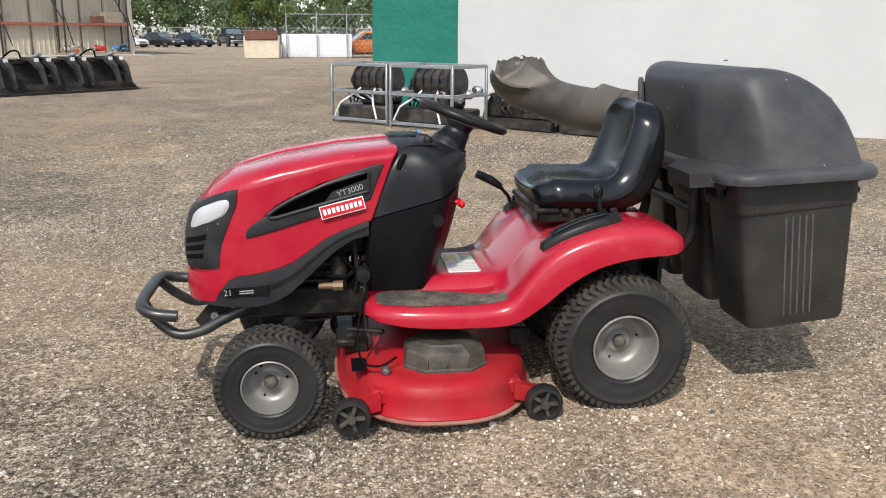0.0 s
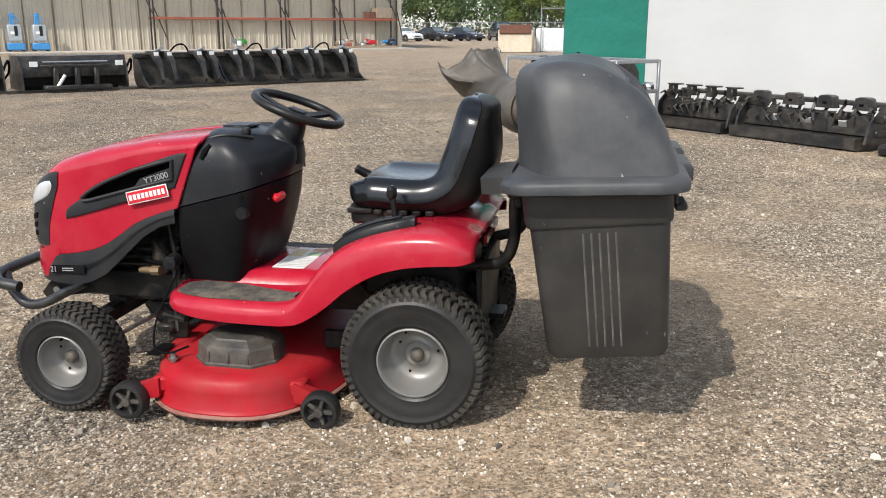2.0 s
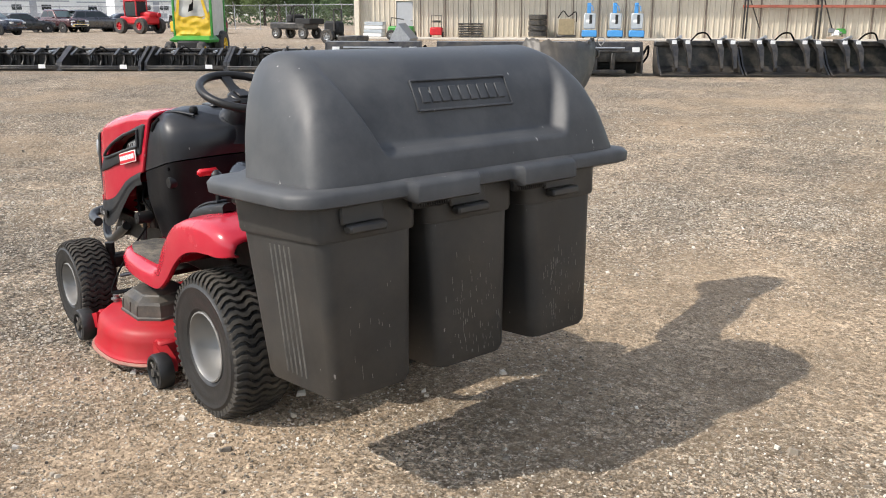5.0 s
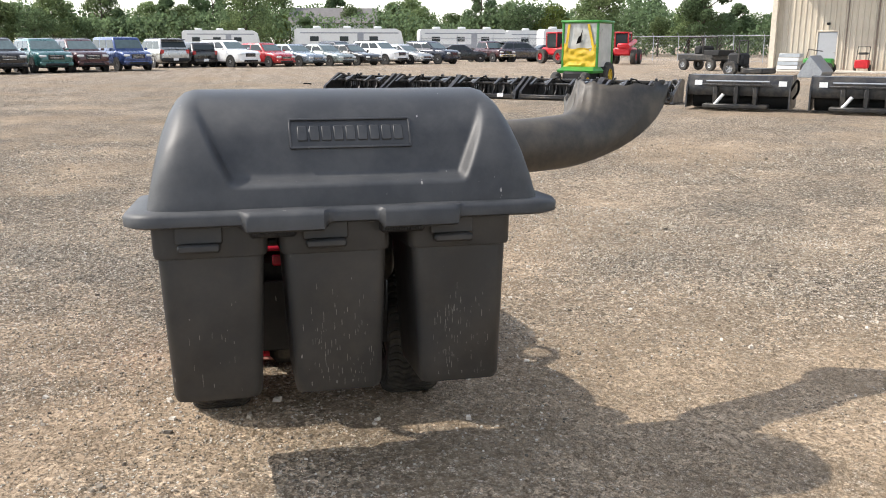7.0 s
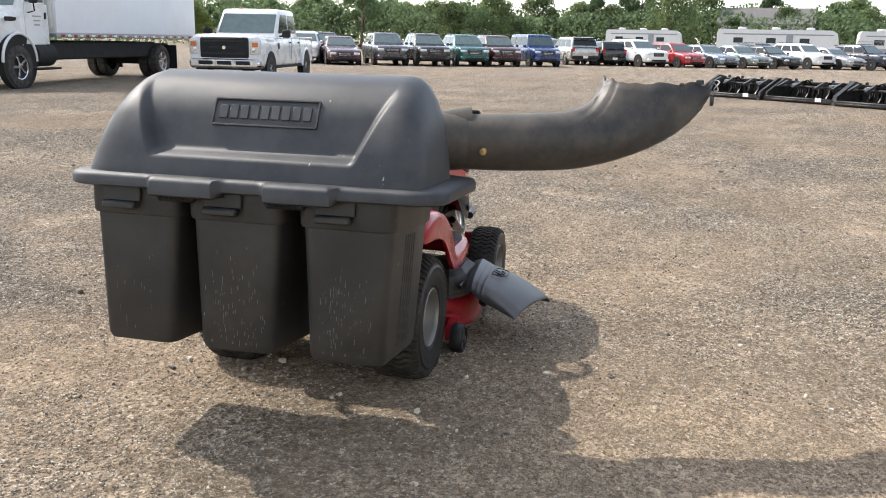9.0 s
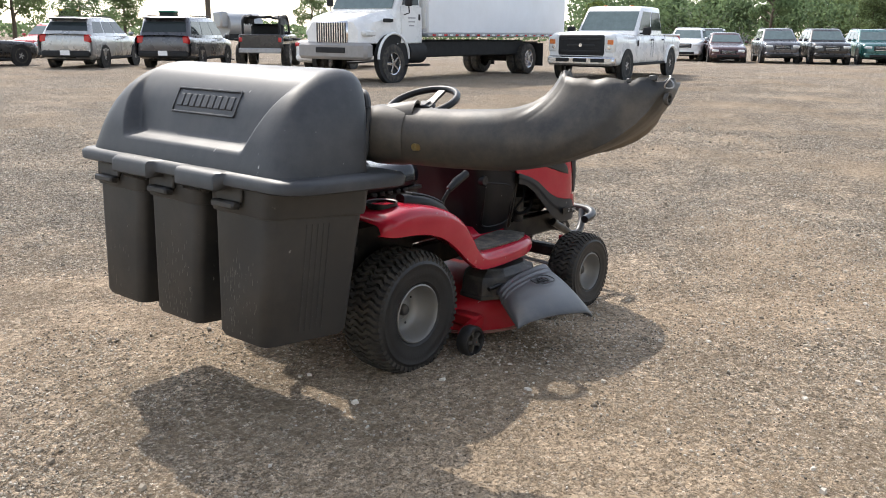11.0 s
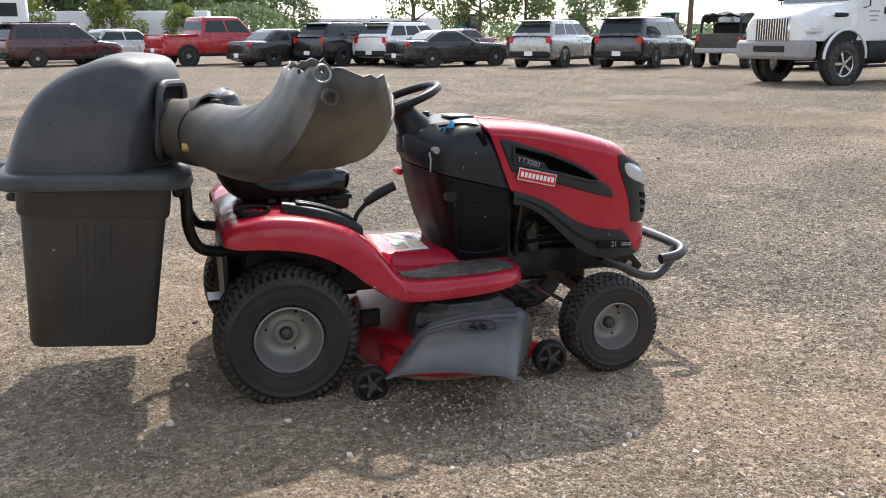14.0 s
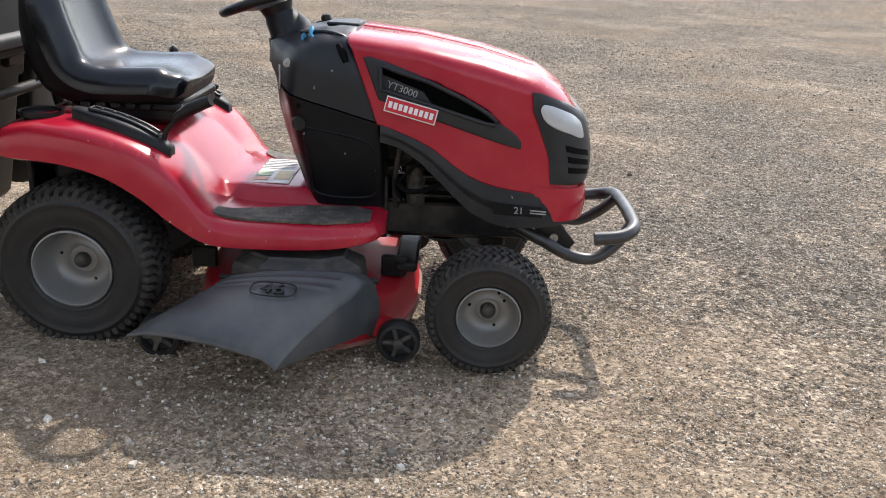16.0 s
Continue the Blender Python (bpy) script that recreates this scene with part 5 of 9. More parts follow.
n_prof = 6 * (len(DOME) - 1) + 1
ia = min(range(n_prof), key=lambda i: abs(dome_ring(0)[i][2] - 0.262) + (0 if dome_ring(0)[i][0] > 0.3 else 9))
ib = min(range(n_prof), key=lambda i: abs(dome_ring(0)[i][2] - 0.180) + (0 if dome_ring(0)[i][0] > 0.3 else 9))
ta, tb = on_dome(YC + 0.015, ia), on_dome(YC + 0.015, ib)
lm = (ta + tb) / 2
ly = (ta - tb).normalized()
lx = Vector((0, 1, 0))
lz = lx.cross(ly).normalized()
ML = Matrix((lx, ly, lz)).transposed().to_4x4()
ML.translation = lm + lz * 0.0035
LW, LH = 0.352, 0.088
logo = part("moulded_badge", xf(join(box((0, LH / 2, 0), (LW, 0.006, 0.007), 0.001), box((0, -LH / 2, 0), (LW, 0.006, 0.007), 0.001), box((-LW / 2, 0, 0), (0.006, LH, 0.007), 0.001), box((LW / 2, 0, 0), (0.006, LH, 0.007), 0.001)), ML), LID, coll, "moulded frame with plain raised blocks")
for k in range(9):
    part("badge_block", xf(box((-LW / 2 + LW * (k + 1) / 10, 0, 0.0), (LW * 0.080, 0.046, 0.008), 0.002), ML), LID, logo)
part("lid_crack", xf(tube([(0, 0.0, 0), (0.008, -0.012, 0.001), (0.002, -0.024, 0.001)], 0.002, 5), Matrix.Translation((0.20, YC - 0.08, 0.371))), BLACK, coll)


def bin_geo(y0, y1):
    rings = []
    for z, gx, gy in ((-0.540, -0.028, -0.018), (-0.538, -0.012, -0.006), (-0.52, 0.0, 0.0), (-0.12, 0.026, 0.020), (-0.118, 0.034, 0.028), (-0.108, 0.038, 0.031), (-0.02, 0.042, 0.034), (0.0, 0.042, 0.034)):
        rings.append([(x, y, z) for x, y in rounded_rect(0.072 - gx, 0.440 + gx * 0.75, y0 - gy, y1 + gy, 0.035, 4)])
    return loft(rings)


for i, (y0, y1) in enumerate(((-0.468, -0.217), (-0.122, 0.135), (0.252, 0.500))):
    b = part("bin", bin_geo(y0, y1), BIN, coll, "dusty black plastic collector bin with pale scuffs", sharp=45)
    ym = (y0 + y1) / 2 - 0.01
    part("bin_handle", join(box((0.492, ym - 0.02, -0.088), (0.036, 0.115, 0.024), 0.006), box((0.478, ym - 0.02, -0.050), (0.012, 0.13, 0.055), 0.004)), BIN, b)
    for s, yy in ((-1, y0), (1, y1)):
        if (i == 0 and s < 0) or (i == 2 and s > 0):
            for k in range(5):
                # ribs on the -y side are paler than those on the +y side
                part("side_rib", tube([(0.205 + 0.024 * k, yy + s * 0.0005, -0.50), (0.205 + 0.024 * k, yy + s * 0.018, -0.14)], 0.0035, 6), RIB if s < 0 else BIN, b, "paler moulded rib" if s < 0 else "")
    rs = random.Random(11 + i)
    geos = []
    for k in range((14, 90, 90)[i]):
        zz = min(max(rs.gauss(-0.40, 0.075), -0.51), -0.20)
        yy = min(max((y0 + y1) / 2 + rs.choice((-0.055, -0.02, 0.05)) + rs.gauss(0, 0.022), y0 + 0.02), y1 - 0.02)
        xx = 0.440 + 0.75 * 0.026 * (zz + 0.52) / 0.40
        ln, wd = rs.uniform(0.003, 0.022), rs.uniform(0.0005, 0.0016)
        geos.append(box((xx + 0.0003, yy, zz), (0.0012, wd, ln), 0.0002))
    tagged(part("scuff", join(*geos), SCUFF, b, sharp=0), "pale vertical scratches", kind="stuff")
    if i < 2:
        yc = (-0.17, 0.195)[i]
        part("bin_latch", join(box((0.497, yc, -0.040), (0.030, 0.13, 0.05), 0.008), *[box((0.514, yc - 0.05 + 0.008 * k, -0.045), (0.004, 0.004, 0.03), 0.001) for k in range(13)]), PLASTIC, coll)
    part("grip_notch", box((0.012, ym, -0.05), (0.03, 0.11, 0.04), 0.008), PLASTIC, b)
part("hinge_box", loft([[(x, y, z) for x, y in ((-0.10, -0.40), (0.0, -0.42), (0.0, -0.20), (-0.10, -0.20))] for z in (-0.02, 0.03)] + [[(x, y, 0.05) for x, y in ((-0.06, -0.37), (0.0, -0.39), (0.0, -0.22), (-0.06, -0.22))]]), BIN, coll, "grey plastic hinge box")
part("hinge_screw", lathe([(0.002, -0.418), (0.009, -0.417), (0.009, -0.405)], (-0.02, 0, 0.0), n=10), STEEL, coll)
# the intake chute, unhooked from the deck and swung out to the side
IC = CT.inverted()
tube_pts = smooth_path([(0.40, 0.43, 0.995), (0.30, 0.475, 0.990), (0.225, 0.60, 0.985), (0.178, 0.77, 0.985), (0.130, 0.93, 0.992), (0.07, 1.06, 1.003)], 6)[:25]


# the mouth's rim, once round: boxy, cut low toward the mower's front, torn on the far side
MOUTH_X = [(0, -0.05), (3, 0.02), (6, 0.06), (8, 0.062), (10, 0.055), (12, 0.02), (13, -0.01), (16, -0.105), (18, -0.138), (20, -0.156), (22, -0.19), (24, -0.212), (25.3, -0.213), (26, -0.165), (27, -0.10), (28, -0.05)]
MOUTH_Y = [(0, 1.05), (3, 1.06), (6, 1.12), (8, 1.24), (10, 1.37), (12, 1.47), (13, 1.483), (16, 1.46), (18, 1.39), (20, 1.307), (22, 1.22), (24, 1.13), (25.3, 1.06), (27, 1.05), (28, 1.05)]
MOUTH_Z = [(0, 1.212), (6, 1.20), (8, 1.20), (10, 1.19), (12, 1.20), (13, 1.197), (16, 1.181), (18, 1.10), (20, 1.062), (22, 1.085), (24, 1.115), (25.3, 1.154), (26, 1.118), (27, 1.158), (28, 1.212)]


def chute_geo():
    """A round duct that opens into a long upright mouth."""
    n, N = 56, len(tube_pts)
    rings = []
    for i, p in enumerate(tube_pts):
        d = (tube_pts[min(i + 1, N - 1)] - tube_pts[max(i - 1, 0)]).normalized()
        up = (Vector((0, 0, 1)) - d * d.z).normalized()
        side = d.cross(up)
        r = 0.087 + 0.008 * i / (N - 1)
        rings.append([p + r * (1.06 * math.cos(a) * up + math.sin(a) * side) for a in (2 * math.pi * k / n for k in range(n))])
    start, end = rings[-1], []
    for k in range(n):
        rag = 0.016 * noise.noise((k * 0.9, 1.7, 0.4)) + (0.014 if k in (3, 21, 22, 47) else 0)
        my = lerp(MOUTH_Y, k * 28 / n)
        end.append(Vector((lerp(MOUTH_X, k * 28 / n) - 0.015 * ease(1.1, 1.45, my), my - 0.05 * ease(1.1, 1.45, my), lerp(MOUTH_Z, k * 28 / n) + rag)))
    for m in range(1, 13):
        s = m / 12
        h = (2 * s ** 3 - 3 * s * s + 1, s ** 3 - 2 * s * s + s, 3 * s * s - 2 * s ** 3, s ** 3 - s * s)
        ring = []
        for A, B in zip(start, end):
            L = (B - A).length
            ring.append(h[0] * A + h[1] * L * 0.72 * d + h[2] * B + h[3] * L * Vector((-0.32, 0.12, 1.0)))
        rings.append(ring)
    V, F = loft(rings, True, False)
    return [IC @ Vector(v) for v in V], F


ch = part("intake_chute", chute_geo(), TUBE, coll, "dusty black plastic intake chute, torn at its mouth", sharp=60)
sm = ch.modifiers.new("sheet", "SOLIDIFY")
sm.thickness, sm.offset = 0.007, -1
part("chute_collar", tube([IC @ p for p in tube_pts[7:13]], [0.098, 0.101, 0.101, 0.101, 0.100, 0.097], 28, False), TUBE, ch, "overlapping collar sleeve")
part("collar_flange", slab(lambda u, v: IC @ (tube_pts[9].lerp(tube_pts[13], u) + Vector((-0.055 + 0.11 * v, 0.04 * (v - 0.5), 0.103 + 0.020 * u - 0.05 * (2 * v - 1) ** 2))), 6, 8, (0, 0, -0.008)), TUBE, ch, "raised flange on the collar")
part("collar_clip", box(tuple(IC @ Vector((0.20, 0.63, 1.083))), (0.03, 0.05, 0.018), 0.005), PLASTIC, ch)
part("collar_bolt", lathe([(0.002, 0.004), (0.012, 0.003), (0.013, -0.02)], tuple(IC @ Vector((0.302, 0.69, 0.962))), "x", 10), BOLT, ch)
part("rim_tab", box(tuple(IC @ Vector((0.016, 1.385, 1.205))), (0.006, 0.026, 0.016), 0.002), TUBE, ch, "broken plastic tab")
part("rim_tab", box(tuple(IC @ Vector((0.052, 1.325, 1.196))), (0.006, 0.016, 0.012), 0.002), TUBE, ch, "broken plastic tab")
part("mouth_lug", lathe([(0.012, -0.006), (0.018, -0.006), (0.020, 0.0), (0.018, 0.006), (0.012, 0.006), (0.012, -0.006)], tuple(IC @ Vector((0.003, 1.430, 1.145))), "y", 16), TUBE, ch)
part("clip_ring", tube([IC @ Vector((0.020 + 0.018 * math.cos(a), 1.440 + 0.008 * math.sin(2 * a), 1.195 + 0.018 * math.sin(a))) for a in (2 * math.pi * k / 20 for k in range(21))], 0.0022, 6, False), STEEL, ch, "bent wire clip")
# opening frame on the front of the lid where the chute enters
INLET = Matrix.Translation((-0.006, 0.315, 0)) @ pose(0, 0, 0, 0, 0, -19.8) @ Matrix.Translation((0, -0.315, 0))
part("inlet_frame", xf(tube([(0.0, p[0], p[1]) for p in rounded_rect(0.32, 0.545, 0.06, 0.29, 0.05, 5)] + [(0.0, 0.545, 0.24)], 0.012, 8), INLET), LID, coll, "moulded rim round the chute inlet")
part("inlet_shadow", xf(loft([[(x, p[0], p[1]) for p in rounded_rect(0.33, 0.535, 0.07, 0.28, 0.045, 5)] for x in (0.002, 0.026)]), INLET), BLACK, coll)

# ---- materials of the yard ----
GLASS = mat("dark_vehicle_glass", (0.028, 0.036, 0.038), 0.05, var=0.1, spec=0.28, rvar=0.02)
# paler copy of the glass: sky reflection and cab inside painted into its colour
SCREEN = mat("sky_pale_windscreen", (0.10, 0.135, 0.135), 0.05, var=0.15, spec=0.5, rvar=0.02)
CHROME = mat("chrome", (0.62, 0.62, 0.63), 0.18, metal=0.95)
TAIL = mat("tail_lamp_red", (0.42, 0.01, 0.012), 0.2, coat=0.4)
LAMP = mat("clear_lamp", (0.62, 0.62, 0.6), 0.12, coat=0.5)
AMBER = mat("amber_lamp", (0.7, 0.22, 0.03), 0.2, coat=0.4)
TYRE = mat("road_tyre", (0.02, 0.02, 0.02), 0.8, var=0.2, dust=0.3, dscale=8)
ALLOY = mat("alloy_wheel", (0.42, 0.42, 0.42), 0.3, metal=0.8)
UNDER = mat("vehicle_underside", (0.012, 0.012, 0.012), 0.8)
IMPL = mat("black_implement_paint", (0.013, 0.013, 0.014), 0.38, var=0.3, scale=4, dust=0.22, dscale=5)
GALV = mat("galvanised_steel", (0.33, 0.34, 0.35), 0.45, metal=0.6, var=0.2, scale=12)
SIGN = mat("white_decal", (0.78, 0.78, 0.76), 0.5, var=0.05)
BARN = mat("beige_metal_siding", (0.50, 0.44, 0.345), 0.6, var=0.10, scale=0.8, dust=0.25, dust_col=(0.38, 0.31, 0.23), dscale=0.6)
BARN_DARK = mat("weathered_column", (0.17, 0.13, 0.10), 0.75, var=0.3, scale=2)
BARN_POST = mat("pale_trim", (0.62, 0.55, 0.44), 0.6, var=0.1)
RUST = mat("red_rack_beam", (0.30, 0.085, 0.05), 0.65, var=0.25, scale=3)
TARP = mat("white_tarpaulin", (0.50, 0.50, 0.49), 0.55, var=0.04, scale=0.7, bump=0.08, bscale=3)
TARP_GREEN = mat("green_tarpaulin", (0.008, 0.145, 0.105), 0.5, var=0.10, scale=0.9, bump=0.25, bscale=3)
CONCRETE = mat("painted_concrete", (0.58, 0.52, 0.42), 0.85, var=0.15, scale=1.5, dust=0.5, dust_col=(0.5, 0.33, 0.12), dscale=2)
RUSTBOX = mat("rusty_brown_bin", (0.13, 0.055, 0.035), 0.8, var=0.3)
LIFT_BLUE = mat("lift_blue", (0.05, 0.24, 0.52), 0.45, var=0.1)
LIFT_GREY = mat("lift_grey", (0.42, 0.45, 0.47), 0.45, metal=0.3, var=0.1)
TIN = mat("trailer_white", (0.74, 0.75, 0.77), 0.4, var=0.04, scale=1.2, dust=0.08, dscale=1)
CREAM = mat("camper_white", (0.66, 0.66, 0.64), 0.5, var=0.06)
CAMPER_GREY = mat("camper_grey_band", (0.28, 0.29, 0.31), 0.5)
MACHINE_RED = mat("machine_red", (0.45, 0.012, 0.018), 0.4, var=0.15)
MACHINE_GREEN = mat("cab_green", (0.035, 0.22, 0.03), 0.45, var=0.15)
CAB_YELLOW = mat("cab_yellow_vinyl", (0.62, 0.40, 0.02), 0.5, var=0.2, scale=4)
CAB_CLEAR = mat("cloudy_vinyl", (0.46, 0.45, 0.41), 0.35, var=0.2, scale=3)
WOOD = mat("grey_pallet_wood", (0.28, 0.22, 0.16), 0.85, var=0.25, scale=6)
BARK = mat("bark", (0.09, 0.07, 0.05), 0.9, var=0.3, scale=5)
LINK = mat("fence_wire", (0.36, 0.37, 0.38), 0.5, metal=0.6)
ROOF = mat("grey_shingle", (0.15, 0.14, 0.135), 0.9, var=0.2, scale=2)
STRAP = mat("white_strap", (0.7, 0.7, 0.68), 0.6)


def leaf_mat(name, c):
    m = bpy.data.materials.new(name)
    m.use_nodes = True
    n, l = m.node_tree.nodes, m.node_tree.links
    geo, oi = n.new("ShaderNodeNewGeometry"), n.new("ShaderNodeObjectInfo")
    add = n.new("ShaderNodeMath")
    add.operation = "ADD"
    r1, r2 = n.new("ShaderNodeMapRange"), n.new("ShaderNodeMapRange")
    r1.inputs["To Min"].default_value, r1.inputs["To Max"].default_value = 0.55, 1.3
    r2.inputs["To Min"].default_value, r2.inputs["To Max"].default_value = -0.2, 0.25
    l.new(geo.outputs["Random Per Island"], r1.inputs["Value"])
    l.new(oi.outputs["Random"], r2.inputs["Value"])
    l.new(r1.outputs["Result"], add.inputs[0])
    l.new(r2.outputs["Result"], add.inputs[1])
    s = n.new("ShaderNodeVectorMath")
    s.operation = "SCALE"
    s.inputs[0].default_value = c
    l.new(add.outputs["Value"], s.inputs["Scale"])
    b = n["Principled BSDF"]
    l.new(s.outputs["Vector"], b.inputs["Base Color"])
    b.inputs["Roughness"].default_value = 0.75
    b.inputs["Specular IOR Level"].default_value = 0.2
    tr, mixs = n.new("ShaderNodeBsdfTranslucent"), n.new("ShaderNodeMixShader")
    l.new(s.outputs["Vector"], tr.inputs["Color"])
    mixs.inputs["Fac"].default_value = 0.5
    l.new(b.outputs["BSDF"], mixs.inputs[1])
    l.new(tr.outputs["BSDF"], mixs.inputs[2])
    l.new(mixs.outputs["Shader"], n["Material Output"].inputs["Surface"])
    return m


# first two greens are lifted and greyed, distance haze put into leaf colour
LEAF = leaf_mat("green_foliage", (0.165, 0.215, 0.095))
LEAF_DARK = leaf_mat("dark_foliage", (0.130, 0.185, 0.090))
LEAF_LIGHT = leaf_mat("yellow_green_foliage", (0.17, 0.21, 0.055))


def paint(name, c, metal=0.3):
    return mat(name, c, 0.28, metal=metal, var=0.06, scale=2, coat=0.6, dust=0.08, dscale=2)


AMBER = mat("amber_lamp", (0.6, 0.16, 0.03), 0.25)
P_WHITE, P_BLACK = paint("white_car_paint", (0.72, 0.72, 0.71), 0.0), paint("black_car_paint", (0.010, 0.010, 0.012))
P_SILVER, P_GREY = paint("silver_car_paint", (0.40, 0.40, 0.39), 0.5), paint("grey_car_paint", (0.07, 0.07, 0.078), 0.5)
P_RED, P_MAROON = paint("red_car_paint", (0.36, 0.012, 0.016), 0.1), paint("maroon_car_paint", (0.050, 0.012, 0.016), 0.3)
P_TEAL, P_BLUE = paint("teal_car_paint", (0.02, 0.10, 0.095), 0.4), paint("blue_car_paint", (0.03, 0.06, 0.17), 0.4)
P_NAVY, P_ORANGE = paint("navy_car_paint", (0.012, 0.016, 0.03), 0.3), paint("orange_car_paint", (0.55, 0.15, 0.02), 0.2)
P_BLGREY, P_SAGE = paint("blue_grey_car_paint", (0.20, 0.24, 0.27), 0.5), paint("sage_car_paint", (0.24, 0.27, 0.25), 0.5)

# ---- vehicles: forward is +x, wheels on z = 0 ----
WHEELS = {}


def road_wheel(parent, x, y, r, w, side, rim=0.62, rim_mat=None):
    key = (r, w, side, rim, rim_mat.name if rim_mat else "")
    if key not in WHEELS:
        ty = mesh_from("tyre", lathe([(r * rim, -w / 2), (r * 0.93, -w / 2), (r, -w * 0.36), (r, w * 0.36), (r * 0.93, w / 2), (r * rim, w / 2)], n=28), TYRE)
        h = side * w / 2
        spokes = [xf(box((r * rim * 0.55, h * 0.78, 0), (r * rim * 0.85, 0.03, r * 0.13), 0.006), Matrix.Rotation(2 * math.pi * k / 5, 4, "Y")) for k in range(5)]
        ri = mesh_from("rim", join(lathe([(r * rim * 1.02, h * 0.98), (r * rim * 0.93, h * 0.9), (r * rim * 0.9, h * 0.3), (0.01, h * 0.25)], n=28), lathe([(0.001, h * 0.95), (r * 0.12, h * 0.95), (r * 0.14, h * 0.4)], n=14), *spokes), rim_mat or ALLOY)
        WHEELS[key] = (ty, ri)
    wh = new("wheel")
    wh.parent = parent
    wh.matrix_basis = pose(x, y, r)
    for nm, me in zip(("tyre", "rim"), WHEELS[key]):
        o = new(nm, me)
        o.parent = wh
    return wh


def quad_panel(a, b, c, d, inset, off, th=0.004):
    """A flat pane set into the face a b c d, stood off along its normal."""
    P = [Vector(p) for p in (a, b, c, d)]
    m = sum(P, Vector()) / 4
    n = (P[1] - P[0]).cross(P[3] - P[0]).normalized()
    if n.dot(m - Vector((0, 0, 0.9))) < 0:
        n = -n
    Q = []
    for i, p in enumerate(P):
        e1, e2 = (P[(i + 1) % 4] - p), (P[(i - 1) % 4] - p)
        Q.append(p + e1.normalized() * min(inset, e1.length * 0.4) + e2.normalized() * min(inset, e2.length * 0.4))
    return loft([[q + n * off for q in Q], [q + n * (off - th - 0.01) for q in Q]])


SHAPES = {
    # length, width, height, belt, hood front height, windscreen foot, roof front, roof rear, rear glass foot, boot height, wheel radius, wheelbase, side panes
    "sedan": (4.75, 1.82, 1.45, 0.93, 0.74, 0.95, 0.18, -1.05, -1.75, 0.98, 0.33, 2.75, 2),
    "coupe": (4.80, 1.90, 1.36, 0.92, 0.78, 0.75, 0.0, -0.95, -1.75, 0.98, 0.35, 2.85, 1),
    "suv": (4.72, 1.86, 1.68, 1.08, 0.98, 1.12, 0.32, -1.85, -2.30, 1.12, 0.36, 2.80, 3),
    "van": (5.10, 1.98, 1.74, 1.03, 0.90, 1.45, 0.55, -2.15, -2.48, 1.10, 0.35, 3.00, 3),
    "hatch": (4.30, 1.77, 1.52, 0.95, 0.80, 1.00, 0.30, -1.55, -2.08, 1.02, 0.32, 2.60, 2),
    "boxy": (4.30, 1.82, 1.79, 1.08, 0.98, 1.15, 0.70, -2.00, -2.12, 1.10, 0.34, 2.58, 3),
    "pickup": (5.80, 2.02, 1.97, 1.22, 1.16, 1.25, 0.60, -1.05, -1.25, 1.20, 0.40, 3.95, 2),
    "crew_pickup": (6.35, 2.12, 2.16, 1.32, 1.34, 1.30, 0.62, -1.02, -1.20, 1.28, 0.42, 4.15, 2),
    "small_pickup": (5.30, 1.90, 1.75, 1.08, 1.0, 1.05, 0.45, -0.75, -0.95, 1.08, 0.37, 3.30, 2),
}


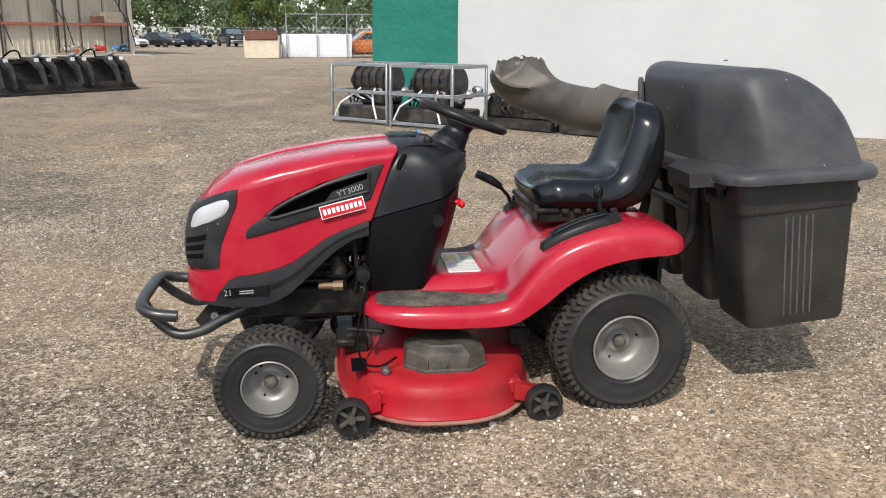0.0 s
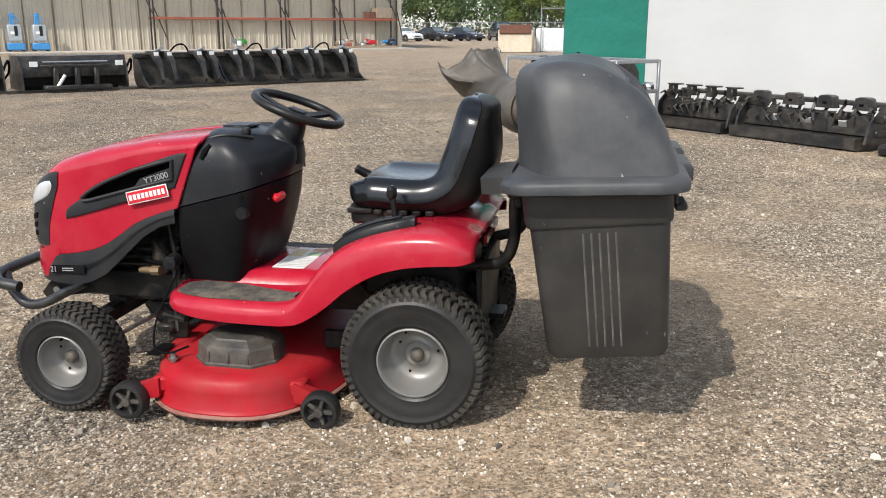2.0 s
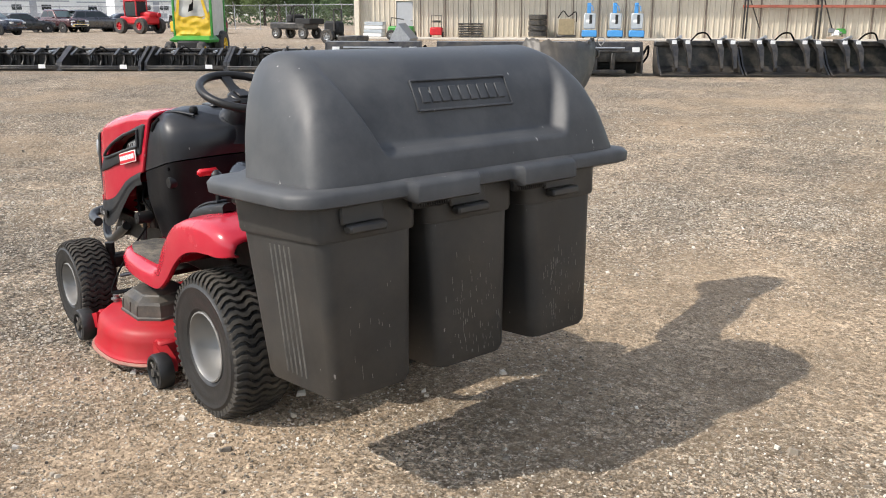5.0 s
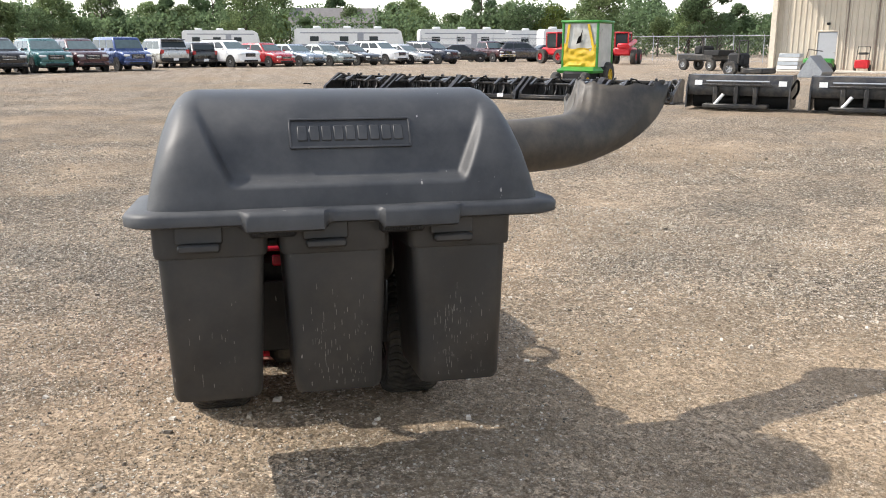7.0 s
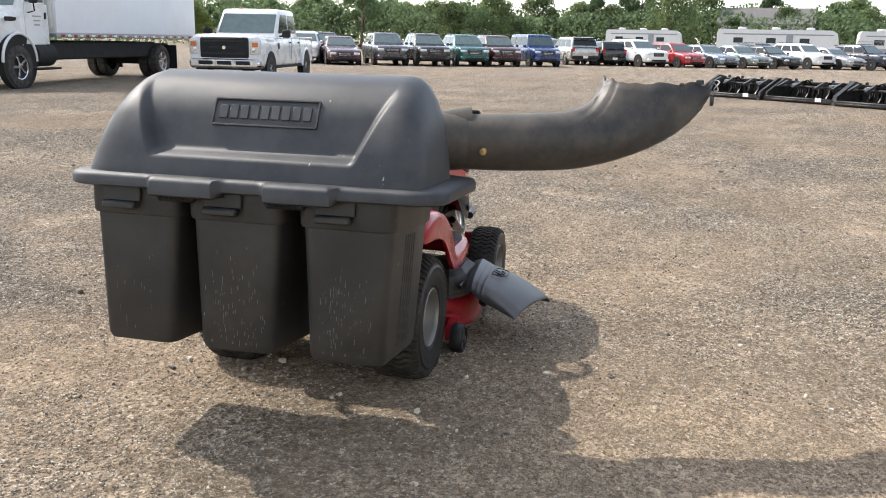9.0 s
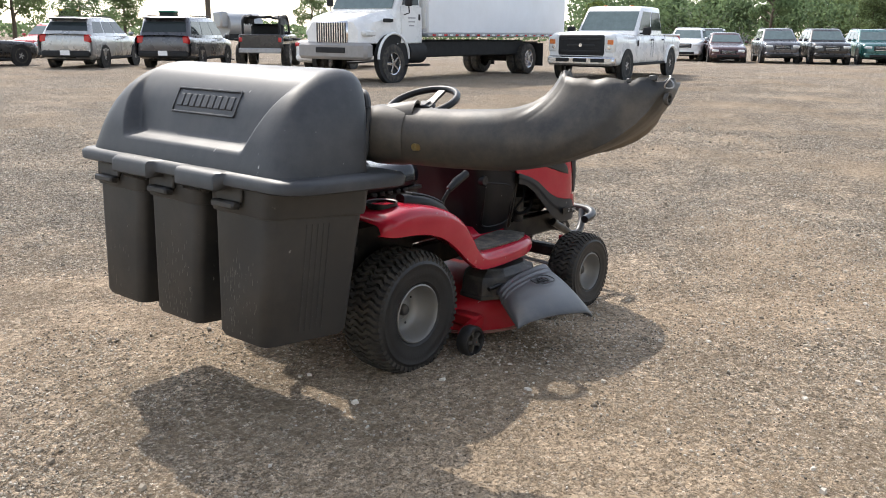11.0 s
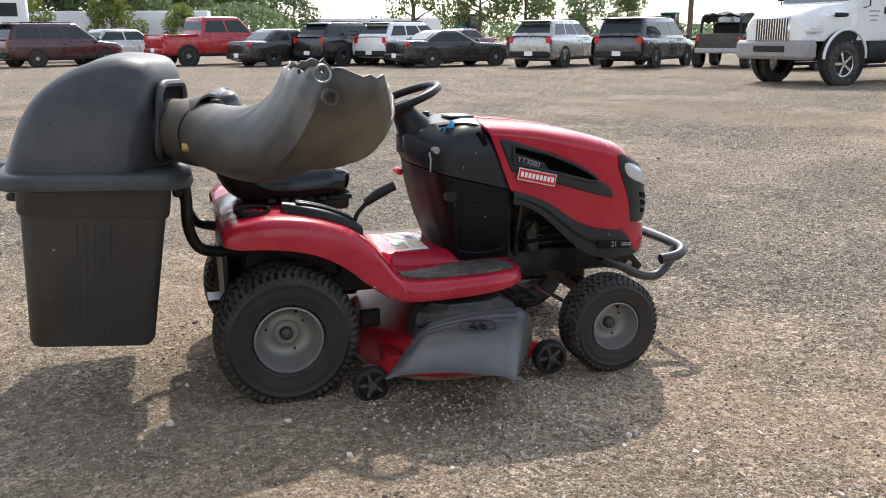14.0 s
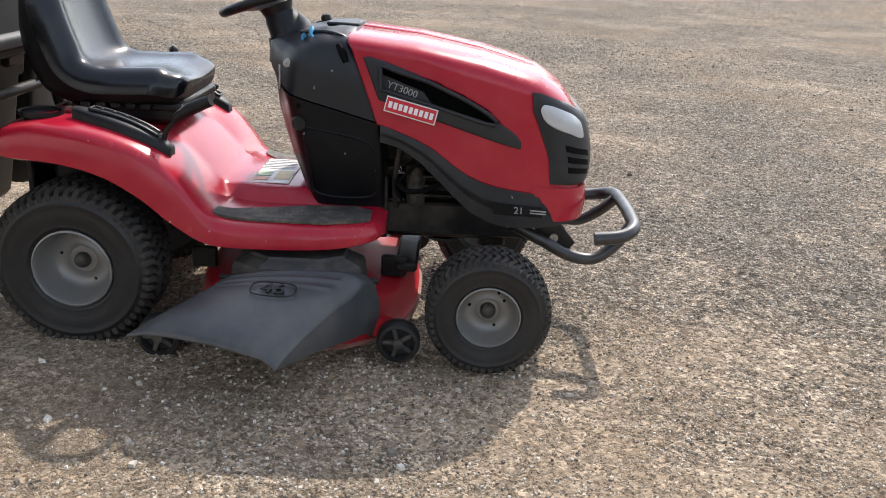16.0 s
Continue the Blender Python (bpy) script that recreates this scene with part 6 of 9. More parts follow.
def car(kind, colour):
    L, W, H, belt, hood_z, xa, xb, xc, xd, boot, wr, wb, panes = SHAPES[kind]
    c = thing("car" if "pickup" not in kind else "pickup_truck", "car", "car", pose(0, 0, 0))
    hl, hw = L / 2, W / 2
    clear = 0.22 if kind in ("sedan", "coupe", "hatch") else 0.30 if "pickup" not in kind else 0.42
    st = [(-hl, 0.80, boot * 0.80), (-hl + 0.05, 0.90, boot * 0.97), (-hl + 0.25, 0.97, boot), (xd, 0.995, max(boot, belt) - 0.01), (-0.6, 1.0, belt), (0.4, 1.0, belt - 0.01), (xa, 0.995, belt - 0.01), (xa + 0.12, 0.99, belt - 0.03), (hl - 0.40, 0.96, hood_z + 0.04), (hl - 0.12, 0.88, hood_z - 0.05), (hl, 0.72, hood_z - 0.16)]
    if kind == "crew_pickup":
        st[-3:] = [(hl - 0.40, 0.985, hood_z + 0.02), (hl - 0.10, 0.97, hood_z - 0.01), (hl, 0.93, hood_z - 0.07)]
    rings = []
    for p in smooth_path(st, 4):
        x, f, zt = p
        w = hw * f
        zb = clear + 0.10 * ease(hl - 0.30, hl, abs(x))
        h = zt - zb
        half = [(w * 0.86, zb), (w * 0.955, zb + 0.05), (w * 0.985, zb + 0.16 * h), (w, zb + 0.40 * h), (w * 0.985, zb + 0.56 * h), (w * 0.992, zb + 0.66 * h), (w * 0.975, zb + 0.82 * h), (w * 0.945, zb + 0.92 * h), (w * 0.90, zt - 0.012), (w * 0.80, zt), (w * 0.4, zt + 0.02)]
        rings.append([(x, -y, z) for y, z in half] + [(x, y, z) for y, z in reversed(half)])
    body = loft(rings)
    gb, gr = hw * 0.925, hw * {"boxy": 0.80, "van": 0.80, "pickup": 0.80, "crew_pickup": 0.84}.get(kind, 0.73)
    zb, zr = belt - 0.03, H
    round_r = 0.10 if "pickup" in kind or kind == "boxy" else 0.17

    def ring(t):
        x1, x2 = xa + (xb - xa) * t, xd + (xc - xd) * t
        y = gb + (gr - gb) * t
        z = zb + (zr - 0.05 - zb) * t
        pts = rounded_rect(x2, x1, -y, y, round_r, 4)
        return [(a, b, z) for a, b in pts]

    top = [(a, b, H) for a, b in rounded_rect(xc + 0.30, xb - 0.32, -gr + 0.26, gr - 0.26, 0.08, 4)]
    mid = [(a, b, H - 0.012) for a, b in rounded_rect(xc + 0.12, xb - 0.14, -gr + 0.11, gr - 0.11, 0.10, 4)]
    low = [(a, b, H - 0.030) for a, b in rounded_rect(xc + 0.035, xb - 0.04, -gr + 0.035, gr - 0.035, round_r, 4)]
    part("body", join(body, loft([ring(0), ring(0.5), ring(0.97), low, mid, top])), colour, c, sharp=50)

    def sp(t, x, s):
        return (x, s * (gb + (gr - gb) * t), zb + (zr - 0.05 - zb) * t)

    def fx(t, rear):
        return (xd + (xc - xd) * t) if rear else (xa + (xb - xa) * t)

    t0, t1 = 0.13, 0.90
    for s in (-1, 1):
        for k in range(panes):
            u0, u1 = k / panes, (k + 1) / panes
            a0, a1 = fx(t0, True) + 0.9 * round_r, fx(t0, False) - 0.6 * round_r
            b0, b1 = fx(t1, True) + 0.9 * round_r, fx(t1, False) - 0.6 * round_r
            P = [(a0 + (a1 - a0) * u0, t0), (a0 + (a1 - a0) * u1, t0), (b0 + (b1 - b0) * u1, t1), (b0 + (b1 - b0) * u0, t1)]
            part("side_window", quad_panel(*[sp(t, x, s) for x, t in P], 0.045, 0.008), GLASS, c, sharp=0)
        road_wheel(c, wb / 2 + 0.08, s * (hw - 0.115), wr, 0.22, s)
        road_wheel(c, -wb / 2 + 0.08, s * (hw - 0.115), wr, 0.22, s)
        for x in (wb / 2 + 0.08, -wb / 2 + 0.08):
            part("wheel_arch", lathe([(0.01, s * (hw - 0.02)), (wr * 1.17, s * (hw + 0.003)), (wr * 1.17, s * (hw - 0.06))], (x, 0, wr), n=24), UNDER, c)
        fy = hw * 0.66
        if kind == "crew_pickup":
            hd = part("headlight", box((hl - 0.05, s * hw * 0.825, hood_z - 0.32), (0.16, 0.31, 0.46), 0.05), LAMP, c, "clear headlight with amber corner")
            part("turn_lamp", box((hl + 0.005, s * hw * 0.84, hood_z - 0.25), (0.06, 0.22, 0.17), 0.03), AMBER, hd)
            part("lamp_bowl", lathe([(0.002, hl + 0.035), (0.06, hl + 0.034), (0.075, hl + 0.02)], (0, s * hw * 0.80, hood_z - 0.40), "x", 16), CHROME, hd)
            part("roof_lamp", box((xb - 0.30, s * 0.42, H + 0.012), (0.12, 0.10, 0.03), 0.01), AMBER, c)
            part("tow_mirror", box((xa - 0.22, s * (hw + 0.16), belt + 0.10), (0.12, 0.26, 0.24), 0.04), UNDER, c, "black folding mirror")
            part("mirror_bracket", tube([(xa - 0.22, s * (hw - 0.06), belt + 0.02), (xa - 0.22, s * (hw + 0.10), belt + 0.04)], 0.025, 8), UNDER, c)
            for dx in (0.0, -1.05):
                part("black_handle", box((dx + 0.05, s * (hw + 0.004), belt - 0.16), (0.18, 0.03, 0.05), 0.01), UNDER, c)
                part("door_gap", box((dx - 0.10, s * (hw + 0.0005), belt * 0.74), (0.014, 0.006, belt * 0.50), 0.001), UNDER, c)
            part("fender_bulge", tube([(-wb / 2 + 0.08 + wr * 1.30 * math.cos(a), s * (hw - 0.012), wr + wr * 1.30 * math.sin(a)) for a in (math.pi * k / 16 for k in range(17))], 0.05, 8), colour, c)
            part("fender_vent", box((1.32, s * (hw - 0.002), 1.06), (0.10, 0.02, 0.18), 0.01), UNDER, c)
        else:
            part("headlight", box((hl - 0.06, s * fy, hood_z - 0.17), (0.16, 0.34, 0.13), 0.04), LAMP, c)
        part("tail_light", box((-hl + 0.075, s * hw * 0.80, boot - 0.14), (0.16, 0.26, 0.16 if kind in ("sedan", "coupe") else 0.28), 0.05), TAIL, c)
        if kind != "crew_pickup":
            part("mirror", box((xa - 0.18, s * (hw + 0.07), belt + 0.06), (0.12, 0.18, 0.13), 0.04), colour, c)
        part("sill", box((0.0, s * (hw - 0.03), clear + 0.03), (L * 0.5, 0.05, 0.08), 0.02), UNDER, c)
        part("door_seam", box((0.1, s * (hw + 0.0005), belt * 0.72), (0.012, 0.004, belt * 0.45), 0.001), UNDER, c)
        part("door_handle", box((-0.15, s * (hw + 0.004), belt - 0.13), (0.16, 0.03, 0.03), 0.01), colour, c)
    f0, f1 = 0.10, 0.92
    part("windscreen", quad_panel((fx(f0, False), -gb * 0.95, sp(f0, 0, 1)[2]), (fx(f0, False), gb * 0.95, sp(f0, 0, 1)[2]), (fx(f1, False), gr, sp(f1, 0, 1)[2]), (fx(f1, False), -gr, sp(f1, 0, 1)[2]), 0.07, 0.010), SCREEN, c, sharp=0)
    part("rear_window", quad_panel((fx(f0 + 0.1, True), -gb * 0.95, sp(f0 + 0.1, 0, 1)[2]), (fx(f0 + 0.1, True), gb * 0.95, sp(f0 + 0.1, 0, 1)[2]), (fx(f1, True), gr, sp(f1, 0, 1)[2]), (fx(f1, True), -gr, sp(f1, 0, 1)[2]), 0.09, 0.010), GLASS, c, sharp=0)
    gh = 0.30 if "pickup" in kind else 0.24 if kind in ("suv", "boxy", "van") else 0.16
    if kind == "crew_pickup":
        gr_ = part("grille", box((hl - 0.01, 0, hood_z - 0.34), (0.10, hw * 1.34, 0.58), 0.05), UNDER, c, "tall black plastic grille")
        for k in range(3):
            part("grille_bar", box((hl + 0.045, 0, hood_z - 0.34 + (k - 1) * 0.17), (0.02, hw * (1.16 if k != 1 else 0.8), 0.055), 0.015), TRIM, gr_)
        for k in range(3):
            part("bumper_slot", box((hl + 0.075, (k - 1) * 0.54, clear + 0.16), (0.03, 0.42, 0.11), 0.012), UNDER, c)
        part("grille_badge", lathe([(0.002, hl + 0.07), (0.05, hl + 0.07), (0.055, hl + 0.055)], (0, 0, hood_z - 0.34), "x", 16), CHROME, gr_)
    else:
        gr_ = part("grille", box((hl - 0.02, 0, hood_z - 0.22), (0.08, hw * 0.85, gh), 0.03), UNDER, c)
        for k in range(3):
            part("grille_bar", box((hl + 0.022, 0, hood_z - 0.22 + (k - 1) * gh * 0.3), (0.012, hw * 0.66, 0.018), 0.004), CHROME, gr_)
    part("front_bumper", box((hl - 0.04 if kind == "crew_pickup" else hl - 0.06, 0, clear + 0.14), (0.24 if kind == "crew_pickup" else 0.20, W * (0.97 if kind == "crew_pickup" else 0.86), 0.22 if "pickup" not in kind else 0.27), 0.06), CHROME if "pickup" in kind else colour, c)
    part("bumper_intake", box((hl + 0.02, 0, clear + 0.12), (0.06, W * 0.60, 0.14), 0.03), UNDER, c)
    part("rear_bumper", box((-hl + 0.02, 0, clear + 0.18), (0.18, W * 0.88, 0.22), 0.06), UNDER if kind in ("suv", "van", "boxy") else colour, c)
    part("number_plate", box((-hl - 0.072, 0, clear + 0.22), (0.012, 0.32, 0.16), 0.004), SIGN, c)
    part("chassis", box((0, 0, clear + 0.02), (L * 0.86, W * 0.70, 0.14), 0.03), UNDER, c)
    if "pickup" in kind:
        part("bed_well", box(((xd - 0.15 - hl + 0.15) / 2, 0, boot + 0.004), ((xd - 0.15) - (-hl + 0.15), W * 0.78, 0.05), 0.01), UNDER, c)
        for s in (-1, 1):
            part("bed_rail", box(((xd - 0.1 - hl + 0.05) / 2, s * hw * 0.88, boot + 0.03), ((xd - 0.1) - (-hl + 0.05), 0.12, 0.06), 0.02), colour, c)
    if kind in ("suv", "van"):
        for s in (-1, 1):
            part("roof_rail", box(((xb + xc) / 2, s * gr * 0.92, H + 0.025), ((xb - xc) * 0.8, 0.04, 0.04), 0.015), UNDER, c)
        part("rear_spoiler", box((xc - 0.10, 0, H - 0.06), (0.30, gr * 1.8, 0.05), 0.02), UNDER, c)
    return c


PROTO = {}


def put_car(kind, x, y, heading, colour, label, group, category="car"):
    m = pose(x, y, 0, 0, 0, heading)
    if kind not in PROTO:
        c = car(kind, colour)
        PROTO[kind] = c
        c.matrix_basis = m
    else:
        c = copy_thing(PROTO[kind], m)
        src = {ch.data.name: ch for ch in PROTO[kind].children if ch.type == "MESH"}
        base = next(ch for ch in PROTO[kind].children if ch.name.startswith("body")).data.materials[0]
        for ch in c.children:
            if ch.type == "MESH" and ch.data.materials[0] == base:
                ch.material_slots[0].link = "OBJECT"
                ch.material_slots[0].material = colour
    return tagged(c, label, category, group)


def boxpart(parent, name, c, s, material, bev=0.02, label=""):
    return part(name, box(c, s, bev), material, parent, label)


# row facing the mower, across the yard
ROW = "cars parked in the facing row"
for kind, x, y, h, col, label in (
        ("sedan", -41.6, -15.9, 28, P_MAROON, "dark red sedan parked nose out on packed dirt"),
        ("suv", -43.0, -13.8, 28, P_GREY, "dark grey crossover parked nose out in the row"),
        ("suv", -43.7, -11.7, 28, P_BLACK, "black crossover with chrome grille in the parked row"),
        ("suv", -45.6, -10.0, 28, P_TEAL, "teal green crossover parked nose out in the row"),
        ("suv", -47.0, -8.5, 28, P_MAROON, "dark maroon sport utility parked in the row"),
        ("boxy", -48.8, -6.5, 30, P_BLUE, "blue boxy utility car with grey bumpers, parked"),
        ("van", -55.5, -5.0, 205, P_SILVER, "silver minivan parked tail out in the row"),
        ("hatch", -56.5, -3.1, 205, P_BLACK, "black compact hatchback parked tail out"),
        ("hatch", -59.0, -1.4, 205, P_WHITE, "white hatchback half hidden between parked cars"),
        ("suv", -55.6, -0.9, 38, P_WHITE, "white crossover parked nose out on dirt"),
        ("hatch", -56.6, 1.5, 38, P_RED, "red estate car parked nose out in the row"),
        ("sedan", -58.0, 3.5, 38, P_BLGREY, "blue grey sedan parked nose out in the row"),
        ("sedan", -59.0, 5.6, 38, P_SAGE, "pale sage sedan parked nose out in the row"),
        ("sedan", -60.2, 7.6, 38, P_BLACK, "black sedan parked nose out beside pale cars"),
        ("suv", -62.6, 10.0, 38, P_WHITE, "white sport utility parked near the campers"),
        ("sedan", -63.2, 12.0, 38, P_SILVER, "silver sedan parked near the campers"),
        ("suv", -63.8, 14.2, 38, P_NAVY, "dark navy crossover at the row's end"),
        ("sedan", -71.0, 18.6, 80, P_BLACK, "black sedan parked by the fence"),
        ("small_pickup", -71.0, 21.0, 20, P_MAROON, "dark red pickup parked by the fence"),
        ("suv", -71.0, 23.8, 100, P_GREY, "grey sport utility parked by the fence"),
        ("sedan", -72.0, 27.0, 90, P_NAVY, "dark blue sedan parked by the fence"),
        ("suv", -66.0, -8.0, 30, P_SILVER, "silver crossover behind the front row"),
        ("suv", -64.0, -12.5, 30, P_WHITE, "white crossover behind the front row"),
        ("sedan", -70.0, 3.0, 30, P_GREY, "grey sedan behind the front row"),
        ("suv", -71.0, 8.0, 30, P_NAVY, "navy crossover behind the front row")):
    put_car(kind, x, y, h, col, label, ROW)
put_car("crew_pickup", -22.9, -11.48, 9, P_WHITE, "white crew cab pickup with black grille and chrome bumper", "trucks on the lot", "pickup truck")
put_car("suv", -42.5, -18.3, 20, P_WHITE, "white sport utility with slotted grille behind the pickup", ROW)
put_car("suv", -46.0, -18.6, 20, P_BLACK, "black sport utility behind the white pickup", ROW)
# row with tails toward the yard
ROW2 = "cars parked tail out"
for kind, x, y, h, col, label in (
        ("van", 4.6, -37.5, 214, P_MAROON, "dark maroon minivan parked tail out"),
        ("hatch", 2.0, -41.6, 214, P_SILVER, "silver hatchback parked beyond a red pickup"),
        ("pickup", -1.9, -35.9, 205, P_RED, "red pickup with open rusty bed, parked"),
        ("sedan", -4.5, -33.6, 208, P_BLACK, "black sedan parked tail out beside a red pickup"),
        ("suv", -7.0, -33.0, 214, P_BLACK, "black sport utility with silver wheels, tail out"),
        ("suv", -9.3, -32.2, 214, P_WHITE, "white crossover with red tail lamps, tail out"),
        ("coupe", -10.2, -29.5, 194, P_BLACK, "black coupe with crumpled nose"),
        ("hatch", -17.8, -38.5, 30, P_RED, "red hatchback behind the row"),
        ("sedan", -14.5, -42.0, 30, P_MAROON, "maroon sedan behind the row"),
        ("suv", -13.9, -27.6, 219, P_SILVER, "silver crossover with red tail lamps, tail out"),
        ("van", -16.6, -25.8, 217, P_GREY, "dark grey minivan with chrome window trim"),
        ("sedan", -20.6, -21.6, 200, P_WHITE, "white sedan half hidden by a box truck")):
    put_car(kind, x, y, h, col, label, ROW2)
# far cars past the barn's end
for x, y, col, label in ((-20.5, 86.5, P_WHITE, "white sedan parked by the far fence"), (-17.6, 89.0, P_BLACK, "black sedan parked by the far fence"), (-14.8, 91.0, P_NAVY, "dark navy sedan parked by the far fence")):
    put_car("sedan", x, y, 325, col, label, "cars by the far fence")
put_car("pickup", -11.2, 94.5, 290, P_NAVY, "dark blue pickup parked by the far fence", "cars by the far fence", "pickup truck")
put_car("hatch", 1.3, 49.6, 190, P_ORANGE, "orange hatchback behind a wire gate", "cars by the far fence")


def off_roader():
    j = thing("off_roader", "black open off-roader with torn soft top", "off-roader", pose(-19.2, -24.4, 0, 0, 0, 222))
    boxpart(j, "body", (0, 0, 0.85), (3.7, 1.60, 0.62), P_BLACK, 0.06)
    boxpart(j, "tailgate", (-1.86, 0, 0.92), (0.06, 1.5, 0.5), P_BLACK, 0.03)
    boxpart(j, "rear_bumper", (-1.98, 0, 0.60), (0.16, 1.5, 0.18), GALV, 0.03, "grey steel bumper")
    for s in (-1, 1):
        boxpart(j, "tail_light", (-1.88, s * 0.70, 0.98), (0.06, 0.12, 0.16), TAIL, 0.02)
        boxpart(j, "fender_flare", (-1.15, s * 0.88, 0.98), (1.0, 0.22, 0.09), UNDER, 0.03)
        boxpart(j, "fender_flare", (1.25, s * 0.88, 0.98), (1.0, 0.22, 0.09), UNDER, 0.03)
        road_wheel(j, -1.15, s * 0.82, 0.42, 0.30, s)
        road_wheel(j, 1.25, s * 0.82, 0.42, 0.30, s)
        part("roll_bar", tube(smooth_path([(-1.6, s * 0.66, 1.15), (-1.5, s * 0.66, 1.7), (-0.6, s * 0.66, 1.82), (0.4, s * 0.66, 1.78), (0.75, s * 0.68, 1.2)], 5), 0.045, 8), UNDER, j)
    part("soft_top", slab(lambda u, v: (-1.55 + 2.0 * u, -0.70 + 1.4 * v, 1.80 + 0.10 * noise.noise((u * 6, v * 5, 2)) - 0.25 * (abs(2 * v - 1) > 0.92)), 24, 12, (0, 0, -0.03)), UNDER, j, "torn black fabric roof")
    boxpart(j, "seat", (-0.1, 0, 1.25), (0.5, 1.2, 0.6), UNDER, 0.1)
    boxpart(j, "hood", (1.35, 0, 1.2), (1.1, 1.3, 0.16), P_BLACK, 0.05)


off_roader()


def box_truck():
    b = thing("box_truck", "white medium duty box truck with chrome grille and grey bumper", "box truck", pose(-17.9, -15.05, 0, 0, 0, 6))
    # front axle near x = 3.4
    boxpart(b, "cargo_box", (-2.20, 0, 2.65), (8.3, 2.45, 2.75), TIN, 0.04, "white ribless cargo box")
    boxpart(b, "box_sill", (-2.20, 0, 1.24), (8.32, 2.47, 0.10), GALV, 0.02)
    for k in range(28):
        part("marker_strip", box((-6.15 + 0.29 * k, 1.2415, 1.24), (0.15, 0.008, 0.05), 0.001), TAIL if k % 2 else SIGN, b)
    boxpart(b, "nose_panel", (1.98, 0, 2.5), (0.12, 2.3, 2.2), CREAM, 0.05)
    body = loft([[(x, y, z) for y, z in ((-w, 1.02), (-w, zt - 0.2), (-w * 0.8, zt), (w * 0.8, zt), (w, zt - 0.2), (w, 1.02))] for x, w, zt in ((2.1, 1.12, 1.92), (3.25, 1.12, 1.88), (3.9, 1.02, 1.78), (4.42, 0.92, 1.66), (4.52, 0.86, 1.54))])
    part("hood", body, P_WHITE, b, "white sloped hood")
    part("cab", loft([[(x, y, z) for x, y in rounded_rect(x0, x1, -w, w, 0.14, 4)] for z, x0, x1, w in ((1.0, 2.1, 3.35, 1.13), (1.80, 2.1, 3.35, 1.13), (2.7, 2.1, 2.85, 1.05), (2.86, 2.2, 2.75, 0.98))]), P_WHITE, b)
    part("windscreen", quad_panel((3.31, -1.06, 1.87), (3.31, 1.06, 1.87), (2.90, 1.02, 2.62), (2.90, -1.02, 2.62), 0.04, 0.03), SCREEN, b, sharp=0)
    for s in (-1, 1):
        part("side_window", quad_panel((2.25, s * 1.11, 1.98), (3.05, s * 1.11, 1.98), (2.75, s * 1.06, 2.6), (2.25, s * 1.06, 2.6), 0.03, 0.03), GLASS, b, sharp=0)
        door = boxpart(b, "cab_door", (2.62, s * 1.14, 1.50), (0.92, 0.03, 0.95), P_WHITE, 0.02)
        boxpart(door, "handle", (2.28, s * 1.165, 1.70), (0.07, 0.03, 0.16), UNDER, 0.01)
        for k in range(3):
            boxpart(door, "door_print", (2.62, s * 1.158, 1.68 - 0.10 * k), (0.34 - 0.06 * k, 0.006, 0.035), GREY_PRINT, 0.001)
        part("mirror_arm", tube([(2.95, s * 1.10, 2.25), (3.05, s * 1.35, 2.3), (3.0, s * 1.36, 1.8), (2.95, s * 1.12, 1.75)], 0.018, 6), UNDER, b)
        boxpart(b, "mirror", (3.03, s * 1.36, 2.2), (0.10, 0.22, 0.45), UNDER, 0.03)
        boxpart(b, "headlight", (4.20, s * 0.93, 1.27), (0.50, 0.20, 0.17), LAMP, 0.05)
        boxpart(b, "hood_vent", (3.55, s * 1.085, 1.60), (0.42, 0.04, 0.10), UNDER, 0.02)
        part("wheel_arch", lathe([(0.01, s * 1.08), (0.66, s * 1.155), (0.66, s * 1.0)], (3.40, 0, 0.62), n=28), UNDER, b)
        part("fender_lip", tube([(3.40 + 0.66 * math.cos(a), s * 1.16, 0.62 + 0.66 * math.sin(a)) for a in (math.pi * k / 16 for k in range(17))], 0.035, 8), P_WHITE, b)
        road_wheel(b, 3.40, s * 1.02, 0.50, 0.28, s, 0.58, CHROME)
        road_wheel(b, -3.95, s * 1.02, 0.50, 0.28, s, 0.58, CHROME)
        road_wheel(b, -3.95, s * 0.70, 0.50, 0.28, s, 0.58, CHROME)
        boxpart(b, "frame_rail", (-1.3, s * 0.42, 0.90), (9.0, 0.10, 0.28), UNDER, 0.02)
        part("fuel_tank", tube([(2.0, s * 0.95, 0.78), (2.75, s * 0.95, 0.78)], 0.30, 18), UNDER, b)
        boxpart(b, "step", (2.4, s * 1.15, 0.44), (0.95, 0.30, 0.05), UNDER, 0.02)
        boxpart(b, "mud_flap", (-4.75, s * 0.95, 0.62), (0.03, 0.6, 0.75), UNDER, 0.01)
        boxpart(b, "shade_visor", (2.75, s * 0.5, 2.84), (0.3, 0.9, 0.05), UNDER, 0.02)
    boxpart(b, "front_bumper", (4.42, 0, 0.82), (0.36, 2.35, 0.44), mat("grey_bumper", (0.26, 0.25, 0.24), 0.5), 0.08, "grey plastic bumper")
    boxpart(b, "bumper_slot", (4.61, 0, 0.84), (0.03, 1.0, 0.14), UNDER, 0.02)
    g = boxpart(b, "grille", (4.50, 0, 1.28), (0.12, 1.10, 0.60), CHROME, 0.05, "chrome grille with upright bars")
    for k in range(13):
        boxpart(g, "grille_gap", (4.565, -0.48 + 0.08 * k, 1.28), (0.012, 0.038, 0.50), UNDER, 0.004)
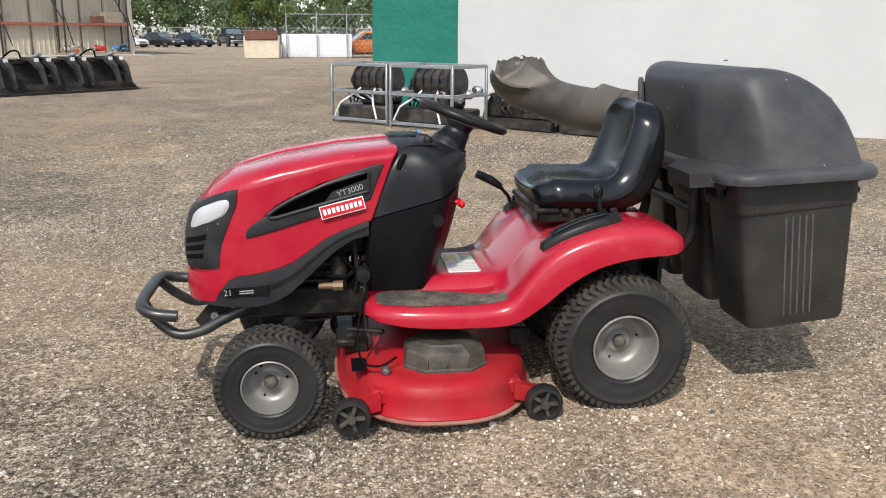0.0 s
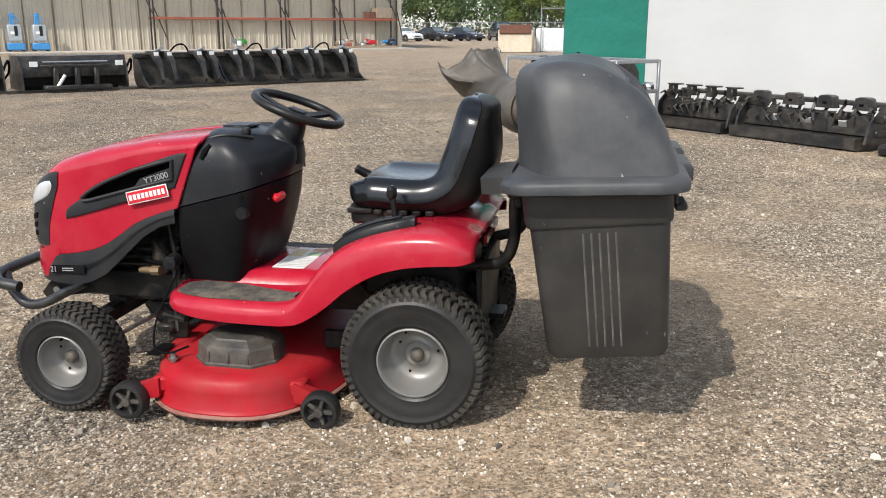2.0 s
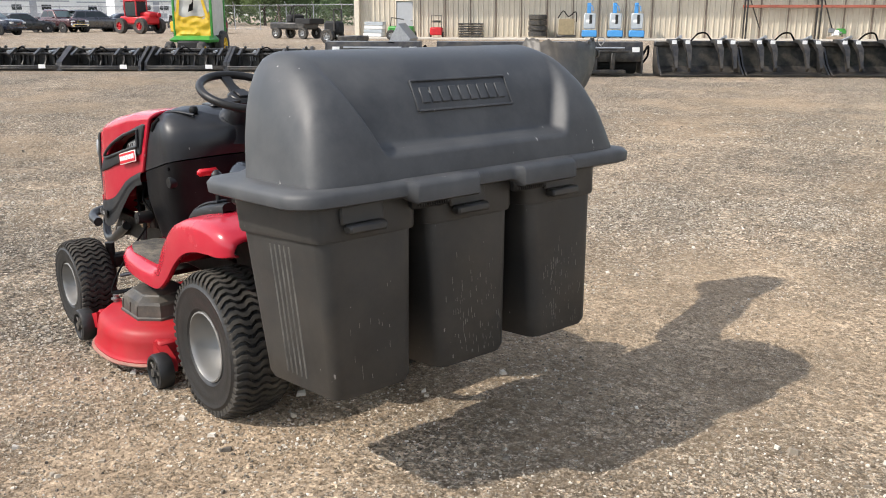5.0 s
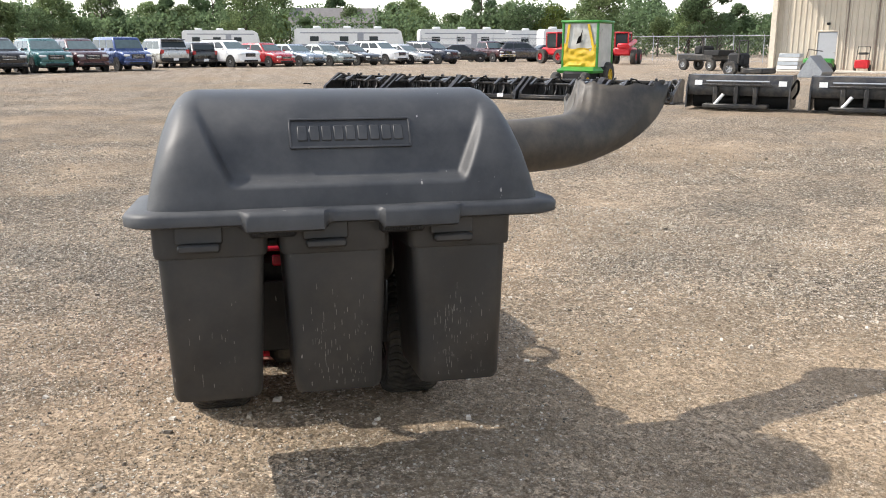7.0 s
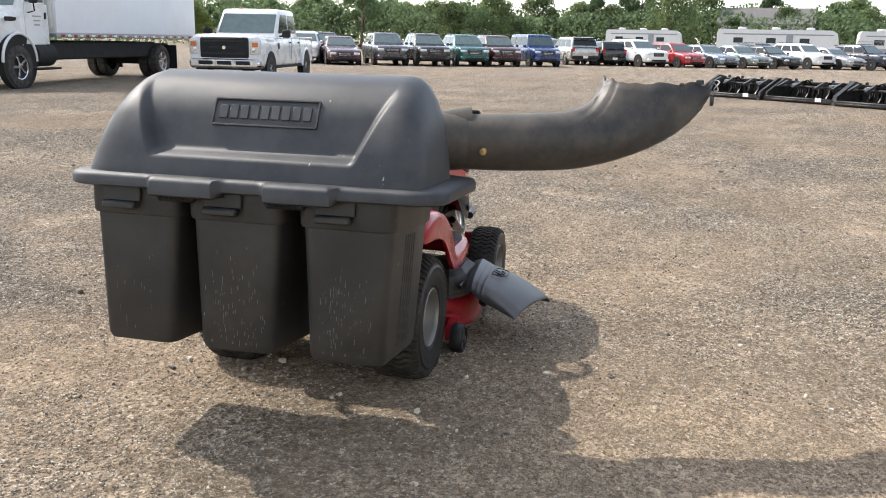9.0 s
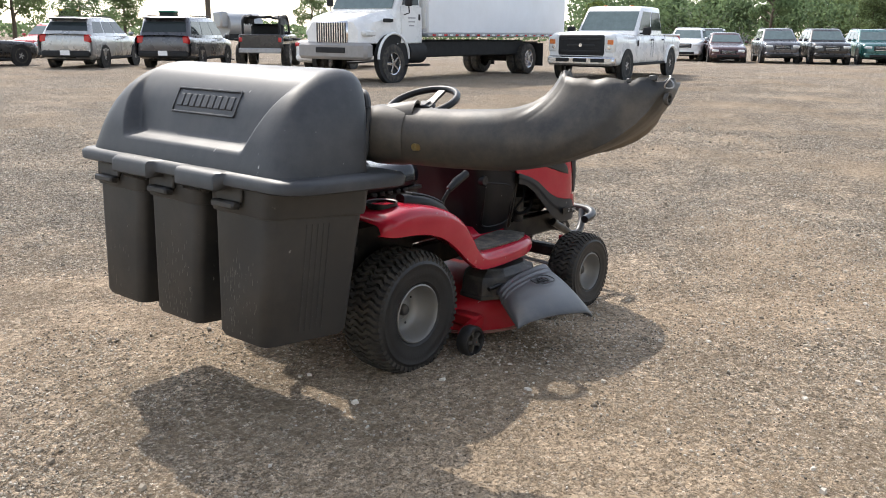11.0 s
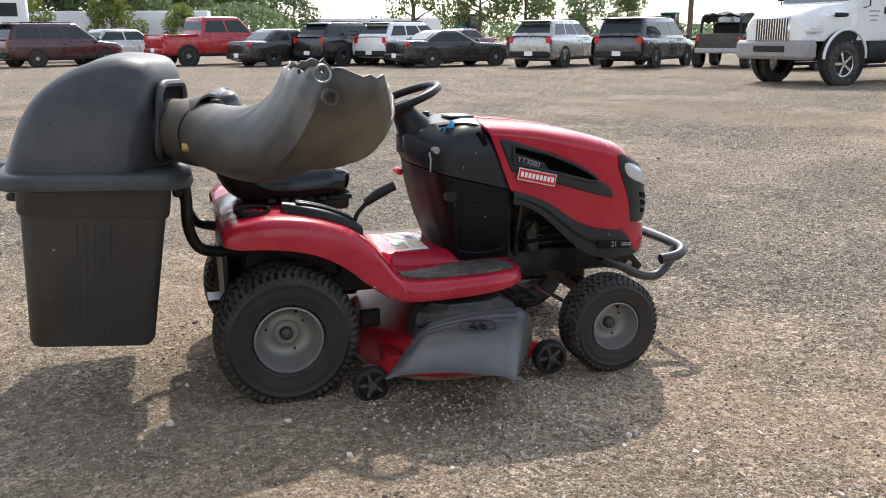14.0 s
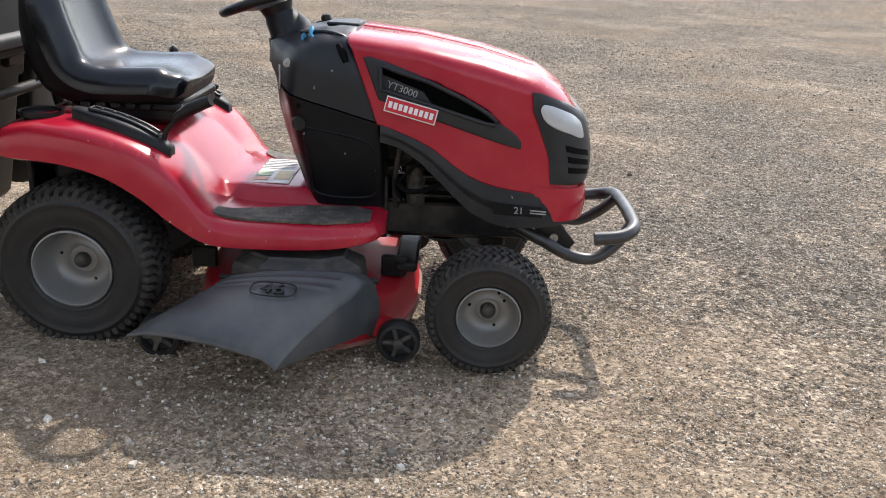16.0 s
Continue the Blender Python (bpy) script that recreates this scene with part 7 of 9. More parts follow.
    # one dark block fills in both the frame and the shadow under the box
    boxpart(b, "underbody", (-0.9, 0, 0.86), (6.0, 1.9, 0.46), UNDER, 0.04, "dark block for the frame and the shade under the box")
    boxpart(b, "axle", (-3.95, 0, 0.5), (0.2, 1.8, 0.2), UNDER, 0.05)


box_truck()


def white_truck():
    t = thing("flatbed_truck", "white heavy truck hood with amber marker lamps", "truck", pose(9.2, -42.0, 0, 0, 0, 20))
    part("hood", loft([[(x, y, z) for x, y in rounded_rect(x0, x1, -w, w, 0.2, 4)] for z, x0, x1, w in ((0.9, -1.2, 1.5, 1.2), (1.5, -1.2, 1.55, 1.2), (1.95, -1.2, 1.35, 1.05), (2.1, -1.2, 1.0, 0.9))]), P_WHITE, t)
    boxpart(t, "cab", (-2.0, 0, 1.95), (1.7, 2.4, 2.1), P_WHITE, 0.15)
    boxpart(t, "flat_bed", (-5.6, 0, 1.15), (5.4, 2.4, 0.22), UNDER, 0.03)
    boxpart(t, "bumper", (1.55, 0, 0.75), (0.3, 2.3, 0.3), CHROME, 0.06)
    for s in (-1, 1):
        boxpart(t, "marker_lamp", (1.0, s * 1.19, 1.62), (0.16, 0.06, 0.12), AMBER, 0.03)
        boxpart(t, "side_window", (-1.9, s * 1.2, 2.4), (0.9, 0.03, 0.6), GLASS, 0.02)
        for k in range(4):
            boxpart(t, "hood_louvre", (1.45, s * 1.17, 1.2 + 0.13 * k), (0.14, 0.05, 0.07), UNDER, 0.01)
        part("wheel_arch", lathe([(0.01, s * 1.18), (0.72, s * 1.215), (0.72, s * 1.1)], (0.25, 0, 0.62), n=24), UNDER, t)
        road_wheel(t, 0.25, s * 1.08, 0.52, 0.3, s, 0.55, CHROME)
        road_wheel(t, -6.2, s * 1.0, 0.52, 0.5, s, 0.55, CHROME)


white_truck()

# ---- the barn ----
BO, BU = Vector((-40.0, 31.45, 0)), Vector((0.747, 0.665, 0))
BN = Vector((0.665, -0.747, 0))
MB = Matrix((BU, -BN, Vector((0, 0, 1)))).transposed().to_4x4()
MB.translation = BO
barn = thing("metal_barn", "long beige metal barn with weathered ribbed siding", "barn", MB)


def siding(u0, u1, z0, z1, pitch=0.30):
    pts, u = [], u0
    while u < u1 - 1e-6:
        pts += [(u, 0.0), (min(u + pitch * 0.62, u1), 0.0), (min(u + pitch * 0.72, u1), -0.035), (min(u + pitch * 0.90, u1), -0.035)]
        u += pitch
    pts.append((u1, 0.0))
    V = [(a, b, z0) for a, b in pts] + [(a, b, z1) for a, b in pts] + [(a, 0.12, z0) for a, b in pts] + [(a, 0.12, z1) for a, b in pts]
    n = len(pts)
    F = [(i, i + 1, n + i + 1, n + i) for i in range(n - 1)]
    F += [(2 * n + i + 1, 2 * n + i, 3 * n + i, 3 * n + i + 1) for i in range(n - 1)]
    F += [(n + i, n + i + 1, 3 * n + i + 1, 3 * n + i) for i in range(n - 1)]
    return V, F


part("wall", join(siding(-2.7, -0.55, 0, 6.2), siding(0.55, 35.3, 0, 6.2), siding(-0.55, 0.55, 2.2, 6.2)), BARN, barn, "ribbed beige siding with brown stains", sharp=0)
part("back_wall", box((16.3, 14.0, 3.1), (38.0, 0.15, 6.2), 0.02), BARN, barn)
part("end_wall", box((-2.75, 7.0, 3.1), (0.12, 14.0, 6.2), 0.02), BARN, barn)
part("end_wall", box((35.4, 7.0, 3.1), (0.12, 14.0, 6.2), 0.02), BARN, barn)
part("roof", prism([(-0.6, 6.2), (14.6, 6.2), (7.0, 8.6)], -3.4, 36.0, "x"), ROOF, barn, "low grey gable roof")
part("overhang", box((16.3, -1.1, 6.25), (39.0, 2.2, 0.14), 0.02), BARN_DARK, barn)
part("slab_edge", box((16.3, -1.2, 0.03), (38.6, 2.6, 0.10), 0.02), mat("pale_concrete", (0.46, 0.42, 0.36), 0.9, var=0.15, scale=2), barn, "pale concrete apron")
u = 0.95
k = 0
while u < 35:
    part("column", box((u, -0.02, 3.1), (0.09 if k % 2 else 0.06, 0.06, 6.2), 0.01), BARN_DARK, barn, "rust-streaked seam")
    u += 1.5
    k += 1
part("corner_post", box((-2.85, -0.2, 3.1), (0.30, 0.36, 6.2), 0.02), BARN_POST, barn)
part("corner_post", box((35.55, -0.2, 3.1), (0.30, 0.36, 6.2), 0.02), BARN_POST, barn)
d = part("door", box((0, -0.01, 1.06), (0.98, 0.06, 2.08), 0.01), mat("grey_door", (0.36, 0.37, 0.38), 0.5, var=0.06), barn, "plain grey steel door")
part("door_handle", box((0.40, -0.06, 1.02), (0.10, 0.06, 0.05), 0.015), STEEL, d)
part("door_frame", join(box((-0.535, -0.03, 1.08), (0.07, 0.10, 2.16), 0.01), box((0.535, -0.03, 1.08), (0.07, 0.10, 2.16), 0.01), box((0, -0.03, 2.17), (1.14, 0.10, 0.07), 0.01)), BARN_POST, barn)
part("wall_lamp", box((0.0, -0.10, 2.55), (0.18, 0.16, 0.14), 0.03), UNDER, barn)
# storage rack along the wall
rack = thing("storage_rack", "red-beamed steel storage rack along the barn wall", "rack", MB)
part("beam", box((27.2, -1.15, 1.84), (15.6, 0.06, 0.14), 0.01), RUST, rack, "rusty red steel beam")
part("beam", box((27.2, -0.35, 1.84), (15.6, 0.06, 0.14), 0.01), RUST, rack)
for k, uu in enumerate((19.5, 23.4, 27.3, 30.9, 34.9)):
    for y in (-1.15, -0.35):
        part("upright", box((uu, y, 2.2), (0.09, 0.08, 4.4), 0.01), IMPL, rack)
    part("brace", tube([(uu, -1.15, 2.5), (uu + 0.9, -0.35, 0.6)], 0.035, 6), IMPL, rack)
    part("brace", tube([(uu, -1.15, 2.0), (uu - 0.75, -0.35, 4.2)], 0.035, 6), IMPL, rack)
cart = thing("cardboard_box", "brown cardboard cartons on the rack", "cartons", MB)
part("carton", box((34.0, -0.75, 2.25), (1.1, 0.8, 0.65), 0.02), WOOD, cart)
part("carton", box((33.2, -0.75, 2.12), (0.6, 0.7, 0.40), 0.02), RUSTBOX, cart)


def lift(u):
    t = thing("mast_lift", "blue and grey upright mast lift", "lift", MB @ pose(u, -1.0, 0.08), "mast lifts by the barn")
    boxpart(t, "base", (0, 0, 0.26), (0.85, 0.75, 0.36), LIFT_BLUE, 0.04)
    boxpart(t, "basket", (0, 0.0, 0.95), (0.66, 0.6, 0.85), LIFT_GREY, 0.04)
    boxpart(t, "basket_gap", (0.05, -0.31, 1.05), (0.16, 0.02, 0.5), UNDER, 0.01)
    boxpart(t, "basket_sign", (-0.12, -0.312, 0.95), (0.2, 0.01, 0.15), SIGN, 0.003)
    boxpart(t, "mast", (-0.05, 0.2, 1.45), (0.22, 0.2, 1.0), LIFT_BLUE, 0.02)
    part("mast_head", tube([(-0.05, 0.1, 1.85), (0.15, 0.0, 1.75), (0.18, -0.1, 1.5)], 0.03, 6), LIFT_BLUE, t)
    for s in (-1, 1):
        part("castor", lathe([(0.01, -0.03), (0.09, -0.03), (0.09, 0.03), (0.01, 0.03)], (s * 0.33, -0.30, 0.09), n=14), TYRE, t)
        part("castor", lathe([(0.01, -0.03), (0.09, -0.03), (0.09, 0.03), (0.01, 0.03)], (s * 0.33, 0.30, 0.09), n=14), TYRE, t)


for u in (10.9, 12.35, 13.55):
    lift(u)
for k in range(4):
    ty = tagged(part("truck_tyre", xf(lathe([(0.28, -0.13), (0.46, -0.15), (0.53, -0.10), (0.53, 0.10), (0.46, 0.15), (0.28, 0.13), (0.25, 0)], axis="z", n=28), MB @ pose(7.95, -0.9, 0.30 + 0.31 * k)), TYRE, None), "black truck tyre stacked by the barn wall", "tyre", "stacked tyres")
pal = thing("pallet_stack", "stack of grey metal stillages by the barn", "pallet stack", MB @ pose(4.1, -0.9, 0.08))
for k in range(6):
    boxpart(pal, "pallet", (0.02 * (-1) ** k, 0, 0.07 + 0.14 * k), (1.35, 1.0, 0.08), IMPL, 0.01)
    for s in (-1, 0, 1):
        boxpart(pal, "bearer", (0.6 * s, 0, 0.02 + 0.14 * k), (0.12, 0.98, 0.06), WOOD, 0.01)
cab = thing("tool_cart", "tan welding cart with hoses beside the tyre stack", "cart", MB @ pose(9.6, -0.9, 0.08))
boxpart(cab, "cabinet", (0, 0, 0.62), (0.9, 0.6, 0.9), mat("tan_cabinet", (0.24, 0.19, 0.11), 0.6, var=0.2), 0.03)
boxpart(cab, "base", (0, 0, 0.10), (1.1, 0.7, 0.12), IMPL, 0.02)
part("hose", tube(smooth_path([(-0.5, -0.2, 1.1), (-0.2, -0.25, 1.5), (0.1, -0.2, 1.2), (0.5, -0.2, 1.45), (0.55, -0.2, 0.9)], 5), 0.03, 6), BLACK, cab)
red = thing("push_machine", "red walk-behind machine by the barn", "machine", MB @ pose(2.05, -0.9, 0.08))
boxpart(red, "body", (0, 0, 0.35), (0.7, 0.6, 0.45), MACHINE_RED, 0.06)
part("handle", join(tube([(-0.3, -0.1, 0.5), (-0.3, 0.1, 1.25), (0.3, 0.1, 1.25), (0.3, -0.1, 0.5)], 0.025, 6), box((0, 0.05, 0.9), (0.5, 0.08, 0.12), 0.02)), IMPL, red)
for s in (-1, 1):
    part("wheel", lathe([(0.02, -0.05), (0.16, -0.05), (0.16, 0.05), (0.02, 0.05)], (s * 0.36, 0.1, 0.16), "x", 16), TYRE, red)
lum = thing("boxed_goods", "pile of wrapped pale panels against the barn", "panels", MB @ pose(-1.7, -0.9, 0.08))
for k in range(4):
    boxpart(lum, "wrapped_panel", (0.03 * k, 0, 0.12 + 0.22 * k), (1.1, 0.9, 0.2), LIFT_GREY if k % 2 else CREAM, 0.02)
rs = random.Random(8)
for nm, uu, cols, lab in (("scrap_pile", 24.6, (SIGN, GALV, MACHINE_GREEN), "small pile of parts on a pallet"), ("scrap_pile", 31.2, (RUST, CREAM, WOOD), "heap of pale boards and parts on a pallet"), ("scrap_pile", 32.8, (CREAM, MACHINE_RED, ALLOY), "orange and white parts on a pallet"), ("scrap_pile", 34.4, (LIFT_GREY, IMPL, LIFT_BLUE), "grey machine parts on a pallet")):
    t = thing(nm, lab, "parts pile", MB @ pose(uu, -0.8, 0.08), "pallets of parts by the rack")
    boxpart(t, "pallet", (0, 0, 0.06), (1.2, 0.9, 0.12), WOOD, 0.01)
    for k in range(9):
        boxpart(t, "loose_part", (rs.uniform(-0.45, 0.45), rs.uniform(-0.3, 0.3), 0.22 + 0.035 * k), (rs.uniform(0.15, 0.5), rs.uniform(0.1, 0.3), rs.uniform(0.1, 0.25)), cols[k % 3], 0.03)

# ---- white fabric building beside the mower ----
WO, WD = Vector((-0.22, 12.6, 0)), Vector((0.780, -0.626, 0))
MW = Matrix((WD, Vector((0.626, 0.780, 0)), Vector((0, 0, 1)))).transposed().to_4x4()
MW.translation = WO
hall = thing("fabric_building", "white tarpaulin-covered building with a green corner strip", "building", MW)


def sheet(u0, u1, z0, z1, seed):
    return slab(lambda a, b: (u0 + (u1 - u0) * a, 0.028 * noise.noise((a * (u1 - u0) * 0.9 + seed, b * 3.1, 1.0)) + 0.02 * noise.noise((a * (u1 - u0) * 4, b * 7, seed)), z0 + (z1 - z0) * b), max(4, int((u1 - u0) * 6)), 26, (0, 0.06, 0))


part("green_sheet", sheet(0, 1.74, 0, 5.2, 1), TARP_GREEN, hall, "dark green tarpaulin strip", sharp=80)
part("white_sheet", sheet(1.74, 26, 0, 5.2, 4), TARP, hall, "wrinkled white tarpaulin wall", sharp=80)
part("side_sheet", xf(sheet(0.08, 14, 0, 5.2, 9), Matrix.Rotation(radians(90), 4, "Z")), TARP_GREEN, hall, sharp=80)
part("far_wall", box((13, 14, 2.6), (26, 0.1, 5.2), 0.02), TARP, hall)
part("far_side", box((26, 7, 2.6), (0.1, 14, 5.2), 0.02), TARP, hall)
part("roof", prism([(-0.2, 5.2), (14.2, 5.2), (10, 7.2), (7, 7.9), (4, 7.2)], -0.1, 26.1, "x"), TARP, hall)

# ---- boxed augers in steel crates ----
CO, CD = Vector((-0.99, 10.53, 0)), Vector((0.685, -0.728, 0)).normalized()
CM = Matrix((CD, Vector((0.728, 0.685, 0)).normalized(), Vector((0, 0, 1)))).transposed().to_4x4()
CM.translation = CO


def crate(u):
    t = thing("steel_crate", "galvanised crate holding a black hydraulic attachment", "crate", CM @ pose(u, 0, 0), "crated attachments")
    L, D, H = 1.19, 0.82, 0.90
    for x in (0.02, L - 0.02):
        for y in (0.02, D - 0.02):
            boxpart(t, "post", (x, y, H / 2), (0.04, 0.04, H), GALV, 0.006)
    for z in (0.06, 0.48, H - 0.02):
        for y in (0.02, D - 0.02):
            boxpart(t, "rail", (L / 2, y, z), (L - 0.04, 0.035, 0.05), GALV, 0.006)
        for x in (0.02, L - 0.02):
            boxpart(t, "rail", (x, D / 2, z), (0.035, D - 0.04, 0.05), GALV, 0.006)
    boxpart(t, "tray", (L / 2, D / 2, 0.17), (L * 0.9, D * 0.8, 0.22), IMPL, 0.03)
    part("drum", tube([(0.28, D / 2, 0.64), (0.98, D / 2, 0.64)], 0.22, 20), IMPL, t, "black steel drum")
    for k in range(5):
        part("drum_blade", lathe([(0.22, -0.012), (0.255, -0.006), (0.255, 0.006), (0.22, 0.012)], (0.34 + 0.15 * k, D / 2, 0.64), "x", 20), IMPL, t)
    boxpart(t, "housing", (0.66, D * 0.55, 0.42), (0.5, 0.5, 0.3), IMPL, 0.05)
    part("hydraulic_motor", tube([(0.10, D / 2, 0.62), (0.30, D / 2, 0.62)], 0.07, 12), IMPL, t)
    part("strap", tube([(0.10, -0.012, 0.10), (0.22, -0.012, 0.30), (0.42, 0.1, 0.45), (0.50, 0.3, 0.60)], 0.016, 5), STRAP, t)
    part("strap", tube([(0.98, -0.012, 0.10), (0.92, -0.012, 0.30), (0.80, 0.1, 0.45), (0.74, 0.3, 0.60)], 0.016, 5), STRAP, t)
    for k in range(4):
        part("hose", tube(smooth_path([(0.2 + 0.06 * k, 0.25, 0.30), (0.3 + 0.09 * k, 0.12 + 0.03 * k, 0.42), (0.5 + 0.08 * k, 0.2, 0.36), (0.6 + 0.1 * k, 0.4, 0.5)], 4), 0.014, 6), GALV if k % 2 else BLACK, t)
    for k in range(3):
        boxpart(t, "wrapped_fitting", (1.10, 0.25 + 0.22 * k, 0.44 + 0.05 * k), (0.16, 0.14, 0.13), CHROME, 0.04)


crate(0.0)
crate(1.23)

# ---- tillers along the white building ----
TO = Vector((1.15, 9.45, 0))
TDr = Vector((0.66, -0.75, 0)).normalized()
TM = Matrix((TDr, Vector((0.75, 0.66, 0)).normalized(), Vector((0, 0, 1)))).transposed().to_4x4()
TM.translation = TO


def tiller(u, w=1.9, caps=True):
    t = thing("tiller_attachment", "black tiller attachment with folded tine guards", "tiller", TM @ pose(u, 0, 0), "attachments along the white building")
    t.scale = (1, 1, 0.72)
    part("skid", prism([(0.0, 0.03), (0.10, 0.0), (0.62, 0.0), (0.62, 0.20), (0.0, 0.20)], 0, w * 0.94, "x"), IMPL, t)
    boxpart(t, "deck", (w / 2, 0.48, 0.27), (w, 0.55, 0.12), IMPL, 0.02)
    part("axle", tube([(0.02, 0.30, 0.50), (w - 0.02, 0.30, 0.50)], 0.05, 12), IMPL, t)
    for x in (0.04, w - 0.04):
        part("end_plate", prism([(0.05, 0.12), (0.75, 0.12), (0.72, 0.62), (0.30, 0.68), (0.12, 0.45)], x - 0.015, x + 0.015, "x"), IMPL, t)
    boxpart(t, "hood_bar", (w / 2, 0.62, 0.66), (w, 0.12, 0.08), IMPL, 0.02)
    for k in range(11):
        x, a = w * (k + 0.5) / 11, 1.9 * k
        for q in (0, 2.1, 4.2):
            ca, sa, cb, sb = math.cos(a + q), math.sin(a + q), math.cos(a + q + 0.5), math.sin(a + q + 0.5)
            part("tine", tube([(x, 0.30 + 0.05 * ca, 0.50 + 0.05 * sa), (x, 0.30 + 0.19 * ca, 0.50 + 0.19 * sa), (x + 0.05, 0.30 + 0.25 * cb, 0.50 + 0.25 * sb)], [0.022, 0.020, 0.012], 5), IMPL, t)
    for k in range(4):
        x = w * (k + 0.5) / 4
        if caps:
            part("guard", prism([(x - 0.12, 0.60), (x - 0.09, 0.78), (x - 0.04, 0.80), (x + 0.04, 0.80), (x + 0.09, 0.78), (x + 0.12, 0.60)], 0.22, 0.34, "y", 0.01), IMPL, t)
            boxpart(t, "guard_slot", (x, 0.215, 0.68), (0.05, 0.006, 0.04), BLACK, 0.001)
        else:
            boxpart(t, "bracket", (x, 0.26, 0.70), (0.10, 0.10, 0.18), IMPL, 0.01)
            boxpart(t, "bracket_top", (x + 0.04, 0.26, 0.80), (0.20, 0.12, 0.025), IMPL, 0.005)
        part("tine_plate", prism([(x - 0.16, 0.42), (x - 0.10, 0.22), (x + 0.10, 0.22), (x + 0.16, 0.42), (x + 0.06, 0.52), (x - 0.06, 0.52)], 0.20, 0.26, "y", 0.008), IMPL, t)
        boxpart(t, "cross_block", (x + w / 8, 0.24, 0.50), (0.16, 0.10, 0.13), IMPL, 0.01)
        part("guard_strap", tube([(x + w / 8, 0.18, 0.62), (x + w / 8 - 0.03, 0.17, 0.54)], 0.008, 4), STRAP, t)


tiller(0.0, 1.36, False)
tiller(1.42, 1.85, True)
mt_ = thing("tiller_attachment", "dark attachment with green drive box by the white building", "tiller", TM @ pose(3.45, -0.1, 0), "attachments along the white building")
boxpart(mt_, "housing", (0.8, 0.55, 0.40), (1.0, 0.22, 0.22), IMPL, 0.05)
for k in range(9):
    x, a = 0.34 + 0.115 * k, 1.7 * k
    for q in (0, 2.1, 4.2):
        part("tine", tube([(x, 0.34 + 0.04 * math.cos(a + q), 0.36 + 0.04 * math.sin(a + q)), (x, 0.34 + 0.15 * math.cos(a + q), 0.36 + 0.15 * math.sin(a + q)), (x + 0.04, 0.34 + 0.19 * math.cos(a + q + 0.5), 0.36 + 0.19 * math.sin(a + q + 0.5))], [0.022, 0.02, 0.012], 5), IMPL, mt_)
for x in (0.30, 0.62, 0.95, 1.30):
    part("frame_plate", prism([(0.18, 0.16), (0.62, 0.16), (0.60, 0.52), (0.42, 0.60), (0.26, 0.48)], x - 0.012, x + 0.012, "x"), IMPL, mt_)
    boxpart(mt_, "bracket", (x, 0.52, 0.58), (0.10, 0.12, 0.12), IMPL, 0.015)
part("rotor", tube([(0.3, 0.34, 0.36), (1.3, 0.34, 0.36)], 0.05, 12), IMPL, mt_)
boxpart(mt_, "skid", (0.7, 0.34, 0.07), (1.4, 0.6, 0.12), IMPL, 0.03)
part("drive_box", box((0.10, 0.40, 0.30), (0.16, 0.2, 0.22), 0.05), TARP_GREEN, mt_)
part("drive_shaft", tube([(0.2, 0.1, 0.56), (1.0, 0.1, 0.52)], 0.04, 8), IMPL, mt_)

# ---- sweepers and grapple buckets across the yard ----
SO = Vector((-14.35, 9.05, 0))
SD = Vector((0.66, 0.751, 0)).normalized()
SM = Matrix((SD, Vector((-SD.y, SD.x, 0)), Vector((0, 0, 1)))).transposed().to_4x4()
SM.translation = SO


def sweeper(u):
    t = thing("sweeper_attachment", "black pickup broom attachment with white decals", "sweeper", SM @ pose(u, 0, 0), "black broom attachments in a row")
    t.scale = (1, 1, 0.88)
    w = 2.15
    part("hood", prism([(0.20, 0.36), (0.16, 0.60), (0.28, 0.84), (0.95, 0.84), (1.15, 0.60), (1.15, 0.36)], 0.02, w - 0.02, "x", 0.02), IMPL, t, "glossy black curved hood")
    part("brush", tube([(0.08, 0.72, 0.30), (w - 0.08, 0.72, 0.30)], 0.27, 18), UNDER, t, "black bristle brush")
    for x in (0.02, w - 0.02):
        part("end_plate", prism([(0.10, 0.06), (1.15, 0.06), (1.2, 0.6), (0.95, 0.85), (0.28, 0.85), (0.12, 0.55)], x - 0.015, x + 0.015, "x"), IMPL, t)
    boxpart(t, "mount_rail", (w * 0.5, 0.02, 0.62), (w * 0.66, 0.06, 0.05), IMPL, 0.01)
    boxpart(t, "mount_rail", (w * 0.5, 0.08, 0.12), (w * 0.62, 0.30, 0.10), IMPL, 0.02)
    for x in (0.30, 0.50, 0.68):
        boxpart(t, "mount_upright", (w * x, 0.06, 0.38), (0.10, 0.12, 0.50), IMPL, 0.02)
    part("hinge_bar", tube([(w * 0.2, 0.12, 0.70), (w * 0.8, 0.12, 0.70)], 0.025, 8), GALV, t)
    for x in (0.12, 0.92):
        boxpart(t, "decal", (w * x, 0.145, 0.66), (0.16, 0.012, 0.12), SIGN, 0.002)
    part("hydraulic_ram", tube([(w * 0.30, -0.02, 0.14), (w * 0.38, 0.02, 0.40)], 0.035, 8), SIGN, t)
    part("hose", tube(smooth_path([(w - 0.02, 0.2, 0.5), (w + 0.10, 0.2, 0.75), (w + 0.12, 0.3, 0.5), (w + 0.02, 0.4, 0.3)], 4), 0.025, 6), BLACK, t)


for u in (0.15, 2.65, 5.1):
    sweeper(u)


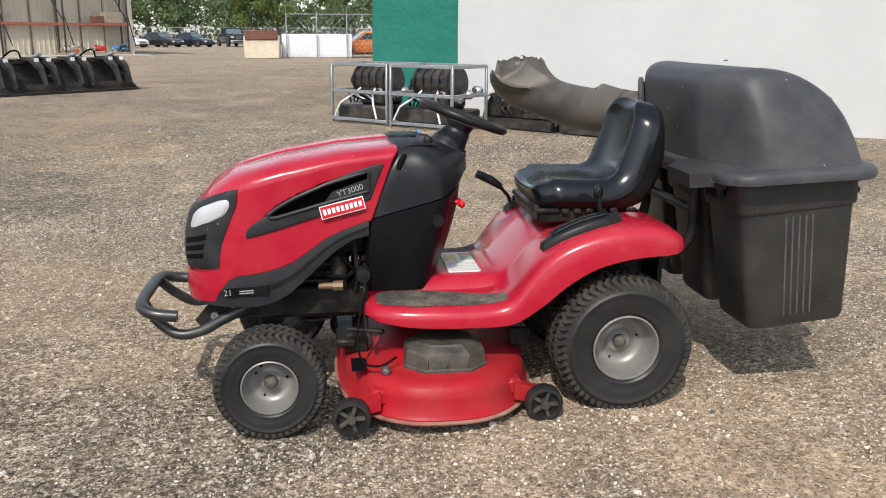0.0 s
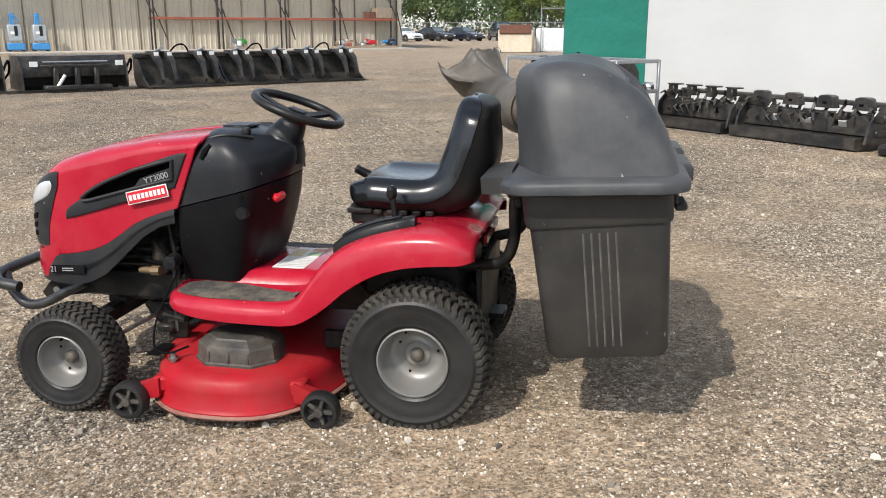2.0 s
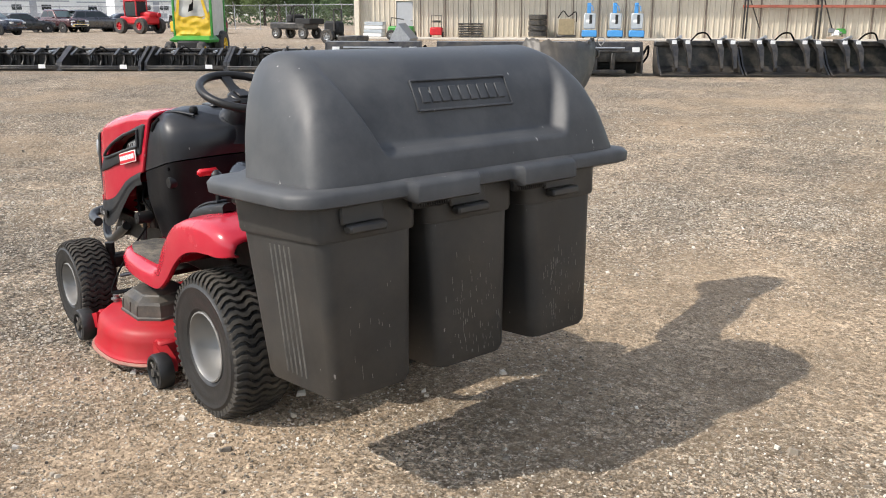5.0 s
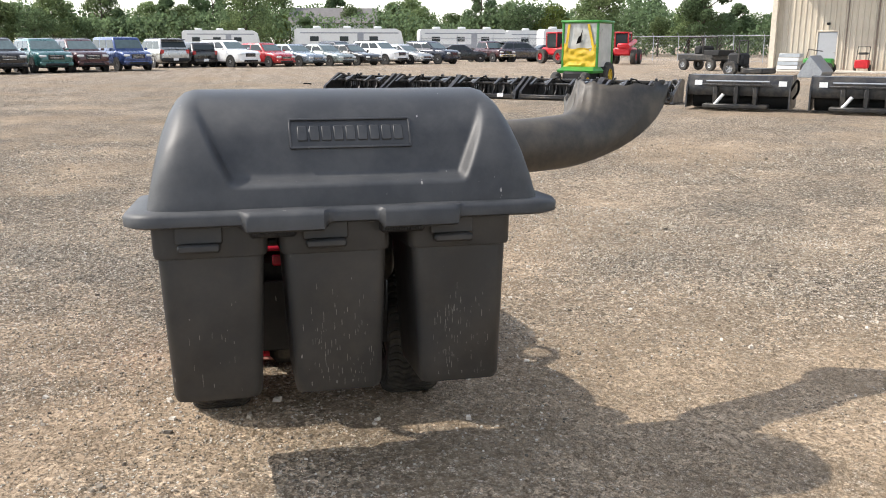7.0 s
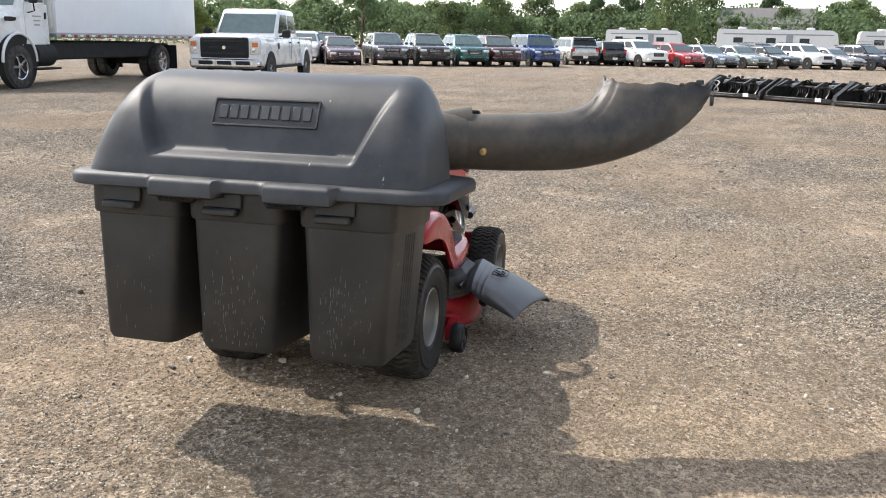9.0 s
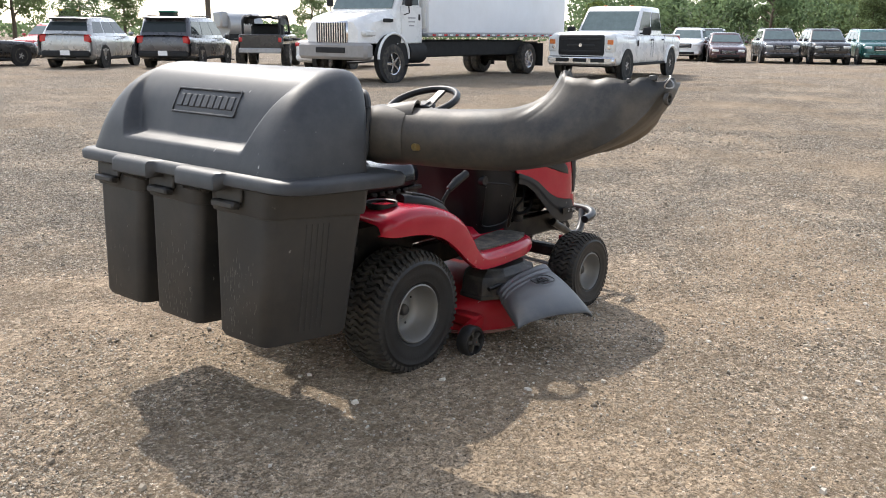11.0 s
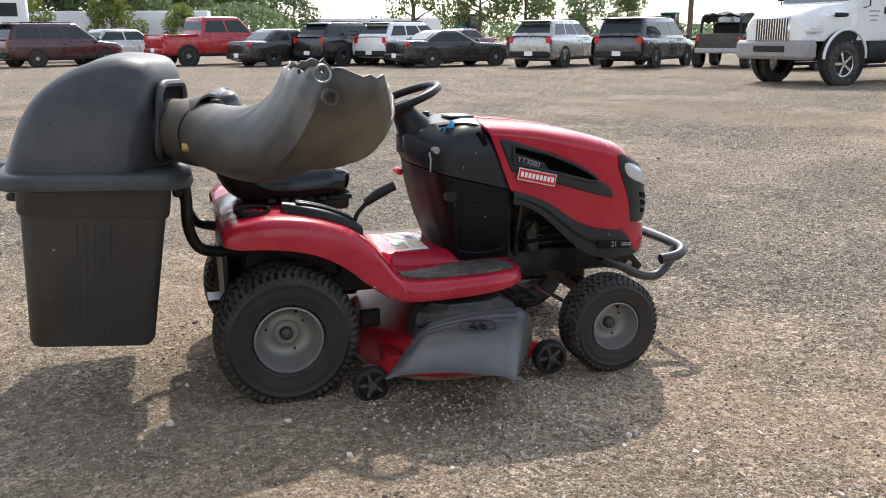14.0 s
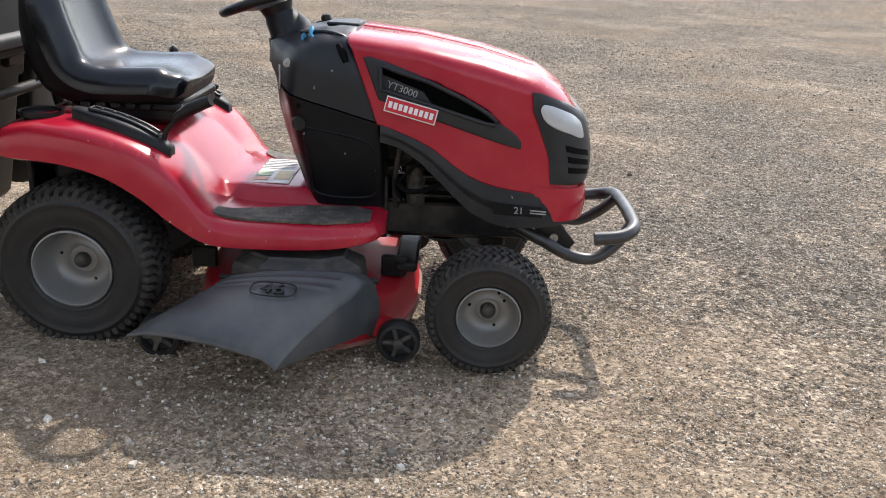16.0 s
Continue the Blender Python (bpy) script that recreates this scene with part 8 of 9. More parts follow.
def grapple(m, label, group, decals=True):
    t = thing("grapple_bucket", label, "grapple bucket", m, group)
    w = 1.85
    part("bucket", loft([[(x, y, z) for y, z in ((-0.35, 0.02), (0.35, 0.02), (0.50, 0.14), (0.55, 0.62), (0.50, 0.66), (0.46, 0.20), (0.33, 0.08), (-0.35, 0.05))] for x in (0.0, w)]), IMPL, t, "open black steel bucket")
    for x in (0.02, w - 0.02):
        part("side_plate", prism([(-0.35, 0.02), (0.40, 0.02), (0.54, 0.2), (0.55, 0.66), (0.30, 0.62), (0.0, 0.25)], x - 0.02, x + 0.02, "x"), IMPL, t)
    boxpart(t, "top_beam", (w / 2, 0.50, 0.70), (w, 0.16, 0.12), IMPL, 0.02)
    for x in (0.18, 0.34, 0.72, 0.88):
        part("tine", loft([[(w * x + s * 0.5, y, z) for s, y, z in ((-a, y0, z0), (a, y0, z0), (a, y0 + 0.06, z0 - 0.08), (-a, y0 + 0.06, z0 - 0.08))] for a, y0, z0 in ((0.14, 0.45, 0.80), (0.16, 0.10, 0.80), (0.12, -0.20, 0.60), (0.05, -0.36, 0.20))]), IMPL, t, "tapered steel tine")
        if decals:
            boxpart(t, "decal", (w * x, -0.03, 0.735), (0.10, 0.02, 0.10), SIGN, 0.002)
    for x in (0.26, 0.80):
        part("hydraulic_ram", tube([(w * x, 0.52, 0.76), (w * x, 0.05, 0.86)], 0.04, 8), GALV, t)
    part("hose", tube(smooth_path([(w * 0.45, 0.5, 0.76), (w * 0.5, 0.3, 0.92), (w * 0.6, 0.3, 0.93), (w * 0.7, 0.5, 0.76)], 4), 0.02, 6), BLACK, t)


for k in range(3):
    grapple(SM @ pose(7.6 + 1.88 * k, 0.25, 0), "black grapple bucket with raised clamp tines", "grapple buckets in a row")


def skeleton_grapple(m):
    t = thing("skeleton_grapple", "black slotted skeleton grapple lying on the dirt", "skeleton grapple", m, "slotted grapples in a row")
    t.scale = (1, 1, 0.74)
    w = 1.95
    boxpart(t, "front_edge", (w / 2, 0.06, 0.10), (w, 0.10, 0.16), IMPL, 0.02)
    boxpart(t, "wear_edge", (w / 2, 0.0, 0.08), (w * 0.92, 0.03, 0.05), IMPL, 0.01)
    boxpart(t, "back_panel", (w / 2, 1.035, 0.36), (w * 0.97, 0.02, 0.56), IMPL, 0.006)
    # bright strips stand in for the glints seen in the back slots
    for x in (0.18, 0.80):
        for k in range(3):
            boxpart(t, "wear_strip", (w * x + 0.06 * k, 0.955, 0.36), (0.018, 0.012, 0.16), GALV, 0.004)
    boxpart(t, "decal", (w * 0.80, -0.018, 0.15), (0.17, 0.012, 0.13), SIGN, 0.002)
    for k in range(7):
        part("rib", prism([(0.05, 0.04), (0.95, 0.04), (1.05, 0.30), (1.0, 0.66), (0.90, 0.66), (0.92, 0.32), (0.80, 0.14), (0.05, 0.14)], 0.08 + 0.287 * k, 0.11 + 0.287 * k, "x"), IMPL, t)
    for x in (0.02, w - 0.02):
        part("side_plate", prism([(0.0, 0.02), (1.0, 0.02), (1.08, 0.72), (0.78, 0.78), (0.30, 0.46), (0.06, 0.30)], x - 0.035, x + 0.035, "x"), IMPL, t)
    for k in range(9):
        boxpart(t, "back_slat", (0.10 + 0.22 * k, 0.99, 0.40), (0.07, 0.05, 0.52), IMPL, 0.01)
    boxpart(t, "floor_plate", (w / 2, 0.52, 0.055), (w * 0.96, 0.80, 0.03), IMPL, 0.008)
    boxpart(t, "back_beam", (w / 2, 0.98, 0.64), (w, 0.12, 0.10), IMPL, 0.02)
    boxpart(t, "mid_beam", (w / 2, 0.60, 0.52), (w, 0.08, 0.08), IMPL, 0.02)
    for x in (0.12, 0.34, 0.66, 0.90):
        part("upper_tine", prism([(0.95, 0.66), (0.60, 0.72), (0.20, 0.52), (0.22, 0.46), (0.62, 0.62), (0.95, 0.58)], w * x - 0.03, w * x + 0.03, "x"), IMPL, t)
        boxpart(t, "lug", (w * x, 0.98, 0.72), (0.06, 0.10, 0.10), IMPL, 0.02)
    for x in (0.25, 0.78):
        part("hydraulic_ram", tube([(w * x, 0.95, 0.60), (w * x + 0.1, 0.35, 0.60)], 0.04, 8), GALV, t)
    part("hose", tube(smooth_path([(w * 0.3, 0.8, 0.6), (w * 0.45, 0.5, 0.75), (w * 0.55, 0.5, 0.6), (w * 0.7, 0.8, 0.66)], 4), 0.022, 6), BLACK, t)


KO = Vector((-22.3, 2.1, 0))
KD = Vector((0.66, 0.752, 0)).normalized()
KM = Matrix((KD, Vector((-KD.y, KD.x, 0)), Vector((0, 0, 1)))).transposed().to_4x4()
KM.translation = KO
for k in range(5):
    skeleton_grapple(KM @ pose(2.02 * k, 0.12 * (k % 2), 0))


# ---- machines beyond ----
def cab_machine():
    t = thing("utility_tractor", "small tractor with green and yellow weather cab", "tractor", pose(-24.0, 10.85, 0, 0, 0, -45))
    t.scale = (0.95, 0.95, 1.0)
    part("hood", loft([[(x, y, z) for x, y in ((0.30, -a), (b, -a * 0.9), (b, a * 0.9), (0.30, a))] for z, a, b in ((0.50, 0.70, 0.98), (0.58, 0.74, 1.02), (0.66, 0.66, 0.84), (0.70, 0.62, 0.70))]), MACHINE_GREEN, t)
    boxpart(t, "chassis", (0.3, 0, 0.40), (1.7, 0.8, 0.30), UNDER, 0.06)
    for x in (-0.65, 0.62):
        for y in (-0.62, 0.62):
            boxpart(t, "cab_post", (x, y, 1.35), (0.08, 0.08, 1.5), MACHINE_GREEN, 0.02)
    boxpart(t, "cab_roof", (0, 0, 2.10), (1.42, 1.40, 0.08), MACHINE_GREEN, 0.03)

    def fold(u, v, k):
        return 0.045 * noise.noise((u * 4, v * 5, k)) + 0.025 * noise.noise((u * 11, v * 8, k))

    part("lower_vinyl", slab(lambda u, v: (0.655 + fold(u, v, 2.0), -0.58 + 1.16 * u, 0.70 + (0.54 + 0.20 * (2 * u - 1) ** 2 - 0.05 * math.sin(9 * u)) * v), 22, 12, (-0.01, 0, 0)), CAB_YELLOW, t, "crumpled yellow vinyl panel", sharp=40)
    part("upper_vinyl", slab(lambda u, v: (0.628 + fold(u, v, 1.0) * 0.5, -0.57 + 1.14 * u, 1.14 + 0.90 * v), 16, 12, (-0.01, 0, 0)), CAB_CLEAR, t, "cloudy torn vinyl window", sharp=40)
    for a, b in (((-0.56, 1.20), (-0.46, 2.02)), ((0.56, 1.20), (0.34, 2.02))):
        part("hanging_strip", slab(lambda u, v: (0.668 + 0.5 * fold(u, v, 6.0), a[0] + (b[0] - a[0]) * v + (-0.09 if a[0] > 0 else 0.02) + 0.09 * u, a[1] + (b[1] - a[1]) * v), 4, 10, (-0.008, 0, 0)), CAB_YELLOW, t)
    part("torn_hole", prism([(-0.12, 1.40), (0.05, 1.46), (0.10, 1.86), (0.02, 1.66), (-0.05, 1.62)], 0.672, 0.684, "x"), BLACK, t)
    for s in (-1, 1):
        part("side_vinyl", slab(lambda u, v: (-0.6 + 1.17 * u, s * (0.62 + 0.03 * noise.noise((u * 3, v * 3, 5))), 0.7 + 1.34 * v), 10, 8, (0, -s * 0.02, 0)), CAB_CLEAR, t)
        road_wheel(t, -0.3, s * 0.62, 0.42, 0.26, s, 0.5, CAB_YELLOW)
        road_wheel(t, 1.35, s * 0.52, 0.27, 0.2, s, 0.5, CAB_YELLOW)


cab_machine()


def telehandler(m, label):
    t = thing("telehandler", label, "telehandler", m, "red machines by the fence")
    boxpart(t, "body", (0, 0, 0.95), (2.9, 1.3, 0.6), MACHINE_RED, 0.12)
    boxpart(t, "cab", (-0.1, -0.2, 1.75), (1.2, 1.0, 1.1), GLASS, 0.08, "dark glazed cab")
    boxpart(t, "cab_roof", (-0.1, -0.2, 2.34), (1.3, 1.1, 0.12), MACHINE_RED, 0.04)
    for x in (-0.7, 0.5):
        for y in (-0.7, 0.3):
            boxpart(t, "cab_post", (x, y, 1.78), (0.09, 0.09, 1.1), MACHINE_RED, 0.02)
    part("boom", tube([(-1.5, 0.45, 1.7), (1.6, 0.45, 1.3)], 0.18, 8), MACHINE_RED, t)
    boxpart(t, "engine_cover", (0.95, 0.1, 1.35), (1.1, 0.9, 0.4), MACHINE_RED, 0.1)
    for s in (-1, 1):
        road_wheel(t, 1.05, s * 0.85, 0.55, 0.38, s, 0.5, MACHINE_RED)
        road_wheel(t, -1.05, s * 0.85, 0.55, 0.38, s, 0.5, MACHINE_RED)


telehandler(pose(-62.5, 24.2, 0, 0, 0, 20), "red telehandler parked by the fence")
telehandler(pose(-60.0, 28.6, 0, 0, 0, -35), "red telehandler with dark cab")
buck = thing("yellow_bucket", "yellow loader bucket on the dirt", "bucket", pose(-64.0, 28.2, 0, 0, 0, 20))
boxpart(buck, "shell", (0, 0, 0.45), (0.9, 1.9, 0.8), CAB_YELLOW, 0.08)


def utv():
    t = thing("utility_vehicle", "black side-by-side utility vehicle with roll cage", "utility vehicle", pose(-43.0, 25.8, 0, 0, 0, 200))
    boxpart(t, "body", (0.2, 0, 0.72), (2.6, 1.35, 0.42), IMPL, 0.08)
    boxpart(t, "cargo_bed", (-0.95, 0, 0.98), (1.1, 1.35, 0.32), UNDER, 0.04)
    boxpart(t, "seat", (0.1, 0, 1.12), (0.5, 1.2, 0.5), UNDER, 0.1)
    for s in (-1, 1):
        part("cage", tube([(-0.3, s * 0.6, 0.9), (-0.28, s * 0.58, 1.85), (0.75, s * 0.58, 1.85), (1.1, s * 0.6, 1.0)], 0.035, 8), IMPL, t)
        road_wheel(t, 1.0, s * 0.62, 0.32, 0.24, s, 0.5)
        road_wheel(t, -0.95, s * 0.62, 0.32, 0.24, s, 0.5)
    part("cage_cross", join(tube([(-0.28, -0.58, 1.85), (-0.28, 0.58, 1.85)], 0.035, 8), tube([(0.75, -0.58, 1.85), (0.75, 0.58, 1.85)], 0.035, 8)), IMPL, t)


utv()
zt = thing("stand_mower", "grey commercial mower with tall tyres by the barn", "mower", pose(-33.4, 22.6, 0, 0, 0, 30))
boxpart(zt, "deck", (0.5, 0, 0.25), (1.1, 1.3, 0.25), IMPL, 0.05)
boxpart(zt, "engine", (-0.5, 0, 0.75), (0.8, 0.7, 0.6), UNDER, 0.1)
part("roll_bar", tube([(-0.3, -0.4, 0.6), (-0.3, -0.4, 1.6), (-0.3, 0.4, 1.6), (-0.3, 0.4, 0.6)], 0.04, 8), IMPL, zt)
for s in (-1, 1):
    road_wheel(zt, -0.6, s * 0.52, 0.34, 0.26, s, 0.5)
gr2 = thing("dirt_bucket", "grey loader bucket lying by the barn", "bucket", pose(-32.2, 24.6, 0, 0, 0, 40))
part("shell", prism([(0, 0), (1.0, 0), (1.1, 0.25), (0.5, 0.95)], -0.95, 0.95, "y", 0.02), GALV, gr2)
gm = thing("garden_machine", "green compact machine beside the barn", "machine", MB @ pose(0.6, -4.3, 0))
boxpart(gm, "body", (0, 0, 0.5), (1.4, 0.7, 0.5), MACHINE_GREEN, 0.08)
part("frame", tube([(-0.6, -0.2, 0.6), (-0.5, -0.2, 1.2), (0.2, -0.2, 1.1)], 0.03, 6), IMPL, gm)
for s in (-1, 1):
    for xx in (-0.5, 0.5):
        road_wheel(gm, xx, s * 0.38, 0.28, 0.18, s, 0.5)


def camper(m, L, label, slide=True):
    t = thing("camper_trailer", label, "camper", m, "campers behind the cars")
    part("shell", loft([[(x, y, z) for x, z in ((-L / 2, 0.7), (L / 2 - 1.6, 0.7), (L / 2 - 1.5, 1.3), (L / 2, 1.4), (L / 2 - 0.3, 2.8), (L / 2 - 0.8, 3.1), (-L / 2 + 0.2, 3.1), (-L / 2, 2.8))] for y in (-1.22, 1.22)]), CREAM, t)
    for s in (-1, 1):
        boxpart(t, "grey_band", (-0.6, s * 1.225, 1.25), (L - 2.2, 0.02, 0.5), CAMPER_GREY, 0.005)
        boxpart(t, "dark_stripe", (0, s * 1.23, 2.65), (L - 1.2, 0.02, 0.12), CAMPER_GREY, 0.005)
        for k in range(3):
            boxpart(t, "window", (-L * 0.32 + L * 0.27 * k, s * 1.235, 2.05), (0.9, 0.03, 0.5), GLASS, 0.02)
        boxpart(t, "door", (L * 0.10, s * 1.235, 1.72), (0.65, 0.03, 1.75), CAMPER_GREY, 0.02)
        for k in range(2):
            road_wheel(t, -0.9 + 0.85 * k, s * 1.05, 0.36, 0.22, s)
    for k in range(3):
        boxpart(t, "roof_unit", (-L * 0.3 + L * 0.28 * k, 0, 3.22), (0.8, 0.7, 0.26), CREAM, 0.08)
    boxpart(t, "jack", (L / 2 - 0.9, 0, 0.65), (0.15, 1.6, 1.3), UNDER, 0.02)
    boxpart(t, "chassis", (-0.8, 0, 0.6), (L - 1.8, 1.8, 0.18), UNDER, 0.02)


camper(pose(-92, 11.5, 0, 0, 0, 82), 11.5, "white and grey fifth-wheel camper in a row")
camper(pose(-92, 24.0, 0, 0, 0, 85), 10.0, "cream travel trailer among campers")
camper(pose(-97, 36.5, 0, 0, 0, 82), 12.0, "long white camper with grey band")
camper(pose(-88, 35.0, 0, 0, 0, 88), 7.0, "short white camper in front of another")
camper(pose(-108, -2.0, 0, 0, 0, 85), 9.0, "pale camper behind the far cars")


def house(m, w, d, h, label, wall):
    t = thing("house", label, "house", m)
    boxpart(t, "wall", (0, 0, h / 2), (w, d, h), wall, 0.02)
    part("roof", prism([(-d / 2 - 0.5, h), (d / 2 + 0.5, h), (0, h + d * 0.28)], -w / 2 - 0.4, w / 2 + 0.4, "x"), ROOF, t, "grey shingled gable roof")
    for k in range(3):
        boxpart(t, "window", (-w * 0.3 + w * 0.3 * k, -d / 2 - 0.02, h * 0.55), (1.1, 0.06, 1.1), GLASS, 0.02)
    boxpart(t, "door", (w * 0.42, -d / 2 - 0.02, 1.05), (1.0, 0.06, 2.1), UNDER, 0.02)


house(pose(-134.7, -59.3, 0, 0, 0, 75), 13.0, 9, 3.0, "low house with grey gable roof among trees", CREAM)
house(pose(-130, 14, 0, 0, 0, 80), 12, 8, 4.5, "white house seen between the trees", CREAM)
trl = thing("semi_trailer", "long white semi trailer behind the parked cars", "trailer", pose(-25.0, -107.0, 0, 0, 0, 166))
boxpart(trl, "box", (0, 0, 1.85), (17.0, 2.5, 2.3), TIN, 0.04)
boxpart(trl, "logo_blocks", (4.5, 1.262, 2.5), (1.8, 0.02, 0.5), LOGO_RED, 0.01, "red painted blocks")
boxpart(trl, "landing_gear", (4.6, 0, 0.6), (0.3, 2.0, 1.2), UNDER, 0.02)
for s in (-1, 1):
    for k in range(2):
        road_wheel(trl, -5.5 - 1.25 * k, s * 1.0, 0.5, 0.5, s, 0.55)
trl2 = thing("storage_container", "long low white storage trailer behind the cars", "trailer", pose(3.0, -64.0, 0, 0, 0, 172))
boxpart(trl2, "box", (0, 0, 1.75), (12.0, 2.5, 2.2), TIN, 0.04)
boxpart(trl2, "skid", (0, 0, 0.33), (11.5, 2.2, 0.66), UNDER, 0.02)


def farm_cab(m, col, label):
    t = thing("farm_tractor", label, "tractor", m, "tractors behind the cars")
    boxpart(t, "cab", (0, 0, 2.3), (1.5, 1.5, 1.5), GLASS, 0.1)
    boxpart(t, "roof", (0, 0, 3.1), (1.7, 1.7, 0.18), col, 0.06)
    boxpart(t, "hood", (1.7, 0, 1.5), (2.0, 0.9, 0.8), col, 0.12)
    for x in (-0.72, 0.72):
        for y in (-0.72, 0.72):
            boxpart(t, "cab_post", (x, y, 2.3), (0.10, 0.10, 1.5), UNDER, 0.02)
    for s in (-1, 1):
        road_wheel(t, -0.2, s * 0.95, 0.85, 0.5, s, 0.55, CAB_YELLOW)
        road_wheel(t, 2.3, s * 0.8, 0.55, 0.35, s, 0.55, CAB_YELLOW)


farm_cab(pose(-31, -88, 0, 0, 0, 40), TARP_GREEN, "green farm tractor behind the parked cars")
farm_cab(pose(-44, -88, 0, 0, 0, 40), CAB_YELLOW, "yellow farm tractor behind the parked cars")
farm_cab(pose(-52, -82, 0, 0, 0, 40), TARP_GREEN, "green farm tractor with tall cab")
silo = thing("grain_tank", "rounded galvanised tanks behind the minivan", "tank", pose(-68.0, -91.0, 0, 0, 0, 0))
part("tank", tube([(-2.5, 0, 1.9), (2.5, 0, 1.9)], 1.5, 24), GALV, silo)
boxpart(silo, "cradle", (0, 0, 0.4), (4.6, 2.0, 0.8), UNDER, 0.04)
boxpart(silo, "hopper", (2.9, 0, 2.5), (1.2, 1.8, 2.0), GALV, 0.2)
pole = thing("utility_pole", "tall wooden utility pole behind the cars", "pole", pose(-27.5, -40.0, 0))
part("shaft", tube([(0, 0, 0), (0, 0, 11)], [0.16, 0.11], 10), BARK, pole)
part("cross_arm", box((0, 0, 10.2), (2.2, 0.1, 0.12), 0.01), BARK, pole)

# ---- fences, concrete wall and bin past the barn ----
def fence(x0, y0, x1, y1, h=2.0, step=3.0, label="chain link fence with steel posts"):
    t = thing("wire_fence", label, "fence", pose(x0, y0, 0, 0, 0, math.degrees(math.atan2(y1 - y0, x1 - x0))))
    L = math.hypot(x1 - x0, y1 - y0)
    n = max(1, round(L / step))
    for k in range(n + 1):
        part("post", tube([(L * k / n, 0, 0), (L * k / n, 0, h + 0.05)], 0.035, 8), LINK, t)
        part("barb_arm", tube([(L * k / n, 0, h), (L * k / n, -0.2, h + 0.3)], 0.02, 6), LINK, t)
    part("top_rail", tube([(0, 0, h), (L, 0, h)], 0.024, 6), LINK, t)
    part("bottom_rail", tube([(0, 0, 0.12), (L, 0, 0.12)], 0.014, 6), LINK, t)
    geos, c = [], 0.30
    m = int(L / c) + 1
    for k in range(m):
        for sgn in (1, -1):
            a, b = k * c, k * c + sgn * h * 0.9
            geos.append(tube([(a, 0, 0.12), (min(max(b, 0), L), 0, 0.12 + abs(min(max(b, 0), L) - a) / 0.9)], 0.0055, 3, False))
    part("mesh", join(*geos), LINK, t, "open wire mesh", sharp=0, fix=False)


fence(-40, 104, 16, 104)
fence(-3.3, 47.5, 3.4, 47.5, 2.4, 1.7, "tall wire gate panels on steel posts")
fence(-90, 31, -45, 48, 2.2)
fence(-76, 16, -73, 32, 2.0)
wallc = thing("concrete_wall", "low pale concrete block wall with rust stains", "wall", pose(-4.6, 46.8, 0))
boxpart(wallc, "block", (0, 0, 0.62), (1.9, 1.4, 1.24), CONCRETE, 0.05)
boxpart(wallc, "block", (2.97, 1.2, 0.66), (3.93, 0.5, 1.32), TIN, 0.05)
scrap = thing("scrap_bin", "rusty brown metal bin on the concrete block", "bin", pose(-4.6, 46.5, 1.24))
boxpart(scrap, "shell", (0, 0, 0.02), (1.75, 1.0, 0.5), RUSTBOX, 0.04)

# ---- trees ----
def leaf_cloud(rs, blobs, count, size):
    V, F = [], []
    tot = sum(b[3] ** 2 for b in blobs)
    for bx, by, bz, br in blobs:
        for k in range(int(count * br * br / tot)):
            d = Vector((rs.gauss(0, 1), rs.gauss(0, 1), rs.gauss(0, 1))).normalized()
            r = br * (0.45 + 0.62 * rs.random() ** 0.5)
            c = Vector((bx, by, bz)) + Vector((d.x * r, d.y * r, d.z * r * 0.82))
            a = Vector((rs.gauss(0, 1), rs.gauss(0, 1), rs.gauss(0, 1))).normalized()
            b = a.cross(d + Vector((0.01, 0.02, 0.03))).normalized()
            s = size * rs.uniform(0.6, 1.5)
            i = len(V)
            V += [tuple(c - a * s), tuple(c + b * s * 0.7 + d * s * 0.2), tuple(c + a * s), tuple(c - b * s * 0.7 + d * s * 0.2)]
            F.append((i, i + 1, i + 2, i + 3))
    return V, F


def tree(seed, h, spread, leaf, sparse=1.0):
    rs = random.Random(seed)
    t = thing("tree", "broad leafy green tree at the lot's edge", "tree", pose(0, 0, 0), "trees round the lot")
    trunk = [Vector((0, 0, -0.1))]
    for k in range(1, 6):
        trunk.append(trunk[-1] + Vector((rs.uniform(-0.12, 0.12), rs.uniform(-0.12, 0.12), h * 0.17)))
    geos = [tube(trunk, [h * 0.026 * (1 - 0.16 * k) for k in range(6)], 8)]
    blobs = []
    n = 13
    for k in range(n):
        z0 = h * (0.22 + 0.60 * k / n)
        base = trunk[0].lerp(trunk[-1], min(z0 / (h * 0.85), 1))
        a = k * 2.4 + rs.uniform(-0.5, 0.5)
        reach = spread * (1.0 - 0.6 * (k / n) ** 1.5) * rs.uniform(0.55, 1.1)
        tip = base + Vector((math.cos(a) * reach, math.sin(a) * reach, h * rs.uniform(0.06, 0.16)))
        geos.append(tube([base, base.lerp(tip, 0.5) + Vector((0, 0, 0.1)), tip], [h * 0.010, h * 0.007, h * 0.003], 5))
        blobs.append((tip.x, tip.y, tip.z, spread * rs.uniform(0.28, 0.52)))
    blobs.append((trunk[-1].x, trunk[-1].y, h * 0.90, spread * 0.42))
    part("trunk", join(*geos), BARK, t)
    part("crown", leaf_cloud(rs, blobs, int(5600 * sparse), 0.0155 * h), leaf, t, sharp=0, fix=False)
    return t


KINDS = [tree(1, 9.0, 3.0, LEAF), tree(2, 8.0, 3.2, LEAF_DARK), tree(3, 10.0, 3.1, LEAF), tree(4, 7.0, 2.6, LEAF_LIGHT), tree(5, 10.5, 2.7, LEAF_DARK), tree(6, 9.5, 2.6, LEAF, 0.35)]
